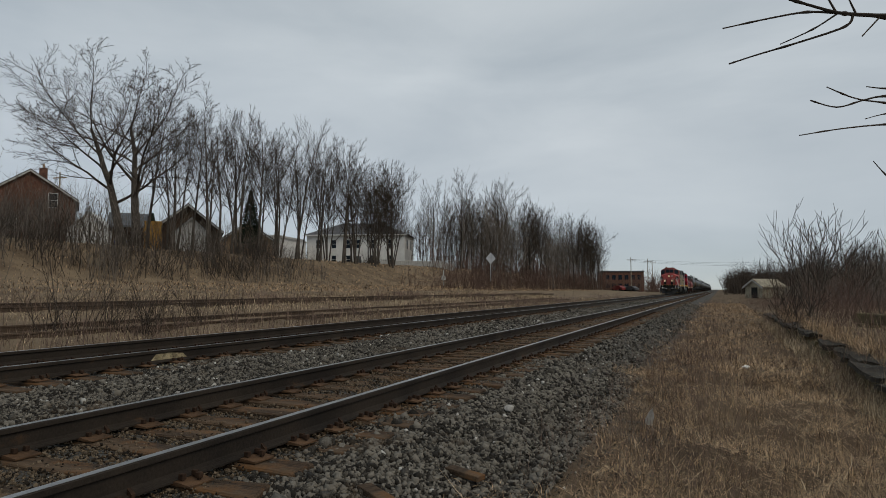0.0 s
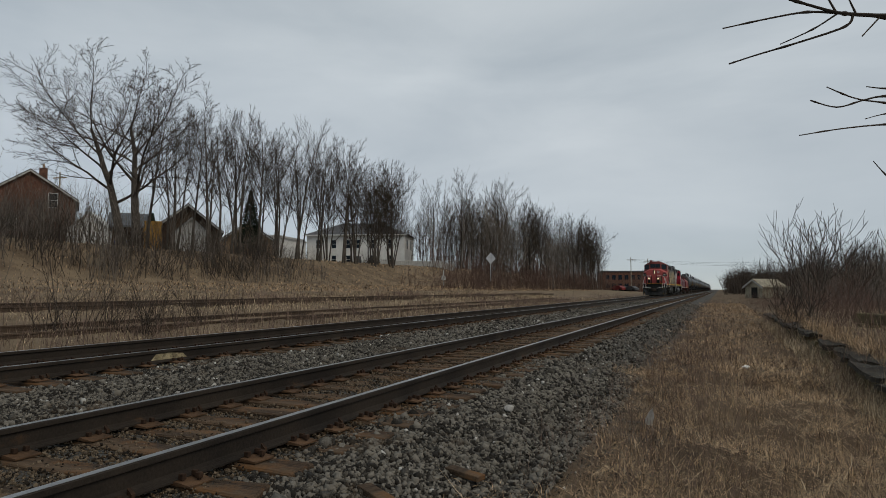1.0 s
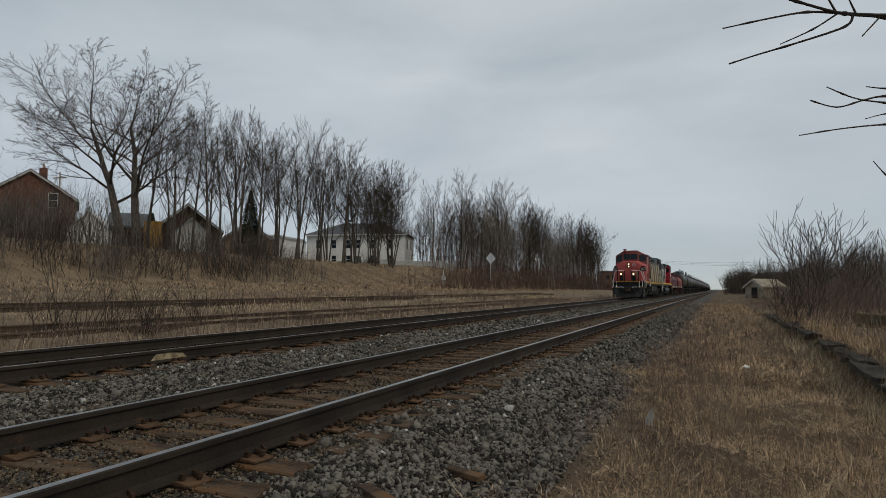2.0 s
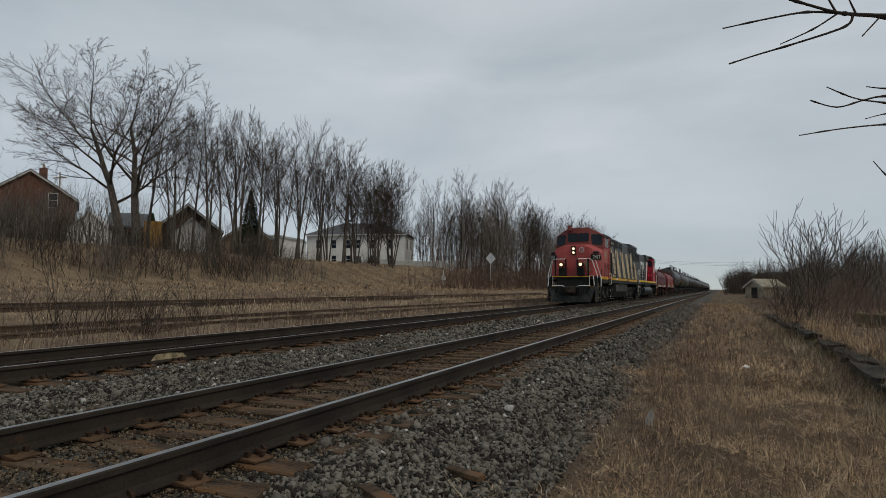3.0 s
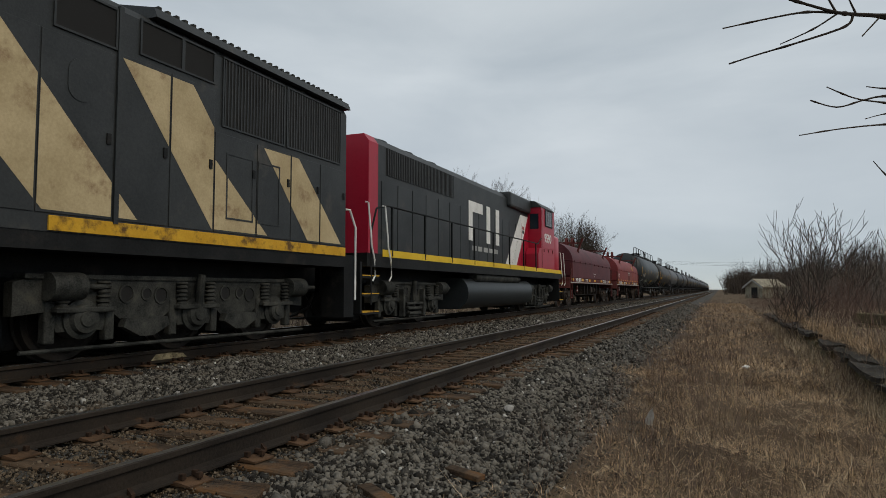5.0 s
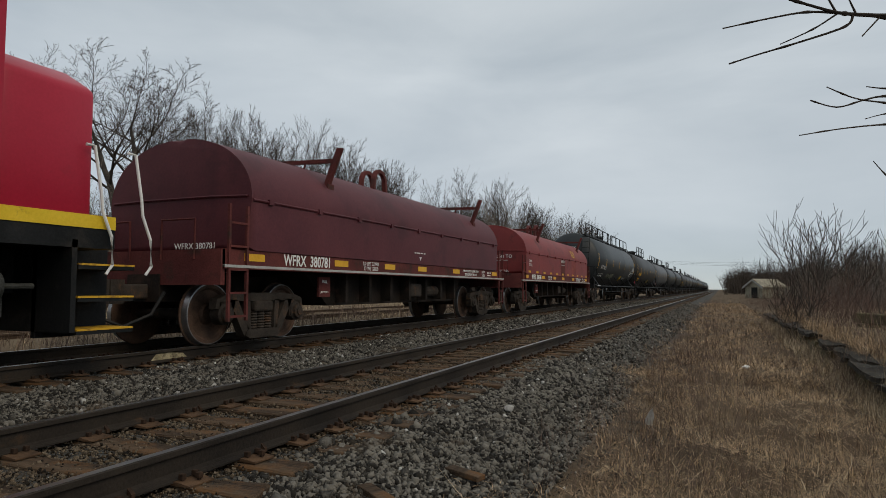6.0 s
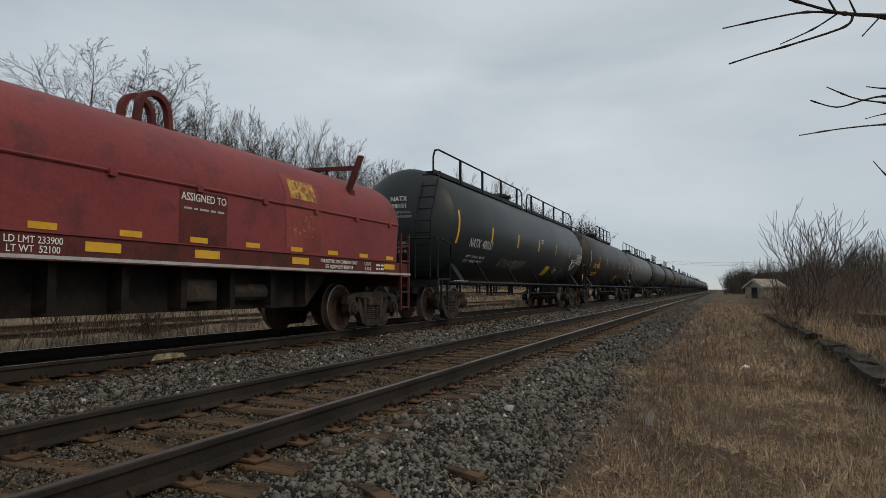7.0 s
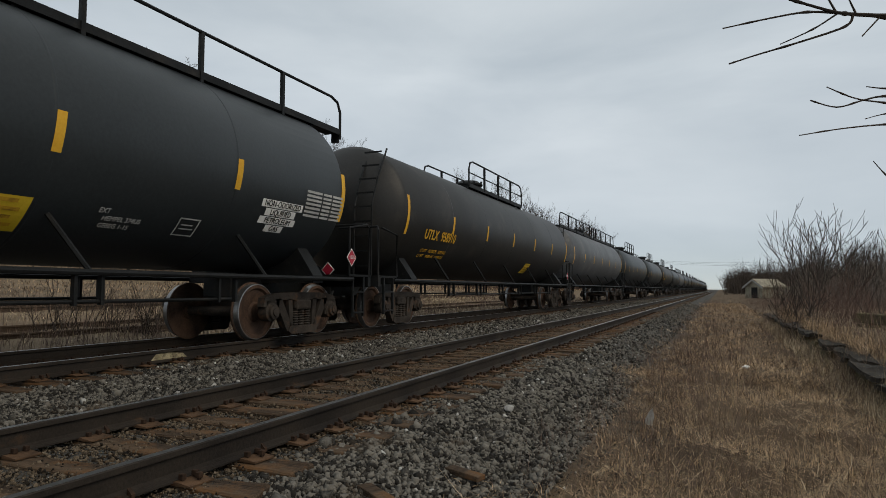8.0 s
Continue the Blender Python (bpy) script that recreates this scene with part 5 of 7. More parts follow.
        for z in (0.32, 0.64, 0.94):
            part("step_edge", box(bmesh.new(), s * 0.9, s * 1.365, -1.03 + z * 0.1, -0.25, z, z + 0.02), M["yellow"], st, "yellow step edge")
        rail_bar(car, [(s * 0.30, -1.12, 2.46), (s * 1.0, -1.12, 2.46), (s * 1.12, -1.06, 2.36), (s * 1.36, -0.95, 1.55), (s * 1.40, -0.95, 0.95), (s * 1.34, -0.95, 0.92)], 0.022, "white", "handrail", "white painted handrail")
        rail_bar(car, [(s * 1.20, -0.48, 2.38), (s * 1.32, -0.34, 1.9), (s * 1.42, -0.16, 1.45), (s * 1.42, -0.16, 0.95)], 0.022, "white", "handrail", "white painted handrail")
        rail_bar(car, [(s * 1.0, -1.34, 1.0), (s * 1.0, -1.34, 1.52), (s * 1.22, -1.34, 1.52), (s * 1.25, -1.34, 1.0)], 0.02, "white", "handrail", "white painted handrail")
        rail_bar(car, [(s * 0.35, -1.40, 0.93), (s * 0.45, -1.46, 1.0), (s * 1.05, -1.36, 1.0)], 0.018, "white", "handrail")
        for x in (0.32, 0.90):
            part("rail_post", box(bmesh.new(), s * x - 0.04, s * x + 0.04, -1.14, -1.08, 1.5, 2.48), M["steel_black"], car)
    coupler(car, 17.6, 1)
    # rear steps
    rail_bar(car, [(1.38, 17.42, 2.2), (1.42, 17.5, 2.2), (1.42, 17.7, 1.9), (1.42, 17.7, 0.6)], 0.02, "white", "handrail", "white painted handrail")
    part("rear_step", box(bmesh.new(), 0.9, 1.36, 17.42, 17.75, 0.3, 1.4), M["steel_black"], car)
    return car


def second_loco():
    """Local y runs from the tail of the long hood; its cab comes last."""
    car = thing("locomotive", "black and bright red diesel locomotive with white stripe, cab trailing", "locomotive", "locomotives of the train")
    X, W = 1.38, 0.86
    end = 16.3
    bm = bmesh.new()
    box(bm, -X, X, 0.0, end, 1.22, 1.48)
    box(bm, -0.5, 0.5, -0.4, end + 0.4, 0.75, 1.25)
    part("underframe", bm, M["steel_black"], car)
    part("sill_stripe", box(bmesh.new(), X, X + 0.012, 0.6, end, 1.43, 1.57), M["clean_yellow"], car, "clean yellow sill stripe")
    bm = bmesh.new()
    prism(bm, [(-W, 1.48), (W, 1.48), (W, 3.86), (W - 0.12, 4.02), (-W + 0.12, 4.02), (-W, 3.86)], "y", 1.35, 13.0)
    hood = part("long_hood", bm, M["loco_black"], car)
    part("hood_end", prism(bmesh.new(), [(-W, 1.48), (W, 1.48), (W, 3.86), (W - 0.12, 4.02), (-W + 0.12, 4.02), (-W, 3.86)], "y", 0.95, 1.35), M["new_red"], car, "bright red hood end")
    for i in range(14):
        y0 = 1.5 + i * 0.76
        part("hood_door", box(bmesh.new(), W - 0.01, W + 0.014, y0, y0 + 0.72, 1.62, 3.1, 0.005), M["loco_black"], hood)
    bm = bmesh.new()
    box(bm, W - 0.01, W + 0.008, 1.7, 5.6, 3.25, 3.85)
    g = part("radiator_grille", bm, M["hole"], hood)
    bm = bmesh.new()
    for i in range(44):
        y = 1.75 + i * 0.088
        box(bm, W, W + 0.02, y, y + 0.03, 3.25, 3.85)
    part("slats", bm, M["loco_black"], g)
    for y in (2.2, 3.6, 5.0):
        bm = bmesh.new()
        lathe(bm, [(4.0, 0.55), (4.14, 0.55), (4.16, 0.50), (4.16, 0.05)], 24, "z", (0, y, 0))
        part("roof_fan", bm, M["loco_black"], hood, smooth=True)
    part("exhaust", box(bmesh.new(), -0.3, 0.3, 7.4, 8.2, 4.0, 4.2, 0.02), M["truck_dark"], hood)
    bm = bmesh.new()
    box(bm, -1.0, 1.0, 10.4, 13.0, 3.60, 4.12, 0.08)
    part("blower_duct", bm, M["loco_black"], hood)
    # paint: large plain white mark, white diagonal and red to the cab
    for y0, y1, z0, z1 in ((6.7, 7.02, 2.2, 3.35), (7.02, 7.9, 3.05, 3.35), (8.25, 8.6, 2.2, 3.35), (9.15, 9.5, 2.2, 3.35)):
        part("white_mark", box(bmesh.new(), W + 0.014, W + 0.019, y0, y1, z0, z1), M["white"], hood, "large plain white painted mark")
    bm = bmesh.new()
    for i in range(5):
        box(bm, W + 0.014, W + 0.018, 7.0 + i * 0.5, 7.35 + i * 0.5, 1.92, 2.06)
    part("stencil", bm, M["dull_white"], hood)
    part("white_diagonal", prism(bmesh.new(), [(10.1, 1.55), (11.40, 1.55), (12.94, 3.48), (11.97, 3.48)], "x", W + 0.014, W + 0.019), M["white"], hood, "white diagonal stripe paint")
    part("red_field", prism(bmesh.new(), [(11.40, 1.55), (13.0, 1.55), (13.0, 3.48), (12.94, 3.48)], "x", W + 0.014, W + 0.019), M["new_red"], hood, "bright red paint")
    sign = part("access_door", box(bmesh.new(), W + 0.019, W + 0.030, 12.04, 12.50, 1.74, 3.18, 0.004), M["new_red"], hood, "red and white access door")
    part("door_paint", prism(bmesh.new(), [(12.045, 2.36), (12.495, 2.93), (12.495, 3.175), (12.045, 3.175)], "x", W + 0.029, W + 0.0315), M["white"], sign, "white diagonal paint on the door")
    part("notice", box(bmesh.new(), W + 0.0315, W + 0.034, 12.16, 12.36, 2.96, 3.08), M["cn_red"], sign, "small red notice plate")
    part("notice", box(bmesh.new(), W + 0.0315, W + 0.034, 12.16, 12.36, 2.82, 2.93), M["steel_black"], sign)
    for i in range(9):
        part("rivet", cyl(bmesh.new(), (W + 0.018, 10.95 + i * 0.09, 1.70 + i * 0.11), (W + 0.026, 10.95 + i * 0.09, 1.70 + i * 0.11), 0.018, 6), M["dull_white"], hood)
    # cab and short nose
    bm = bmesh.new()
    prism(bm, [(-X, 1.48), (X, 1.48), (X, 3.86), (X - 0.25, 4.06), (0.5, 4.16), (-0.5, 4.16), (-X + 0.25, 4.06), (-X, 3.86)], "y", 13.0, 15.05)
    cab = part("cab", bm, M["new_red"], car, "clean bright red cab")
    bm = bmesh.new()
    prism(bm, [(-X - 0.03, 3.86), (X + 0.03, 3.86), (X - 0.22, 4.08), (0.5, 4.185), (-0.5, 4.185), (-X + 0.22, 4.08)], "y", 12.96, 15.08)
    part("cab_roof", bm, M["loco_black"], cab)
    bm = bmesh.new()
    prism(bm, [(-X + 0.04, 1.48), (X - 0.04, 1.48), (X - 0.04, 2.90), (0.9, 3.16), (-0.9, 3.16), (-X + 0.04, 2.90)], "y", 15.05, 16.05)
    bmesh.ops.bevel(bm, geom=list(bm.edges), offset=0.07, segments=2, affect="EDGES", profile=0.5)
    part("nose", bm, M["new_red"], car, "clean bright red nose", smooth=True)
    part("window_recess", box(bmesh.new(), X - 0.02, X + 0.004, 13.60, 14.62, 3.22, 3.80), M["hole"], cab)
    part("window_frame", ring_hole(bmesh.new(), X, X + 0.03, 13.60, 14.62, 3.22, 3.80, 0.035), M["steel_black"], cab)
    for y0 in (13.62, 14.02, 14.32):
        pane = part("pane", box(bmesh.new(), X, X + 0.015, y0, y0 + 0.27, 3.25, 3.77), M["glass"], cab)
        part("pane_frame", ring_hole(bmesh.new(), X, X + 0.022, y0, y0 + 0.27, 3.25, 3.77, 0.016), M["galvanised"], pane)
    part("side_recess", box(bmesh.new(), X - 0.01, X + 0.006, 13.06, 13.12, 1.6, 3.75), M["dark_red"], cab)
    for yy in (13.35, 14.0, 14.7):
        part("panel_catch", box(bmesh.new(), X, X + 0.02, yy, yy + 0.05, 2.20, 2.32), M["dark_red"], cab)
    part("rear_window", box(bmesh.new(), 0.95, 1.28, 12.99, 13.01, 3.05, 3.62), M["glass"], cab)
    writing("number", "9590", 0.46, M["white"], cab, side(X + 0.008, 13.98, 2.72), 1.18, 0.014)
    for z in (2.34, 2.10):
        part("panel_seam", box(bmesh.new(), X, X + 0.012, 13.3, 15.0, z, z + 0.02), M["new_red"], cab)
    part("cab_step_box", prism(bmesh.new(), [(12.55, 1.48), (13.0, 1.48), (13.0, 2.32), (12.75, 2.32), (12.55, 2.1)], "x", 0.9, X), M["new_red"], car)
    # walkway rails
    rail_bar(car, [(X, 0.15, 0.5), (X, 0.15, 1.9), (X, 0.35, 2.35), (X, 0.8, 2.45), (X, 12.5, 2.45), (X, 13.0, 2.7)], 0.02, "steel_black")
    for i in range(8):
        y = 1.0 + i * 1.6
        part("rail_post", box(bmesh.new(), X - 0.02, X + 0.02, y - 0.02, y + 0.02, 1.45, 2.45), M["steel_black"], car)
    for y, w in ((-0.12, -1), (0.55, -1), (end + 0.12, 1), (end - 0.4, 1)):
        rail_bar(car, [(X + 0.03, y, 2.42 if w < 0 else 2.30), (X + 0.03, y + 0.10, 2.42 if w < 0 else 2.30), (X + 0.05, y + 0.18, 1.8), (X + 0.05, y + 0.20, 1.62), (X + 0.05, y + 0.32, 1.35), (X + 0.05, y + 0.34, 1.05), (X + 0.03, y + 0.28, 0.95)], 0.017, "white", "handrail", "white painted handrail")
    for y0, y1 in ((-0.25, 0.55), (end - 0.5, end + 0.35)):
        bm = bmesh.new()
        for z in (0.32, 0.66, 1.0):
            box(bm, 0.85, X, y0 + 0.08, y1 - 0.08, z, z + 0.04)
        box(bm, 0.80, 0.86, y0, y1, 0.28, 1.25)
        box(bm, -X, X, y0, y0 + 0.06, 0.35, 1.3)
        st = part("step_well", bm, M["steel_black"], car)
        for z in (0.36, 0.70, 1.04):
            part("step_edge", box(bmesh.new(), 0.9, X + 0.004, y0 + 0.08, y1 - 0.08, z, z + 0.02), M["yellow"], st)
    prof = [(0.95 + 0.41 * math.cos(radians(a)), 0.70 + 0.44 * math.sin(radians(a))) for a in range(60, -91, -15)]
    prof += [(-x, z) for x, z in prof[::-1]]
    part("fuel_tank", prism(bmesh.new(), prof, "y", 5.4, 11.75), M["tank_black"], car, "rounded dark fuel tank", smooth=True)
    part("air_reservoir", cyl(bmesh.new(), (1.18, 6.2, 1.12), (1.18, 10.4, 1.12), 0.14, 14), M["truck_dark"], car, smooth=True)
    loco_truck(car, 2.55, (-1.1, 1.1))
    loco_truck(car, 13.5, (-1.08, 1.08))
    coupler(car, -0.2, -1)
    coupler(car, end + 0.2, 1)
    return car


SIZE[0] = K
first_tank = tank_car("long black pressure tank car with full-length top walkway", 15.9, 1.43, 2.50, "tank_black", True, "NATX", "400151")
lpg_details(first_tank, 15.9, 1.43, 2.50)
brown_tank = tank_car("brown-black tank car with railed centre platform", 15.4, 1.43, 2.50, "tank_brown", False, "UTLX", "958910", "reflector")
grey_tank = tank_car("dull grey tank car with full-length top walkway", 15.4, 1.40, 2.46, "tank_grey", True)
dark_tank = tank_car("black tank car with short railed platform", 14.6, 1.40, 2.46, "tank_black", False)
TRAIN = [(lead_loco(), 0.0), (second_loco(), 18.2), (coil_car("maroon covered coil car with rounded hood", "coil_maroon", "380781", 11.05), 36.75), (coil_car("faded red covered coil car with patched hood", "coil_red", "380746", 11.15, True), 50.95), (first_tank, 65.35), (brown_tank, 83.85), (grey_tank, 101.15), (dark_tank, 118.6)]
SIZE[0] = 1.0
u = 135.4
for i in range(19):
    src, step = ((dark_tank, 16.8), (brown_tank, 17.4), (dark_tank, 16.8), (grey_tank, 17.5), (dark_tank, 16.8))[i % 5]
    TRAIN.append((copy_thing(src, Matrix.Identity(4)), u))
    u += step
FRONT = [(0.0, 111.6), (0.5, 98.6), (1.0, 85.8), (1.5, 73.0), (2.0, 60.7), (2.5, 48.6), (3.0, 36.7), (3.5, 25.07), (4.2, 9.865), (4.7, -1.0), (5.3, -14.2), (5.8, -25.2), (6.0, -29.4), (6.5, -39.8), (7.0, -50.2), (7.5, -60.7), (8.0, -71.6)]


# ---- sleepers, plates, broken stone ----
SPACING = 0.506


def sleeper_mesh(seed, length=2.6):
    rng = random.Random(seed)
    bm = bmesh.new()
    box(bm, -length / 2, length / 2, -0.115, 0.115, -0.17, 0.0)
    bmesh.ops.subdivide_edges(bm, edges=[e for e in bm.edges if abs(e.verts[0].co.x - e.verts[1].co.x) > 1], cuts=5)
    for v in bm.verts:
        v.co.y += rng.uniform(-0.012, 0.012)
        v.co.z += rng.uniform(-0.012, 0.006) if v.co.z > -0.1 else 0
        v.co.x += rng.uniform(-0.05, 0.05) if abs(v.co.x) > 1.2 else 0
    bmesh.ops.bevel(bm, geom=[e for e in bm.edges if e.is_convex and e.calc_face_angle(0) > 1], offset=0.012, segments=1, affect="EDGES")
    bmesh.ops.recalc_face_normals(bm, faces=bm.faces)
    me = bpy.data.meshes.new("sleeper")
    bm.to_mesh(me)
    bm.free()
    me.materials.append(M["tie"])
    return me


def plate_mesh():
    bm = bmesh.new()
    prism(bm, [(-0.20, 0.0), (0.20, 0.0), (0.20, 0.010), (0.09, 0.022), (-0.09, 0.022), (-0.20, 0.010)], "y", -0.095, 0.095)
    me = bpy.data.meshes.new("tie_plate")
    bmesh.ops.recalc_face_normals(bm, faces=bm.faces)
    bm.to_mesh(me)
    bm.free()
    me.materials.append(M["tie_plate"])
    return me


def spike_mesh():
    bm = bmesh.new()
    for x, y in ((0.095, 0.05), (0.095, -0.05), (-0.095, 0.03), (-0.095, -0.055), (0.155, 0.02)):
        box(bm, x - 0.018, x + 0.018, y - 0.016, y + 0.016, 0.015, 0.05, 0.005)
        box(bm, x - 0.009, x + 0.009, y - 0.009, y + 0.009, -0.01, 0.02)
    bmesh.ops.recalc_face_normals(bm, faces=bm.faces)
    me = bpy.data.meshes.new("spikes")
    bm.to_mesh(me)
    bm.free()
    me.materials.append(M["spike"])
    return me


def anchor_mesh():
    bm = bmesh.new()
    prism(bm, [(-0.085, -0.006), (0.085, -0.006), (0.085, 0.02), (0.05, 0.05), (0.05, 0.012), (-0.05, 0.012), (-0.05, 0.04), (-0.085, 0.02)], "y", -0.012, 0.012)
    bmesh.ops.recalc_face_normals(bm, faces=bm.faces)
    me = bpy.data.meshes.new("rail_anchor")
    bm.to_mesh(me)
    bm.free()
    me.materials.append(M["spike"])
    return me


def lay_sleepers():
    logs = [sleeper_mesh(i) for i in range(6)]
    plate, spikes, anchor = plate_mesh(), spike_mesh(), anchor_mesh()
    rng = random.Random(3)
    for tr, cx, cz, start, count in ((near_track, TRACK, -0.19, 0.478, 120), (far_track, MAIN, MAIN_Z - 0.19, 1.1, 70)):
        for i in range(count):
            y = start + i * SPACING + rng.uniform(-0.055, 0.055)
            log = new("sleeper", logs[rng.randrange(6)])
            log.parent = tr
            log.matrix_basis = pose(cx + rng.uniform(-0.09, 0.07), y, cz + rng.uniform(-0.014, 0.003), 0, 0, rng.uniform(-2.6, 2.6) + (180 if rng.random() < 0.5 else 0))
            if i > 64:
                continue
            for s in (-0.754, 0.754):
                p = new("tie_plate", plate)
                p.parent = tr
                p.matrix_basis = pose(cx + s, y, cz + 0.003, 0, 0, rng.uniform(-1.5, 1.5) + (0 if s > 0 else 180))
                q = new("spikes", spikes)
                q.parent = p
                q.matrix_basis = pose(0, 0, rng.uniform(0, 0.012), 0, 0, 0)
                if i % 2 == 0 and i < 40:
                    a = new("rail_anchor", anchor)
                    a.parent = tr
                    a.matrix_basis = pose(cx + s, y + 0.15, cz + 0.02)
    verts, faces = [], []
    for cx, cz, y0 in ((TRACK, -0.19, 0.478 + 120 * SPACING), (MAIN, MAIN_Z - 0.19, 1.1 + 70 * SPACING)):
        for i in range(420):
            y = y0 + i * SPACING
            k = len(verts)
            verts += [(cx + a * 1.3, y + b * 0.115, cz + c) for c in (-0.15, 0.0) for a, b in ((-1, -1), (1, -1), (1, 1), (-1, 1))]
            faces += [(k + 4, k + 5, k + 6, k + 7), (k, k + 1, k + 5, k + 4), (k + 1, k + 2, k + 6, k + 5), (k + 2, k + 3, k + 7, k + 6), (k + 3, k, k + 4, k + 7)]
    tagged(quads("far_sleepers", verts, faces, M["tie"]), "weathered wooden sleepers running into the distance", "sleepers", kind="stuff")


lay_sleepers()


def ground_many(xs, ys):
    return np.array([ground_z(float(a), float(b)) for a, b in zip(xs, ys)])


CUBE = np.array([(-1, -1, -1), (1, -1, -1), (1, 1, -1), (-1, 1, -1), (-1, -1, 1), (1, -1, 1), (1, 1, 1), (-1, 1, 1)], float)
CUBE_F = np.array([(0, 3, 2, 1), (4, 5, 6, 7), (0, 1, 5, 4), (1, 2, 6, 5), (2, 3, 7, 6), (3, 0, 4, 7)])


OCTA = np.array([(1, 0, 0), (-1, 0, 0), (0, 1, 0), (0, -1, 0), (0, 0, 1), (0, 0, -1)], float)
OCTA_F = np.array([(0, 2, 4), (2, 1, 4), (1, 3, 4), (3, 0, 4), (2, 0, 5), (1, 2, 5), (3, 1, 5), (0, 3, 5)])


def stones(name, n, x0, x1, y0, y1, size, material, label, seed, fall=1.0, lift=0.3, heap=None, block=True):
    rng = np.random.default_rng(seed)
    x = rng.uniform(x0, x1, n)
    y = y0 + (y1 - y0) * rng.random(n) ** fall
    z = ground_many(x, y)
    s = size * rng.lognormal(0, 0.35, n) * (1 + 0.012 * np.maximum(0, y - 6))
    z = z + s * lift + (heap(x, y) if heap else 0)
    body, body_f = (CUBE, CUBE_F) if block else (OCTA * 1.35, OCTA_F)
    k = len(body)
    corners = body[None] * rng.uniform(0.45, 1.0, (n, k, 3)) + rng.uniform(-0.2, 0.2, (n, k, 3))
    corners = corners * s[:, None, None] * rng.uniform(0.55, 1.2, (n, 1, 3))
    q = rng.normal(size=(n, 4))
    q /= np.linalg.norm(q, axis=1)[:, None]
    w, a, b, c = q.T
    rot = np.stack([np.stack([1 - 2 * (b * b + c * c), 2 * (a * b - c * w), 2 * (a * c + b * w)], 1), np.stack([2 * (a * b + c * w), 1 - 2 * (a * a + c * c), 2 * (b * c - a * w)], 1), np.stack([2 * (a * c - b * w), 2 * (b * c + a * w), 1 - 2 * (a * a + b * b)], 1)], 1)
    v = np.einsum("nij,nkj->nki", rot, corners) + np.stack([x, y, z], 1)[:, None]
    f = body_f[None] + (np.arange(n) * k)[:, None, None]
    return tagged(mesh_object(name, raw_mesh(name, v.reshape(-1, 3), f.reshape(-1, body_f.shape[1])), material), label, "ballast stones", kind="stuff")


stones("ballast", 34000, -2.75, -1.15, 2.2, 11, 0.0140, M["stone"], "grey crushed stone ballast of the track shoulder", 1, 1.35)
stones("ballast", 16000, -2.75, -1.3, 10, 60, 0.019, M["stone"], "grey crushed stone ballast of the track shoulder", 61, 1.6, 0.3, None, False)
stones("ballast", 30000, -5.15, -2.45, 1.2, 12, 0.0130, M["brown_stone"], "brown-grey crushed stone ballast between sleepers", 2, 1.4, 0.3, None, False)
stones("ballast", 9000, -5.15, -2.5, 12, 50, 0.018, M["brown_stone"], "brown-grey crushed stone ballast between sleepers", 62, 1.5, 0.3, None, False)
stones("ballast", 38000, -7.2, -5.0, 2.6, 14, 0.0155, M["stone"], "grey crushed stone ballast between the two tracks", 3, 1.3, 0.3, None, False)
stones("ballast", 20000, -7.2, -5.0, 13, 70, 0.022, M["stone"], "grey crushed stone ballast between the two tracks", 63, 1.6, 0.3, None, False)
stones("ballast", 8000, -10.2, -7.3, 3.5, 30, 0.018, M["stone"], "grey crushed stone ballast under the far rails", 4, 1.3, 0.3, None, False)
stones("gravel", 22000, -2.0, -0.5, 2.2, 14, 0.0065, M["stone"], "fine dark gravel spilled beside the ballast", 5, 1.5, 0.3, None, False)
stones("ballast", 9000, -5.05, -2.6, 1.2, 13, 0.0085, M["brown_stone"], "loose stones lying on the sleepers", 10, 1.5, 0.4, lambda x, y: 0.028, False)
stones("pale_stones", 240, -2.5, -1.0, 2.6, 18, 0.0135, M["pale_stone"], "scattered pale limestone pieces among the ballast", 6, 1.3, 0.8)
stones("pale_stones", 330, -7.1, -5.1, 3.5, 30, 0.0155, M["pale_stone"], "scattered pale limestone pieces among the ballast", 7, 1.3, 0.8)
stones("pale_stones", 70, -4.9, -3.1, 2.0, 14, 0.009, M["pale_stone"], "scattered pale limestone pieces between the rails", 9, 1.3, 0.8)
stones("spilled_grain", 260, -7.22, -6.98, 6.8, 7.7, 0.006, M["pale_tan"], "pale spilled grain beside the rail", 8, 1.0, 0.6)
# Thin pale tan plate on the rail web, coloured like the spilled grain.
paint = bmesh.new()
prism(paint, [(6.84, MAIN_Z - 0.138), (7.05, MAIN_Z - 0.146), (7.50, MAIN_Z - 0.140), (7.42, MAIN_Z - 0.075), (7.15, MAIN_Z - 0.048), (6.92, MAIN_Z - 0.055)], "x", MAIN + 0.754 + 0.006, MAIN + 0.754 + 0.014)
part("rail_pale_mark", paint, M["pale_tan"], far_track, "pale tan patch on the rail web")


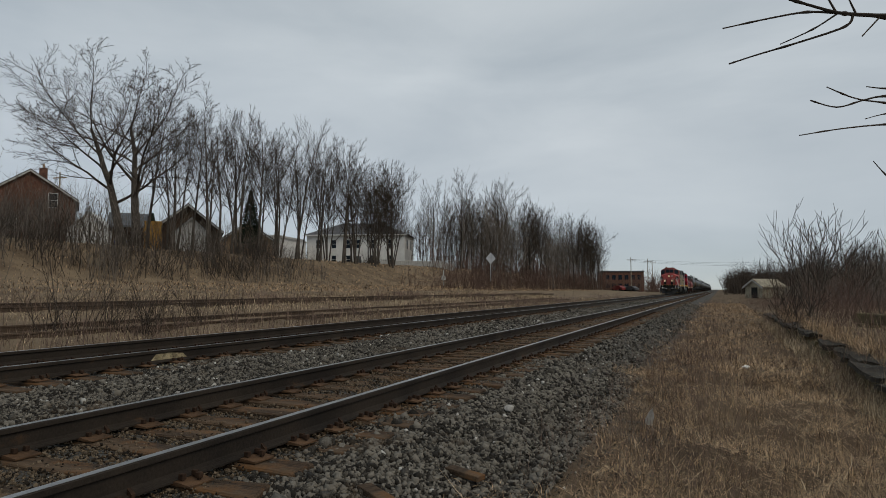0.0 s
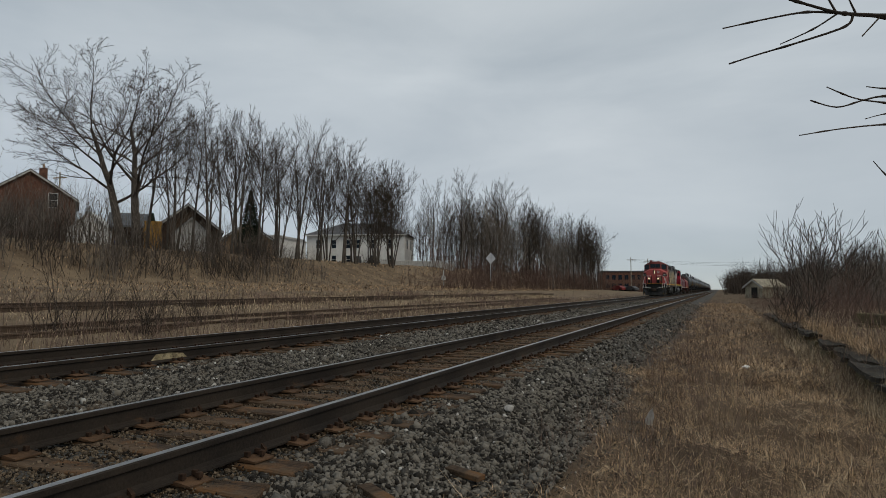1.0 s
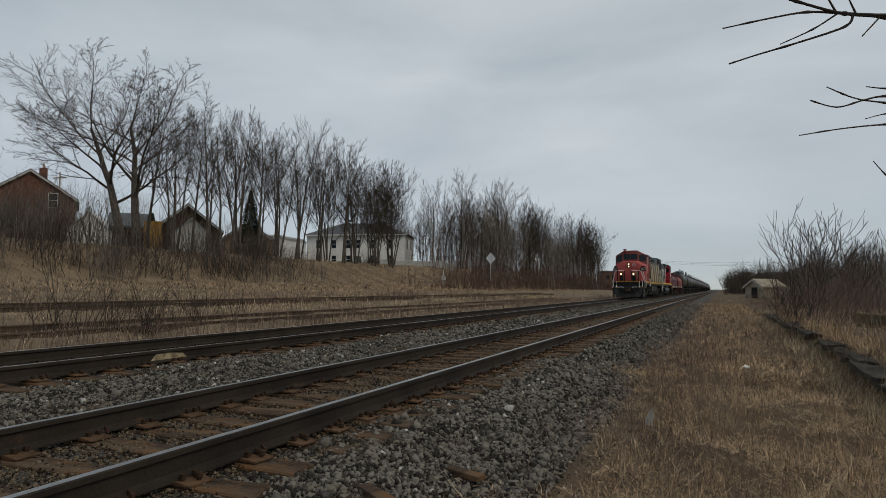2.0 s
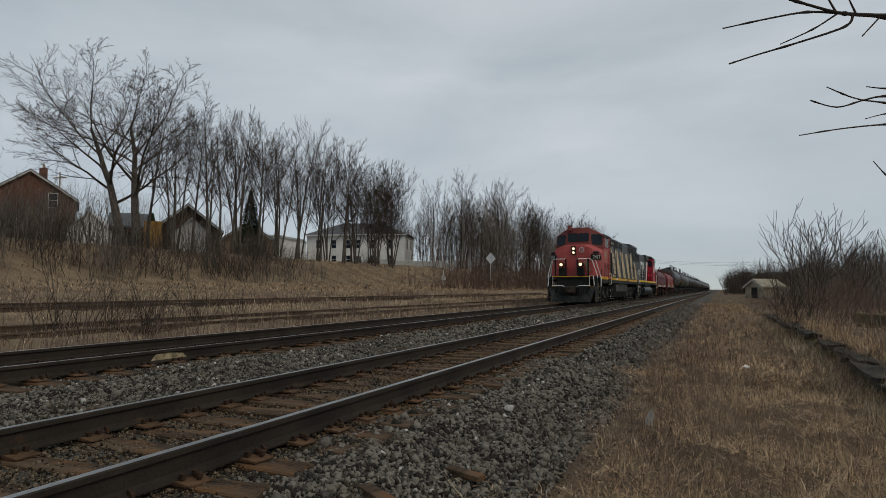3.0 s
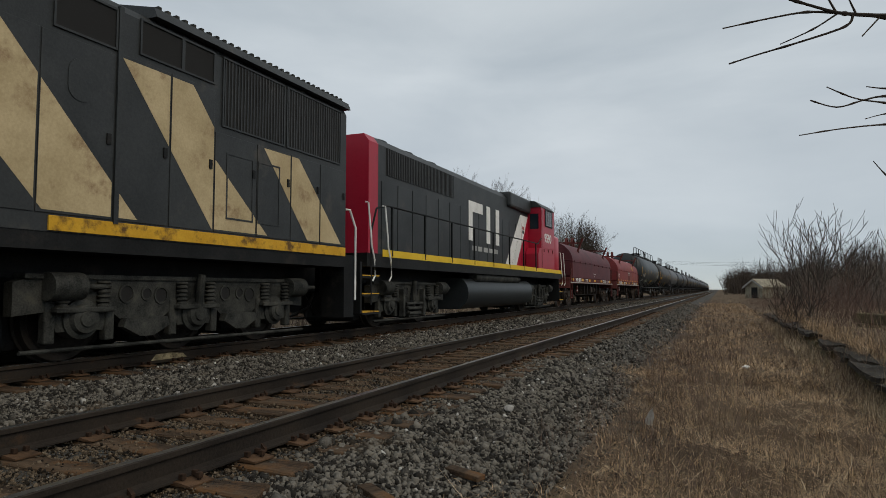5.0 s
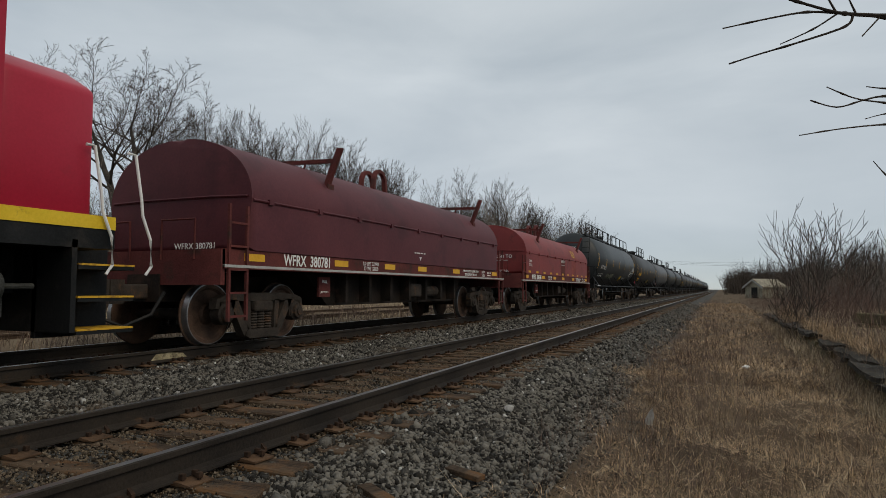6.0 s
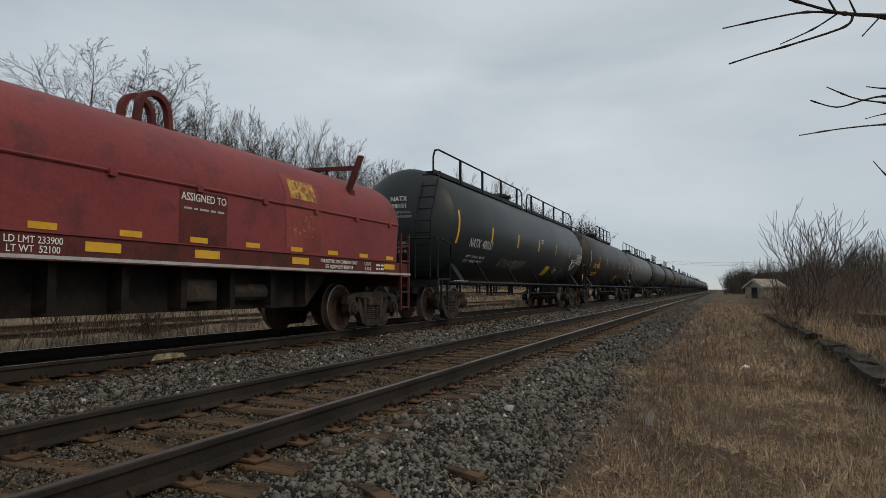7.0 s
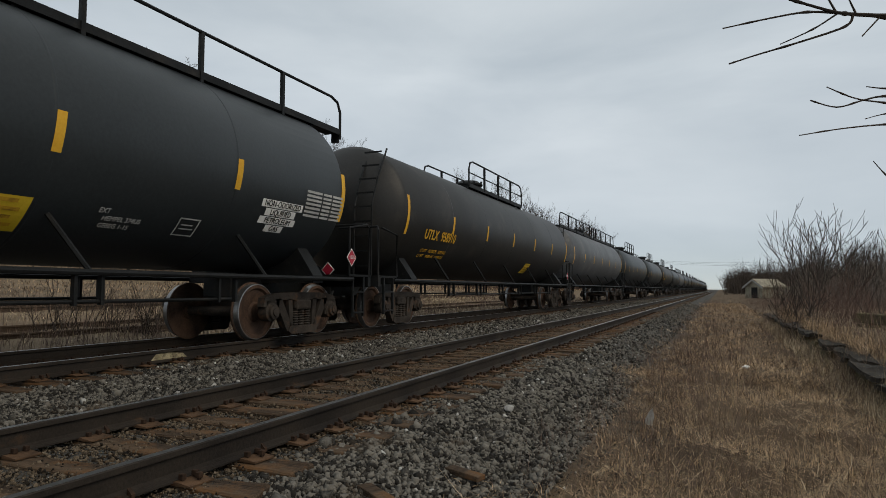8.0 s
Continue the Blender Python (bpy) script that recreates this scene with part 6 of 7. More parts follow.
# ---- grass and weeds ----
def blades(name, n, x0, x1, y0, y1, tall, wide, lean, material, label, seed, fall=1.0, clump=0.0, keep=None, flat=0.0):
    """Bent blades of two quads each; flat: the depth of a mat in which they lie."""
    rng = np.random.default_rng(seed)
    x = rng.uniform(x0, x1, n)
    y = y0 + (y1 - y0) * rng.random(n) ** fall
    if clump:
        k = max(8, n // 40)
        cx, cy = rng.uniform(x0, x1, k), y0 + (y1 - y0) * rng.random(k) ** fall
        j = rng.integers(0, k, n)
        x, y = cx[j] + rng.normal(0, clump, n), cy[j] + rng.normal(0, clump, n)
    if keep is not None:
        ok = keep(x, y, rng)
        x, y = x[ok], y[ok]
        n = len(x)
    z = ground_many(x, y)
    h = tall * rng.lognormal(0, 0.4, n)
    w = wide * (1 + 0.05 * np.maximum(0, y - 8)) * rng.uniform(0.6, 1.3, n)
    a = rng.uniform(0, 2 * np.pi, n)
    b = a + rng.normal(0, 0.6, n)
    tilt = np.abs(rng.normal(0, lean, n))
    tilt2 = tilt + np.abs(rng.normal(0.2, lean * 0.5, n))
    if flat:
        tilt = 1.56 - np.abs(rng.normal(0, lean, n))
        tilt2 = tilt + rng.normal(0.05, lean, n)
        z = z + flat * rng.random(n) ** 1.6
    base = np.stack([x, y, z], 1)
    d1 = np.stack([np.cos(a) * np.sin(tilt), np.sin(a) * np.sin(tilt), np.cos(tilt)], 1)
    tilt2 = np.minimum(tilt2, 1.75)
    d2 = np.stack([np.cos(b) * np.sin(tilt2), np.sin(b) * np.sin(tilt2), np.cos(tilt2)], 1)
    sidev = np.stack([-np.sin(a), np.cos(a), np.zeros(n)], 1) * w[:, None]
    mid = base + d1 * (h * 0.55)[:, None]
    tip = mid + d2 * (h * 0.5)[:, None]
    tip[:, 2] = np.maximum(tip[:, 2], z - 0.6 * flat + 0.004)
    v = np.stack([base - sidev, base + sidev, mid + sidev * 0.8, mid - sidev * 0.8, tip + sidev * 0.15, tip - sidev * 0.15], 1)
    f = np.array([(0, 1, 2, 3), (3, 2, 4, 5)])[None] + (np.arange(n) * 6)[:, None, None]
    return tagged(mesh_object(name, raw_mesh(name, v.reshape(-1, 3), f.reshape(-1, 4)), material), label, "grass", kind="stuff")


def edge_grass(x, y, rng):
    patchy = np.sin(x * 2.3 + 1.4 * np.sin(y * 0.9)) * np.sin(y * 1.25 + 1.1 * np.sin(x * 1.7)) + 0.5 * np.sin(x * 5.1 + y * 2.2)
    return (x > -1.20 + 0.45 * np.sin(y * 1.3) * np.sin(y * 0.37) + rng.normal(0, 0.18, len(x))) & (patchy + rng.normal(0, 0.5, len(x)) > -0.45)


def weed_band(x, y, rng):
    """Thickest along the edge of the ballast, thinner towards the platform."""
    return rng.random(len(x)) < 0.12 + 0.88 * np.exp(-((x + 0.55) / 0.75) ** 2)


blades("dry_grass", 62000, -1.7, 2.05, 2.3, 11.5, 0.105, 0.0019, 0.30, M["grass"], "matted dry brown grass beside the ballast", 11, 1.35, 0.0, edge_grass, 0.035)
blades("dry_grass", 40000, -1.8, 2.05, 11, 70, 0.17, 0.0034, 0.34, M["grass"], "matted dry brown grass beside the ballast", 12, 1.6, 0.0, edge_grass, 0.05)
blades("dry_grass", 26000, 2.1, 9, 6, 45, 0.16, 0.003, 0.35, M["pale_grass"], "dry straw grass on the old platform", 13, 1.4, 0.0, None, 0.06)
blades("straw", 9000, -1.5, 2.0, 2.4, 16, 0.18, 0.0022, 0.24, M["pale_grass"], "pale broken straw lying on the ground", 14, 1.3, 0.0, edge_grass, 0.06)
blades("grass_tufts", 14000, -1.2, 1.95, 2.6, 16, 0.115, 0.0017, 0.85, M["grass"], "tufts of dry standing grass", 15, 1.2, 0.06)
blades("edge_grass", 8000, 2.02, 2.45, 6.5, 30, 0.26, 0.0022, 1.2, M["grass"], "dry grass hanging over the platform edge", 19, 1.2)
blades("dry_grass", 46000, -26, -10.3, 2, 70, 0.15, 0.005, 0.7, M["pale_grass"], "pale dry grass beyond the far track", 16, 1.3, 0.0, lambda x, y, rng: np.sin(x * 1.05 + 0.5) + 0.5 * np.sin(y * 0.3 + x) + rng.normal(0, 0.4, len(x)) > 0.05)
blades("dry_grass", 30000, -46, -26, 10, 150, 0.11, 0.010, 0.8, M["grass"], "dry grass on the bank", 17, 1.2)
blades("brown_weeds", 9000, -24, -10.3, 2, 60, 0.27, 0.004, 0.3, M["weed"], "brown dead weeds beyond the far track", 18, 1.3, 0.5)


def stems(name, n, x0, x1, y0, y1, tall, thick, twigs, material, label, seed, fall=1.0, keep=None, spread=0.25, clump=0.0, category="weeds", vary=0.3):
    """Upright stalks with side twigs."""
    rng = np.random.default_rng(seed)
    x = rng.uniform(x0, x1, n)
    y = y0 + (y1 - y0) * rng.random(n) ** fall
    if clump:
        k = max(4, n // 14)
        cx, cy = rng.uniform(x0, x1, k), y0 + (y1 - y0) * rng.random(k) ** fall
        j = rng.integers(0, k, n)
        x, y = cx[j] + rng.normal(0, clump, n), cy[j] + rng.normal(0, clump, n)
    if keep is not None:
        ok = keep(x, y, rng)
        x, y = x[ok], y[ok]
        n = len(x)
    base = np.stack([x, y, ground_many(x, y) - 0.02], 1)
    h = tall * rng.lognormal(0, vary, n)
    segs = []
    d = rng.normal(0, spread, (n, 3))
    d[:, 2] = 1
    d /= np.linalg.norm(d, axis=1)[:, None]
    bend = rng.normal(0, 0.12, (n, 3))
    p1 = base + d * (h * 0.5)[:, None]
    p2 = p1 + (d + bend) * (h * 0.5)[:, None]
    t = thick * (h / tall) ** 0.8
    segs.append((base, p1, t, t * 0.7))
    segs.append((p1, p2, t * 0.7, t * 0.2))
    for _ in range(twigs):
        k = rng.uniform(0.25, 0.95, n)[:, None]
        s = np.where(k < 0.5, base + (p1 - base) * k * 2, p1 + (p2 - p1) * (k - 0.5) * 2)
        e = d + rng.normal(0, 0.5, (n, 3)) * np.array([1, 1, 0.4])
        segs.append((s, s + e * (h * 0.28 * rng.uniform(0.5, 1.2, n))[:, None], t * 0.4, t * 0.12))
    return tagged(segment_mesh(name, segs, material), label, category, kind="stuff")


def segment_mesh(name, segs, material, parent=None, sides=3):
    """Tapered sticks from arrays of ends and radii, joined in one mesh."""
    p = np.concatenate([s[0] for s in segs])
    q = np.concatenate([s[1] for s in segs])
    r0 = np.concatenate([np.broadcast_to(s[2], len(s[0])) for s in segs])
    r1 = np.concatenate([np.broadcast_to(s[3], len(s[0])) for s in segs])
    d = q - p
    d /= np.maximum(1e-9, np.linalg.norm(d, axis=1))[:, None]
    ref = np.where(np.abs(d[:, 2:3]) < 0.9, np.array([[0, 0, 1.0]]), np.array([[1.0, 0, 0]]))
    a = np.cross(d, ref)
    a /= np.linalg.norm(a, axis=1)[:, None]
    b = np.cross(d, a)
    ring = []
    for c, r in ((p, r0), (q, r1)):
        for k in range(sides):
            t = 2 * math.pi * k / sides
            ring.append(c + (a * math.cos(t) + b * math.sin(t)) * r[:, None])
    v = np.stack(ring, 1)
    f = np.array([(k, (k + 1) % sides, sides + (k + 1) % sides, sides + k) for k in range(sides)])
    f = f[None] + (np.arange(len(p)) * 2 * sides)[:, None, None]
    return mesh_object(name, raw_mesh(name, v.reshape(-1, 3), f.reshape(-1, 4)), material, parent)


stems("weed_stalks", 4100, -1.5, 1.9, 4.4, 15, 0.26, 0.0014, 4, M["weed"], "thin reddish-brown dead weed stalks", 21, 1.0, weed_band)
stems("weed_stalks", 2600, -1.5, 2.0, 13, 80, 0.32, 0.0036, 3, M["weed"], "thin reddish-brown dead weed stalks", 22, 1.4, weed_band)
stems("weed_stalks", 420, -1.0, 1.9, 2.8, 8, 0.19, 0.0010, 3, M["weed"], "thin reddish-brown dead weed stalks", 23)
stems("brush", 260, 1.7, 4.2, 17, 30, 1.25, 0.0048, 6, M["red_twig"], "tangled reddish brush round the tall shrub", 28, 1.0, None, 0.4, 0.35, "brush")
stems("brush", 1500, 2.2, 12, 14, 70, 0.85, 0.005, 5, M["red_twig"], "tangled bare brush on the old platform", 24, 1.2, None, 0.4, 0.5, "brush")
stems("brush", 620, 1.45, 2.5, 7, 32, 0.42, 0.0026, 5, M["weed"], "dead brush along the platform edge", 26, 1.1, None, 0.5, 0.2, "brush")
blades("edge_straw", 8000, 1.5, 2.1, 6.5, 30, 0.22, 0.0024, 1.2, M["pale_grass"], "dry grass in front of the platform edge", 27, 1.2)
stems("weed_stalks", 1800, -12.5, -10.4, 8, 90, 0.40, 0.006, 3, M["weed"], "dead weeds along the far track", 25, 1.4)


# ---- trees ----
def bake(out, name, sides=4):
    segs = [np.array([s[i] for s in out], float) for i in range(4)]
    return [tuple(segs)]


def put(ob, x, y, turn=0.0, size=1.0, z=None):
    ob.matrix_basis = Matrix.Translation((x, y, ground_z(x, y) - 0.05 if z is None else z)) @ Matrix.Rotation(turn, 4, "Z") @ Matrix.Scale(size, 4)
    return ob


def limb(out, rng, p, d, length, r, level, spec):
    """A crooked limb that tapers, with side limbs set round it in turn."""
    n = spec["pieces"][level]
    pts, dirs, rads = [p], [d], [r]
    for k in range(n):
        s = (k + 1) / n
        w = spec["crook"][level]
        d = (d + Vector((rng.gauss(0, w), rng.gauss(0, w), rng.gauss(0, w) + spec["rise"][level]))).normalized()
        p = p + d * (length / n)
        pts.append(p), dirs.append(d), rads.append(max(spec["tip"], r * (1 - spec["taper"][level] * s)))
        out[0 if level == 0 else 1].append((tuple(pts[-2]), tuple(p), rads[-2], rads[-1]))
    if level == len(spec["kids"]):
        return
    turn = rng.uniform(0, 6.28)
    count = spec["kids"][level]
    for k in range(count):
        t = spec["bare"][level] + (1 - spec["bare"][level]) * (k + rng.random()) / count
        i = min(n - 1, int(t * n))
        at, along = pts[i].lerp(pts[i + 1], t * n - i), dirs[i + 1]
        turn += 2.4 + rng.gauss(0, 0.4)
        across = along.orthogonal().normalized()
        across = Matrix.Rotation(turn, 3, along) @ across
        a = rng.gauss(spec["angle"][level], 0.14)
        kd = (along * math.cos(a) + across * math.sin(a)).normalized()
        size = length * spec["share"][level] * (1.15 - spec["fall"] * t) * rng.uniform(0.75, 1.15)
        limb(out, rng, at, kd, size, max(spec["tip"], rads[i] * spec["thin"][level]), level + 1, spec)


def limbed_tree(label, seed, trunks, height, r, spec):
    rng = random.Random(seed)
    out = ([], [])
    for foot, lean, share in trunks:
        limb(out, rng, Vector((foot[0], foot[1], -0.3)), Vector((lean[0], lean[1], 1)).normalized(), height * share, r * share, 0, spec)
    k = height / max(seg[1][2] for part_list in out for seg in part_list)
    for part_list in out:
        part_list[:] = [(tuple(c * k for c in p), tuple(c * k for c in q), r0, r1) for p, q, r0, r1 in part_list]
    t = thing("tree", label, "tree", "bare trees on the bank")
    segment_mesh("trunk", bake(out[0], "trunk"), M["bark"], t, 8)
    segment_mesh("crown", bake(out[1], "crown"), M["twig"], t, 3)
    return t


BROAD = {"pieces": (9, 9, 7, 5, 3), "crook": (0.05, 0.075, 0.09, 0.11, 0.12), "rise": (0.01, 0.03, 0.02, 0.015, 0.02), "taper": (0.72, 0.85, 0.8, 0.7, 0.3), "kids": (9, 9, 7, 5), "bare": (0.36, 0.22, 0.2, 0.15), "angle": (0.82, 0.62, 0.62, 0.65), "share": (0.80, 0.50, 0.48, 0.42), "thin": (0.54, 0.52, 0.54, 0.55), "fall": 0.5, "tip": 0.0112}
UPRIGHT = {"pieces": (10, 7, 5, 4), "crook": (0.03, 0.055, 0.07, 0.08), "rise": (0.015, 0.075, 0.06, 0.04), "taper": (0.84, 0.82, 0.7, 0.3), "kids": (12, 8, 5), "bare": (0.30, 0.2, 0.15), "angle": (0.60, 0.52, 0.55), "share": (0.50, 0.46, 0.50), "thin": (0.46, 0.48, 0.55), "fall": 0.6, "tip": 0.0108}
BUSHY = {"pieces": (8, 7, 5, 4), "crook": (0.035, 0.055, 0.07, 0.08), "rise": (0.01, 0.08, 0.06, 0.04), "taper": (0.84, 0.8, 0.7, 0.3), "kids": (9, 7, 5), "bare": (0.20, 0.15, 0.15), "angle": (0.54, 0.50, 0.55), "share": (0.54, 0.46, 0.48), "thin": (0.5, 0.5, 0.58), "fall": 0.6, "tip": 0.0116}
SHOOTS = {"pieces": (8, 6, 5), "crook": (0.04, 0.035, 0.035), "rise": (0.06, 0.15, 0.20), "taper": (0.70, 0.6, 0.5), "kids": (7, 2), "bare": (0.42, 0.2), "angle": (0.90, 0.60), "share": (0.62, 0.62), "thin": (0.55, 0.75), "fall": 0.6, "tip": 0.0065}
big = limbed_tree("large spreading bare tree with two thick trunks", 17, (((-0.4, -0.3), (-0.07, -0.05), 0.76), ((0.4, 0.35), (0.06, 0.04), 0.76)), 17.4, 0.48, BROAD)
put(big, -47.8, 41.8)
big.matrix_basis = big.matrix_basis @ Matrix.Diagonal((1.2, 1.2, 1.0, 1.0))
slim = [limbed_tree("slender tall bare tree with upswept branches", 20 + i, (((0, 0), (0.0, 0.02), 0.95), ((0.4, 0.3), (0.08, 0.05), 0.78)) if i % 2 else (((0, 0), (0.03, -0.02), 0.95),), 15.8, 0.17, UPRIGHT) for i in range(5)]
bushy = [limbed_tree("bushy bare tree with dense upright twigs", 40 + i, (((0, 0), (0.0, 0.0), 0.85), ((0.3, 0.1), (0.15, 0.05), 0.8), ((-0.3, 0.2), (-0.13, 0.1), 0.75), ((0, -0.3), (-0.02, -0.13), 0.8)), 15.0, 0.13, BUSHY) for i in range(4)]
rows = [(slim, -52, 47.5), (slim, -49, 48), (slim, -53, 51), (bushy, -48, 85), (bushy, -45, 86), (slim, -49, 50.5), (slim, -49, 57), (slim, -48.5, 63), (slim, -48, 67), (bushy, -47, 72), (slim, -47, 78), (slim, -46, 49.5), (slim, -47, 52), (slim, -46, 54), (slim, -48, 55), (slim, -45.5, 56.5), (slim, -47, 58), (slim, -45, 59), (slim, -47, 61.5), (slim, -45, 62.5), (slim, -46, 64.5), (slim, -44.5, 66),
        (slim, -46, 69), (slim, -44, 71), (bushy, -44, 74), (slim, -45, 76), (bushy, -43, 77.5), (bushy, -44, 80), (slim, -42.5, 82), (bushy, -43.5, 83.5)]
used = set()
tr_rng = random.Random(8)
for i, (kind_list, x, y) in enumerate(rows):
    src = kind_list[i % len(kind_list)]
    turn, size = tr_rng.uniform(0, 6.28), tr_rng.uniform(0.88, 1.08)
    if src.name not in used:
        used.add(src.name)
        put(src, x, y, turn, size)
    else:
        m = Matrix.Translation((x, y, ground_z(x, y) - 0.05)) @ Matrix.Rotation(turn, 4, "Z")
        copy_thing(src, m).scale = (size,) * 3
for i in range(40):
    y = 104 + i * 2.2 + tr_rng.uniform(-1.5, 1.5)
    x = -46 + 12 * smooth_step(104, 160, y) + tr_rng.uniform(-5, 5)
    size = tr_rng.uniform(0.75, 1.1) * (0.85 if y < 108 else 1.12)
    m = Matrix.Translation((x, y, ground_z(x, y) - 0.05)) @ Matrix.Rotation(tr_rng.uniform(0, 6.28), 4, "Z")
    copy_thing((slim + bushy[:2])[i % 7], m).scale = (size,) * 3

stems("bare_wood", 520, -46, -30, 103, 186, 10.0, 0.045, 16, M["sapling"], "dense wood of tall bare saplings on the bank", 30, 1.0, None, 0.06, 1.3, "wood", 0.16)
stems("bare_wood", 170, -60, -50, 106, 150, 8.5, 0.045, 16, M["twig"], "tall bare saplings behind the white house", 44, 1.0, None, 0.06, 1.3, "wood", 0.16)
stems("thicket", 1300, -46, -39, 14, 58, 1.7, 0.018, 7, M["twig"], "grey tangled saplings on the bank", 43, 1.0, None, 0.32, 0.8, "thicket")
stems("thicket", 300, -64, -53, 37, 44, 4.6, 0.026, 7, M["sapling"], "grey leafless saplings before the brick house", 48, 1.0, None, 0.16, 0.9, "thicket", 0.16)
stems("thicket", 620, -48, -37, 14, 60, 2.3, 0.020, 7, M["sapling"], "dense leafless saplings on the bank", 31, 1.0, None, 0.16, 0.7, "thicket", 0.16)
stems("thicket", 170, -50, -42, 18, 55, 4.4, 0.024, 6, M["sapling"], "dense leafless saplings on the bank", 32, 1.0, None, 0.14, 0.9, "thicket", 0.16)
stems("thicket", 2000, -42, -27, 92, 190, 2.9, 0.024, 8, M["red_twig"], "reddish leafless thicket on the bank", 33, 1.0, None, 0.22, 0.9, "thicket")
stems("thicket", 500, -36, -27, 66, 100, 1.7, 0.018, 6, M["red_twig"], "reddish leafless thicket on the bank", 34, 1.0, None, 0.25, 0.7, "thicket")
stems("thicket", 160, -14, -12.5, 9, 16, 0.9, 0.008, 6, M["twig"], "low leafless shrub by the siding", 35, 1.0, None, 0.35, 0.15, "shrub")
for i in range(30):
    y = 70 + i * 1.9 + tr_rng.uniform(-3, 3)
    x = y * tr_rng.uniform(0.085, 0.30) + 1.5
    size = tr_rng.uniform(0.42, 0.56) * (0.75 + 0.25 * smooth_step(7, 14, x))
    m = Matrix.Translation((x, y, ground_z(x, y) - 0.05)) @ Matrix.Rotation(tr_rng.uniform(0, 6.28), 4, "Z")
    copy_thing((bushy + slim[:1])[i % 5], m).scale = (size,) * 3
stems("far_woods", 2600, 4, 40, 190, 420, 6.5, 0.07, 10, M["twig"], "distant leafless woods along the line", 46, 1.0, None, 0.2, 1.6, "woods", 0.16)
stems("thicket", 450, 8, 30, 52, 120, 2.2, 0.022, 8, M["sapling"], "dark leafless undergrowth behind the shed", 47, 1.0, None, 0.3, 0.9, "thicket")
stems("far_woods", 2600, 10, 80, 90, 460, 5.8, 0.06, 9, M["twig"], "distant leafless woods", 36, 1.2, None, 0.2, 1.6, "woods", 0.16)
stems("far_woods", 800, 9, 34, 52, 130, 3.7, 0.024, 10, M["sapling"], "leafless scrub behind the shed", 37, 1.0, None, 0.25, 0.9, "scrub", 0.16)
stems("far_woods", 500, -34, -16, 190, 330, 3.5, 0.05, 6, M["red_twig"], "leafless scrub along the line", 38, 1.0, None, 0.25, 1.2, "scrub")


def shrub(label, seed, x, y, n, height, r, lean):
    """Many stems from one base, each with upturned side shoots."""
    rng = random.Random(seed)
    stems_out = []
    crown = []
    for i in range(n):
        a = i * 2.4 + rng.uniform(-0.4, 0.4)
        k = rng.uniform(0.15, lean)
        got = ([], crown)
        limb(got, rng, Vector((rng.gauss(0, 0.2), rng.gauss(0, 0.2), 0)), Vector((math.cos(a) * k, math.sin(a) * k, 1)).normalized(), height * rng.uniform(0.55, 0.85), r * rng.uniform(0.7, 1.1), 0, SHOOTS)
        stems_out.append(got[0])
    k = height / max(seg[1][2] for seg in crown)
    fit_all = lambda segs: [(tuple(c * k for c in p), tuple(c * k for c in q), r0, r1) for p, q, r0, r1 in segs]
    t = thing("shrub", label, "shrub")
    for segs in stems_out:
        segment_mesh("stem", bake(fit_all(segs), "stem"), M["bark"], t, 6)
    segment_mesh("crown", bake(fit_all(crown), "crown"), M["twig"], t, 4)
    return put(t, x, y)


shrub("tall leafless shrub with curved upturned shoots", 3, 2.75, 24.5, 10, 4.3, 0.024, 0.7)
shrub("leafless shrub on the old platform", 5, 4.9, 27.0, 8, 3.2, 0.020, 0.6)
shrub("low leafless shrub by the track", 6, 1.9, 21.0, 6, 2.0, 0.010, 0.8)
shrub("leafless shrub on the old platform", 9, 4.9, 17.0, 5, 2.2, 0.009, 0.6)


def conifer(x, y, height, seed):
    rng = np.random.default_rng(seed)
    t = thing("conifer", "small dark evergreen tree behind the fence", "tree")
    part("trunk", cyl(bmesh.new(), (0, 0, 0), (0, 0, height), 0.14, 8, 0.02), M["bark"], t)
    n = 900
    k = rng.random(n) ** 0.8
    z = height * (0.12 + 0.88 * k)
    reach = (1 - k) * height * 0.24 + 0.15
    a = rng.uniform(0, 6.28, n)
    p = np.stack([np.zeros(n), np.zeros(n), z], 1)
    q = p + np.stack([np.cos(a) * reach, np.sin(a) * reach, -0.25 * reach + rng.normal(0, 0.1, n)], 1)
    segment_mesh("needles", [(p, q, 0.02, 0.01), (p * 0.5 + q * 0.5, q, 0.07, 0.01)], M["conifer"], t)
    return put(t, x, y)


conifer(-61, 56.5, 5.4, 1)
conifer(-50, 60.5, 8.0, 2)


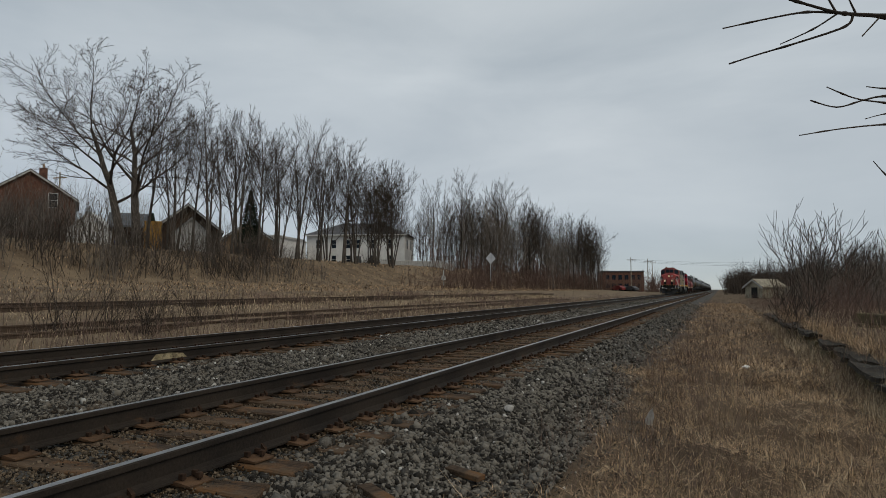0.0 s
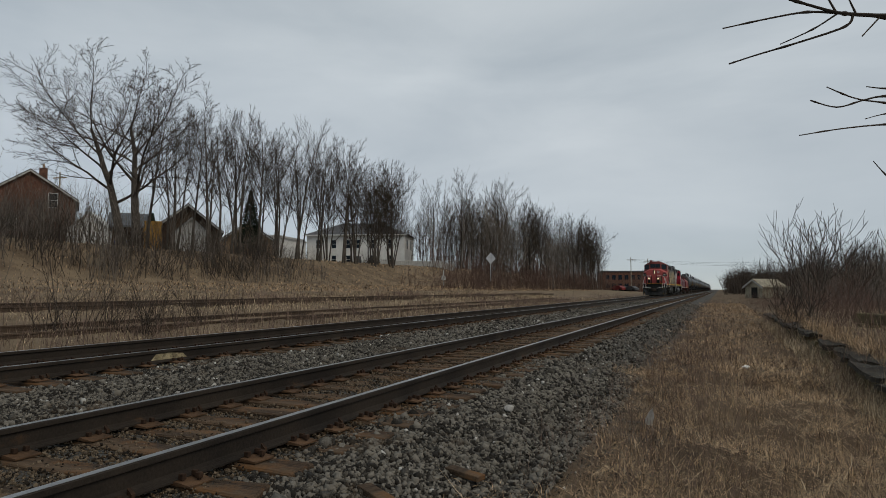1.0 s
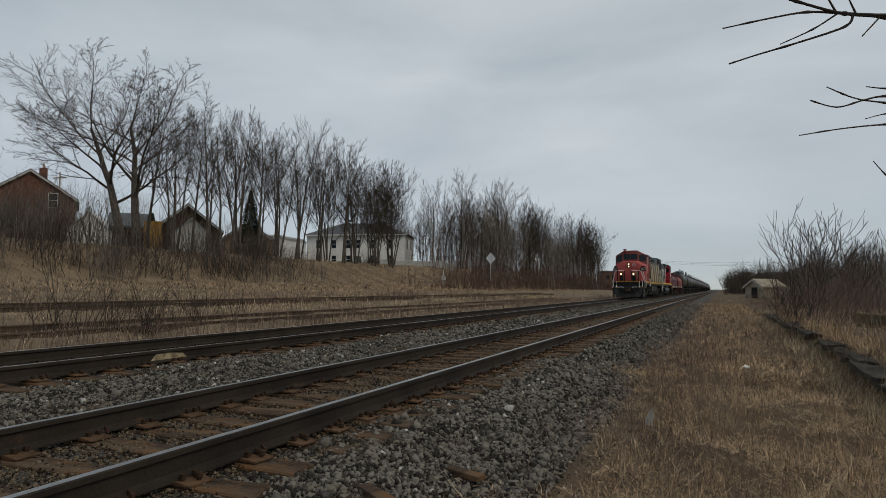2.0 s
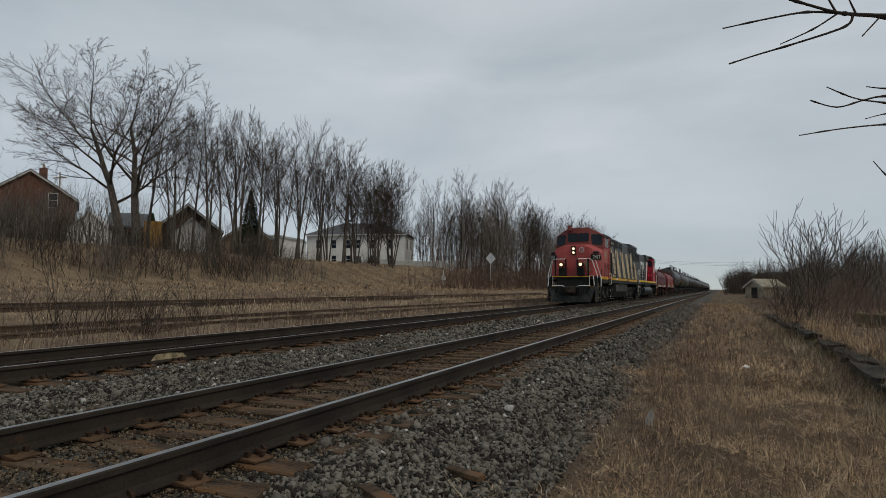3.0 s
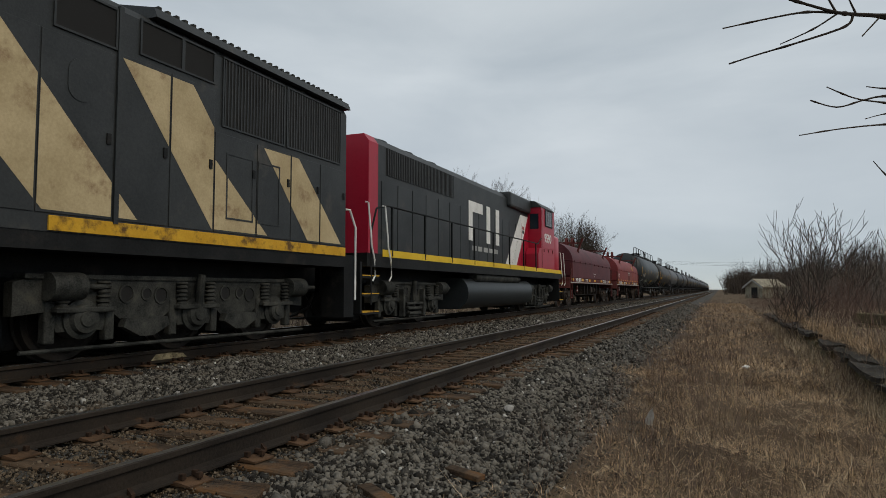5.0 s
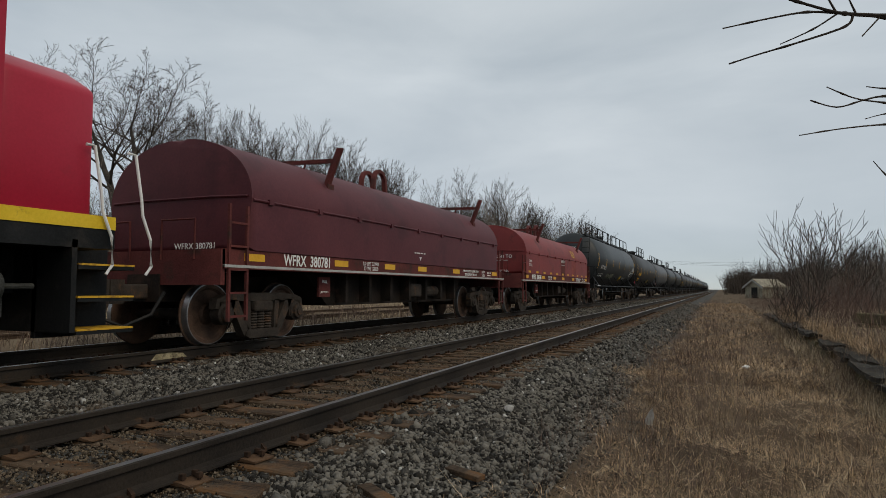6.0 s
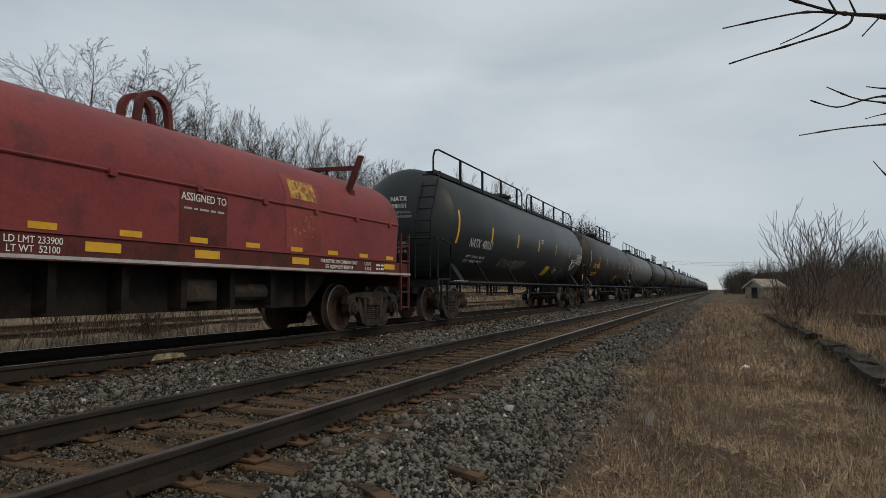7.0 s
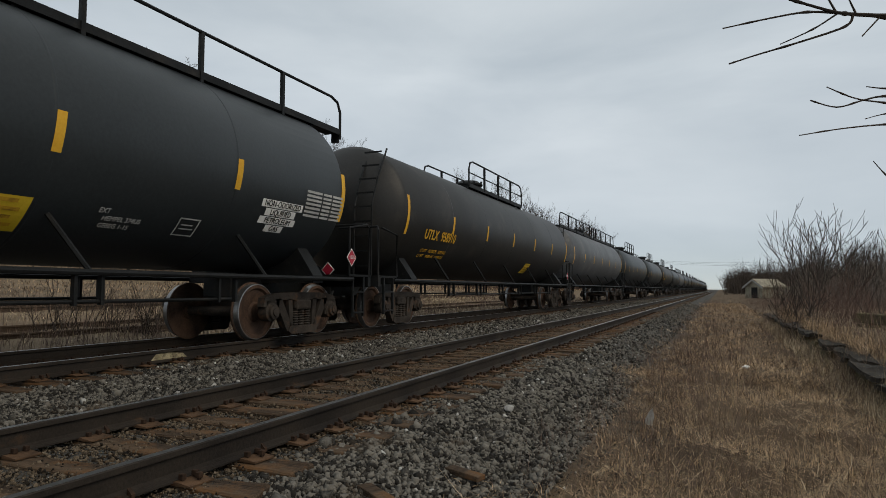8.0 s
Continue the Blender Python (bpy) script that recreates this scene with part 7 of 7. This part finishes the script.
# ---- overhanging branches close to the eye ----
def bough(label, paths, r):
    t = thing("branch", label, "branch", "overhanging bare branches")
    for pts, k in paths:
        pts = [Vector(p) for p in pts]
        fine = []
        for i in range(len(pts) - 1):
            a, b = pts[max(i - 1, 0)], pts[min(i + 2, len(pts) - 1)]
            for j in range(5):
                s = j / 5
                p, q = pts[i], pts[i + 1]
                m0, m1 = (q - a) / 2, (b - p) / 2
                fine.append((2 * s ** 3 - 3 * s * s + 1) * p + (s ** 3 - 2 * s * s + s) * m0 + (-2 * s ** 3 + 3 * s * s) * q + (s ** 3 - s * s) * m1)
        fine.append(pts[-1])
        bm = bmesh.new()
        rings = []
        for i, p in enumerate(fine):
            d = (fine[min(i + 1, len(fine) - 1)] - fine[max(i - 1, 0)]).normalized()
            qn = d.to_track_quat("Z", "Y")
            rad = r * k * (1 - 0.55 * i / len(fine)) * (1.5 if i % 7 == 5 else 1.0)
            rings.append([bm.verts.new(p + qn @ Vector((rad * math.cos(w * math.pi / 3), rad * math.sin(w * math.pi / 3), 0))) for w in range(6)])
        for ra, rb in zip(rings, rings[1:]):
            for w in range(6):
                bm.faces.new((ra[w], ra[(w + 1) % 6], rb[(w + 1) % 6], rb[w]))
        bm.faces.new(rings[0][::-1]), bm.faces.new(rings[-1])
        bud = fine[-1]
        bmesh.ops.create_icosphere(bm, subdivisions=1, radius=r * k * 0.75, matrix=Matrix.Translation(bud))
        part("twig", bm, M["twig"], t, smooth=True)
    return t


bough("dark bare twig with swollen buds overhead", [(((0.95, 3.16, 1.98), (0.64, 3.03, 2.03), (0.52, 2.98, 2.04), (0.44, 2.94, 2.05), (0.29, 2.88, 2.10)), 1.5), (((0.47, 2.955, 2.043), (0.35, 2.91, 2.05), (0.21, 2.84, 2.02), (0.04, 2.77, 1.98)), 0.8), (((0.52, 2.98, 2.04), (0.49, 2.965, 1.99), (0.33, 2.90, 1.93), (0.17, 2.84, 1.88), (0.06, 2.79, 1.84)), 0.85), (((0.46, 2.95, 2.04), (0.37, 2.92, 1.98), (0.25, 2.87, 1.92)), 0.65), (((0.62, 3.02, 2.03), (0.55, 2.99, 1.95)), 0.6), (((0.46, 2.95, 2.04), (0.42, 2.93, 2.12)), 0.8), (((0.53, 2.98, 2.04), (0.50, 2.97, 2.12)), 0.7)], 0.0065)
bough("dark bare twig with swollen buds beside the view", [(((0.95, 3.6, 1.83), (0.73, 3.51, 1.83), (0.63, 3.47, 1.81), (0.52, 3.43, 1.78), (0.41, 3.38, 1.81)), 0.9), (((0.95, 3.62, 1.77), (0.73, 3.52, 1.80), (0.60, 3.46, 1.82), (0.48, 3.40, 1.87)), 0.8), (((0.95, 3.62, 1.71), (0.73, 3.52, 1.70), (0.54, 3.44, 1.68), (0.36, 3.37, 1.65)), 0.8), (((0.90, 3.62, 1.78), (0.73, 3.52, 1.75), (0.64, 3.48, 1.725)), 0.6), (((0.86, 3.58, 1.30), (0.72, 3.54, 1.47), (0.67, 3.51, 1.53)), 0.6), (((0.95, 3.6, 1.86), (0.73, 3.51, 1.865), (0.65, 3.48, 1.875)), 0.7)], 0.0062)


# ---- houses on the bank ----
def window_on(parent, x, y, z, w, h, frame_m="house_white"):
    """A window in a wall that looks along -y, in the house's space."""
    wn2 = part("window", ring_front(bmesh.new(), x, y, z, w, h, 0.08), M[frame_m], parent)
    part("pane", box(bmesh.new(), x - w / 2, x + w / 2, y - 0.02, y + 0.02, z, z + h), M["glass"], wn2)
    part("sash", box(bmesh.new(), x - w / 2, x + w / 2, y - 0.045, y - 0.02, z + h * 0.48, z + h * 0.52), M[frame_m], wn2)
    return wn2


def ring_front(bm, x, y, z, w, h, t):
    box(bm, x - w / 2 - t, x + w / 2 + t, y - 0.05, y + 0.02, z - t, z)
    box(bm, x - w / 2 - t, x + w / 2 + t, y - 0.05, y + 0.02, z + h, z + h + t)
    box(bm, x - w / 2 - t, x - w / 2, y - 0.05, y + 0.02, z, z + h)
    box(bm, x + w / 2, x + w / 2 + t, y - 0.05, y + 0.02, z, z + h)
    return bm


def gable_house(name, label, w, d, eave, ridge, wall, roof, x, y, z, turn, over=0.4, category="house"):
    """The gable looks along -y."""
    t = thing(name, label, category)
    bm = bmesh.new()
    prism(bm, [(-w / 2, 0), (w / 2, 0), (w / 2, eave), (0, ridge), (-w / 2, eave)], "y", 0, d)
    part("house_body", bm, M[wall], t)
    k = (ridge - eave) / (w / 2)
    for s in (-1, 1):
        bm = bmesh.new()
        prism(bm, [(0, ridge + 0.04), (s * (w / 2 + over), eave - k * over + 0.04), (s * (w / 2 + over), eave - k * over + 0.22), (0, ridge + 0.24)], "y", -over, d + over)
        part("roof_slope", bm, M[roof], t)
        bm = bmesh.new()
        prism(bm, [(0, ridge - 0.10), (s * (w / 2 + over), eave - k * over - 0.12), (s * (w / 2 + over), eave - k * over + 0.10), (0, ridge + 0.12)], "y", -over - 0.06, -over)
        part("barge_board", bm, M["dull_white"], t)
    t.matrix_basis = pose(x, y, z, 0, 0, turn)
    return t


brick = gable_house("brick_house", "red brick house with white-trimmed gable on the bank", 9.5, 11, 7.6, 10.8, "brick", "roof", -76, 52, 4.4, 52)
window_on(brick, 2.4, -0.02, 6.5, 0.9, 1.7)
window_on(brick, -1.8, -0.02, 3.6, 1.0, 1.7)
part("round_vent", cyl(bmesh.new(), (0, -0.08, 9.0), (0, 0.05, 9.0), 0.5, 20), M["brick"], brick, "round brick gable vent")
ch = part("chimney", box(bmesh.new(), 0.6, 1.5, 4.5, 5.4, 9.5, 12.0, 0.03), M["brick"], brick)
part("chimney_pot", cyl(bmesh.new(), (1.05, 4.95, 12.0), (1.05, 4.95, 12.6), 0.14, 10), M["wood"], ch)
gable_house("garage", "small white garage with pale roof behind saplings", 5.0, 7, 3.4, 5.8, "house_white", "dull_white", -71.5, 56.5, 4.6, 40, 0.2, "garage")
lean_to = gable_house("shed", "low shed with ribbed grey metal roof", 5.0, 3.4, 2.9, 4.3, "dark_wood", "metal_roof", -59.3, 49.6, 4.6, -40, 0.3, "shed")
for i in range(9):
    y = -0.25 + i * 0.47
    for s in (-1, 1):
        part("roof_rib", prism(bmesh.new(), [(0, 4.54), (s * 2.75, 3.00), (s * 2.75, 3.05), (0, 4.59)], "y", y, y + 0.06), M["metal_roof"], lean_to)
ob = thing("ochre_hoarding", "upright ochre painted board panel in a yard", "panel")
part("board", box(bmesh.new(), -0.9, 0.9, -0.06, 0.06, 0, 3.6, 0.02), M["ochre"], ob)
part("post", box(bmesh.new(), -0.06, 0.06, 0.06, 0.2, 0, 3.6), M["wood"], ob)
ob.matrix_basis = pose(-54.5, 50.6, 4.5, 0, 0, 45)
ob = thing("waste_bin", "blue plastic waste bin in a yard", "bin")
part("body", prism(bmesh.new(), [(-0.5, 0), (0.5, 0), (0.62, 1.3), (-0.62, 1.3)], "y", -0.45, 0.45), M["blue"], ob)
part("lid", box(bmesh.new(), -0.68, 0.68, -0.5, 0.5, 1.3, 1.4, 0.03), M["blue"], ob)
ob.matrix_basis = pose(-56.0, 48.0, 4.6, 0, 0, 45)
dark_house = gable_house("house", "brown timber house with dark gable roof", 7.0, 9, 3.6, 6.4, "dark_wood", "roof", -58.5, 59.5, 4.6, 44, 0.6)
gable_house("tent_shelter", "white gabled canopy with dark roof edge", 3.6, 4.5, 2.6, 4.3, "house_white", "roof", -54.5, 56.0, 4.6, 44, 0.25, "canopy")
gable_house("house", "small dark-roofed wooden house behind a fence", 6.0, 6, 3.0, 5.0, "wood", "roof", -57, 68.5, 4.6, 35, 0.5)
gable_house("outbuilding", "pale low outbuilding behind bare trees", 9, 6, 4.6, 5.4, "house_white", "dull_white", -69, 90, 4.6, 30, 0.2, "building")
fence = thing("fence", "weathered vertical board fence along a yard", "fence")
board_me = None
for i in range(46):
    bm = box(bmesh.new(), -0.09, 0.09, -0.012, 0.012, 0, 1.75)
    b = part("board", bm, M["wood"], fence) if board_me is None else mesh_object("board", board_me, None, fence)
    board_me = b.data
    b.matrix_basis = pose(-50.3 + 0.004 * i, 55.6 + i * 0.20, 4.45, 0, random.uniform(-1, 1), 90)
for z in (4.9, 5.8):
    part("fence_rail", box(bmesh.new(), -50.36, -50.30, 55.5, 64.8, z, z + 0.1), M["wood"], fence)


def big_house():
    t = thing("white_house", "two-storey white house with dark hipped roof", "house")
    w, d, e = 18.0, 9.5, 6.0
    part("house_body", box(bmesh.new(), -w / 2, w / 2, 0, d, -0.5, e), M["house_white"], t)
    bm = bmesh.new()
    o = 0.55
    low = [bm.verts.new(p) for p in ((-w / 2 - o, -o, e), (w / 2 + o, -o, e), (w / 2 + o, d + o, e), (-w / 2 - o, d + o, e))]
    a, b = bm.verts.new((-w / 2 + 5.2, d / 2, e + 2.5)), bm.verts.new((w / 2 - 5.2, d / 2, e + 2.5))
    for f in ((low[0], low[1], b, a), (low[1], low[2], b), (low[2], low[3], a, b), (low[3], low[0], a), low[::-1]):
        bm.faces.new(f)
    part("hip_roof", bm, M["roof"], t)
    part("gutter", box(bmesh.new(), -w / 2 - o, w / 2 + o, -o - 0.1, -o, e - 0.16, e + 0.02), M["house_white"], t)
    for x in (-6.8, -3.9, -1.2, 0.6, 3.2, 6.4):
        window_on(t, x, -0.02, 3.6, 0.8, 1.45)
        if x not in (0.6,):
            window_on(t, x, -0.02, 0.8, 0.8, 1.45)
    part("door", box(bmesh.new(), 0.1, 1.1, -0.06, 0.03, 0, 2.1, 0.02), M["roof"], t)
    for y in (2.4, 6.4):
        wn3 = part("window", box(bmesh.new(), w / 2 - 0.02, w / 2 + 0.04, y - 0.55, y + 0.55, 3.4, 5.3), M["house_white"], t)
        part("pane", box(bmesh.new(), w / 2, w / 2 + 0.05, y - 0.45, y + 0.45, 3.5, 5.2), M["glass"], wn3)
    t.matrix_basis = pose(-60.0, 101.0, 4.75, 0, 0, 16)
    return t


big_house()
bush_ob = stems("hedge", 220, -56, -52, 96, 99, 1.2, 0.02, 7, M["twig"], "dark low hedge before the white house", 39, 1.0, None, 0.3, 0.3, "hedge")

# ---- signs and small things on the left ----
ob = thing("road_sign", "diamond road sign seen from behind on a post", "sign")
part("post", cyl(bmesh.new(), (0, 0, -1), (0, 0, 3.0), 0.05, 8), M["galvanised"], ob)
part("plate", prism(bmesh.new(), [(0, 1.6), (0.75, 2.5), (0, 3.4), (-0.75, 2.5)], "y", -0.04, -0.02), M["galvanised"], ob)
ob.matrix_basis = pose(-32.3, 94.9, 3.2, 0, 0, 20)
wall = thing("retaining_wall", "low pale concrete wall at the top of the bank", "wall")
for i in range(7):
    x, y = -50.6 + 1.6 * i, 94.9 + 0.74 * i
    block = part("wall_block", box(bmesh.new(), -0.87, 0.87, -0.15, 0.15, -0.5, 0.75, 0.03), M["dull_white"], wall)
    block.matrix_basis = pose(x, y, ground_z(x, y) + 0.35, 0, 0, 24.8)
ob = thing("marker_post", "short white marker post with plate in grass", "post")
part("post", box(bmesh.new(), -0.06, 0.06, -0.06, 0.06, -0.6, 1.3, 0.01), M["dull_white"], ob)
part("plate", box(bmesh.new(), -0.25, 0.25, -0.09, -0.06, 0.1, 0.6, 0.01), M["dull_white"], ob)
ob.matrix_basis = pose(-31.2, 73.7, 2.0, 0, 0, 25)

# ---- old sidings in the grass ----
for x, z, y0, y1 in ((-13.2, 0.05, 2, 62), (-14.7, 0.13, 2, 62), (-19.0, 0.43, 2, 80), (-20.5, 0.51, 2, 80)):
    ob = rail(x, z, y0, y1, "siding_rail", "", False)
    tagged(ob, "rusty disused siding rail sunk in dry grass", "rail", "rusty siding rails", "structure")

# ---- old platform edge and shed on the right ----
edge = thing("platform_edge", "crumbling dark edge of an old platform", "platform edge", kind="structure")
for i in range(17):
    if i in (6, 11):
        continue
    bm = box(bmesh.new(), 0, 0.42, 0, 1.5, 0, 0.075)
    bmesh.ops.subdivide_edges(bm, edges=list(bm.edges), cuts=5, use_grid_fill=True)
    for v in bm.verts:
        v.co += noise.noise_vector(v.co * 3.1 + Vector((i * 7.3, 0, 0))) * 0.07 + noise.noise_vector(v.co * 11 + Vector((i * 3.3, 0, 0))) * 0.025
    ob = part("edge_slab", bm, M["concrete"], edge)
    ob.matrix_basis = pose(1.84 + random.uniform(-0.10, 0.08), 6.2 + i * 1.6, -0.20 + random.uniform(-0.06, 0.03), random.uniform(-3, 3), random.uniform(-4, 9), random.uniform(-5, 5))
for i in range(12):
    bm = box(bmesh.new(), -0.11, 0.11, -0.8, 0.8, 0, 0.22)
    bmesh.ops.subdivide_edges(bm, edges=list(bm.edges), cuts=3, use_grid_fill=True)
    for v in bm.verts:
        v.co += noise.noise_vector(v.co * 4 + Vector((i * 5.1, 2, 0))) * 0.06
    ob = part("edge_timber", bm, M["moss_wood"], edge, "rotten dark edge timber")
    ob.matrix_basis = pose(2.06 + random.uniform(-0.05, 0.05), 7.0 + i * 2.1, -0.47, 0, random.uniform(-8, 8), random.uniform(-3, 3))
beam = thing("timber_beam", "mossy old timber beam lying on the platform", "timber")
part("beam", box(bmesh.new(), -0.15, 0.15, 0, 5.2, 0, 0.28, 0.03), M["moss_wood"], beam)
part("block", box(bmesh.new(), -0.25, 0.25, 0.5, 0.9, -0.25, 0.0, 0.03), M["moss_wood"], beam)
part("block", box(bmesh.new(), -0.25, 0.25, 4.3, 4.7, -0.25, 0.0, 0.03), M["moss_wood"], beam)
beam.matrix_basis = pose(4.75, 17.4, -0.02, 0, 0, 11)
bm = bmesh.new()
cab2 = gable_house("wooden_shed", "small weathered pale board shed by the line", 3.2, 5.0, 1.8, 2.85, "pale_wood", "pale_wood", 5.0, 114, -0.45, -42, 0.3, "shed")
part("doorway", box(bmesh.new(), -0.4, 0.7, -0.04, 0.02, 0, 1.7), M["hole"], cab2)
for i in range(16):
    part("board", box(bmesh.new(), 1.60, 1.63 + 0.02 * (i % 2), 0.05 + i * 0.305, 0.33 + i * 0.305, 0, 1.78), M["pale_wood"], cab2)
board_fence = thing("board_fence", "pale leaning board fence beside the shed", "fence")
for i in range(22):
    ob = part("board", box(bmesh.new(), -0.14, 0.14, -0.02, 0.02, 0, 1.9), M["pale_wood"], board_fence)
    ob.matrix_basis = pose(8.0 + i * 0.36, 117 - i * 0.2, -0.4, 0, random.uniform(-4, 4), -25)

# ---- far buildings, poles and wires ----
fac = thing("brick_building", "distant flat-roofed red brick industrial building", "building")
part("house_body", box(bmesh.new(), -7, 7, 0, 14, -1, 6.6), M["brick"], fac)
part("parapet", box(bmesh.new(), -7.2, 7.2, -0.2, 14.2, 6.6, 7.1), M["roof"], fac)
for i in range(6):
    for z in (1.0, 4.0):
        part("window", box(bmesh.new(), -6.2 + i * 2.2, -4.9 + i * 2.2, -0.08, 0.02, z, z + 1.6), M["glass"], fac)
fac.matrix_basis = pose(-31, 236, 0.4, 0, 0, 18)
low_b = gable_house("roadside_building", "distant low white-roofed roadside building", 12, 6, 2.6, 3.6, "dull_white", "metal_roof", -37.5, 205, 0.6, 70, 0.3, "building")
for i, (x, y, h) in enumerate(((-23.7, 197, 10.0), (-21.2, 220, 10.5), (-20.0, 222, 10.0), (-88.6, 65, 13.5))):
    ob = thing("utility_pole", "tall wooden utility pole with crossarm", "utility pole", "utility poles")
    part("pole", cyl(bmesh.new(), (0, 0, -1), (0, 0, h), 0.15, 8, 0.10), M["pale_wood"], ob)
    part("crossarm", box(bmesh.new(), -1.2, 1.2, -0.06, 0.06, h - 0.9, h - 0.75), M["wood"], ob)
    for sx in (-1.0, -0.5, 0.5, 1.0):
        part("insulator", cyl(bmesh.new(), (sx, 0, h - 0.75), (sx, 0, h - 0.55), 0.05, 6), M["galvanised"], ob)
    ob.matrix_basis = pose(x, y, 0.4 if i < 3 else 4.6, 0, 0, 10)
wires = thing("overhead_wires", "thin overhead wires crossing the line", "wires")
for k in range(3):
    a, b = Vector((-23.7, 197, 9.8 - 0.35 * k)), Vector((30, 215, 9.3 - 0.5 * k))
    pts = [a.lerp(b, i / 12) - Vector((0, 0, 0.9 * (1 - (2 * i / 12 - 1) ** 2))) for i in range(13)]
    part("wire", tube(bmesh.new(), pts, 0.018, 4), M["steel_black"], wires)
for i, (x, y, c) in enumerate(((-26, 186, "coil_red"), (-24.5, 190, "dull_white"), (-22.5, 186, "tank_grey"))):
    ob = thing("parked_car", "distant parked car beside the crossing", "car", "distant parked cars")
    part("body", prism(bmesh.new(), [(-2.1, 0.3), (2.1, 0.3), (2.1, 0.85), (1.3, 0.95), (0.8, 1.45), (-1.0, 1.45), (-1.7, 0.95), (-2.1, 0.9)], "x", -0.85, 0.85), M[c], ob)
    for sy in (-1.3, 1.3):
        part("wheel", cyl(bmesh.new(), (-0.88, sy, 0.32), (0.88, sy, 0.32), 0.32, 12), M["steel_black"], ob)
    ob.matrix_basis = pose(x, y, ground_z(x, y), 0, 0, 60)

# ---- small litter near the camera ----
ob = thing("bark_splinter", "pale splinter standing in the grass", "splinter")
part("splinter", prism(bmesh.new(), [(-0.02, 0), (0.045, -0.01), (0.05, 0.09), (0.02, 0.175), (-0.005, 0.14), (-0.035, 0.05)], "y", -0.006, 0.006), M["pale_stone"], ob)
ob.matrix_basis = pose(-0.71, 7.05, -0.44, 12, 8, 20)
ob = thing("paper_scrap", "crumpled white paper scrap in grass", "litter")
bm = bmesh.new()
bmesh.ops.create_icosphere(bm, subdivisions=2, radius=0.055)
for v in bm.verts:
    v.co += noise.noise_vector(v.co * 30) * 0.03
    v.co.z *= 0.5
part("paper", bm, M["white"], ob)
ob.matrix_basis = pose(0.39, 12.5, -0.40)
ob = thing("large_stone", "large pale rounded stone on the ballast", "stone")
bm = bmesh.new()
bmesh.ops.create_icosphere(bm, subdivisions=2, radius=0.055)
for v in bm.verts:
    v.co += noise.noise_vector(v.co * 14) * 0.02
    v.co.z *= 0.75
part("stone", bm, M["pale_stone"], ob, smooth=True)
ob.matrix_basis = pose(-2.02, 6.5, ground_z(-2.02, 6.5) + 0.05)
for x, y, turn in ((-1.72, 4.45, 75), (-1.95, 3.55, 60)):
    ob = thing("timber_scrap", "weathered broken timber scrap on ballast", "timber scrap")
    part("scrap", box(bmesh.new(), -0.05, 0.05, -0.15, 0.15, -0.02, 0.02, 0.008), M["tie"], ob)
    ob.matrix_basis = pose(x, y, ground_z(x, y) + 0.05, 4, 0, turn)


# ---- what moves ----
def motions():
    for ob, u in TRAIN:
        walk(ob, [(t, pose(MAIN, (p + u) * K, MAIN_Z)) for t, p in FRONT])


motions()
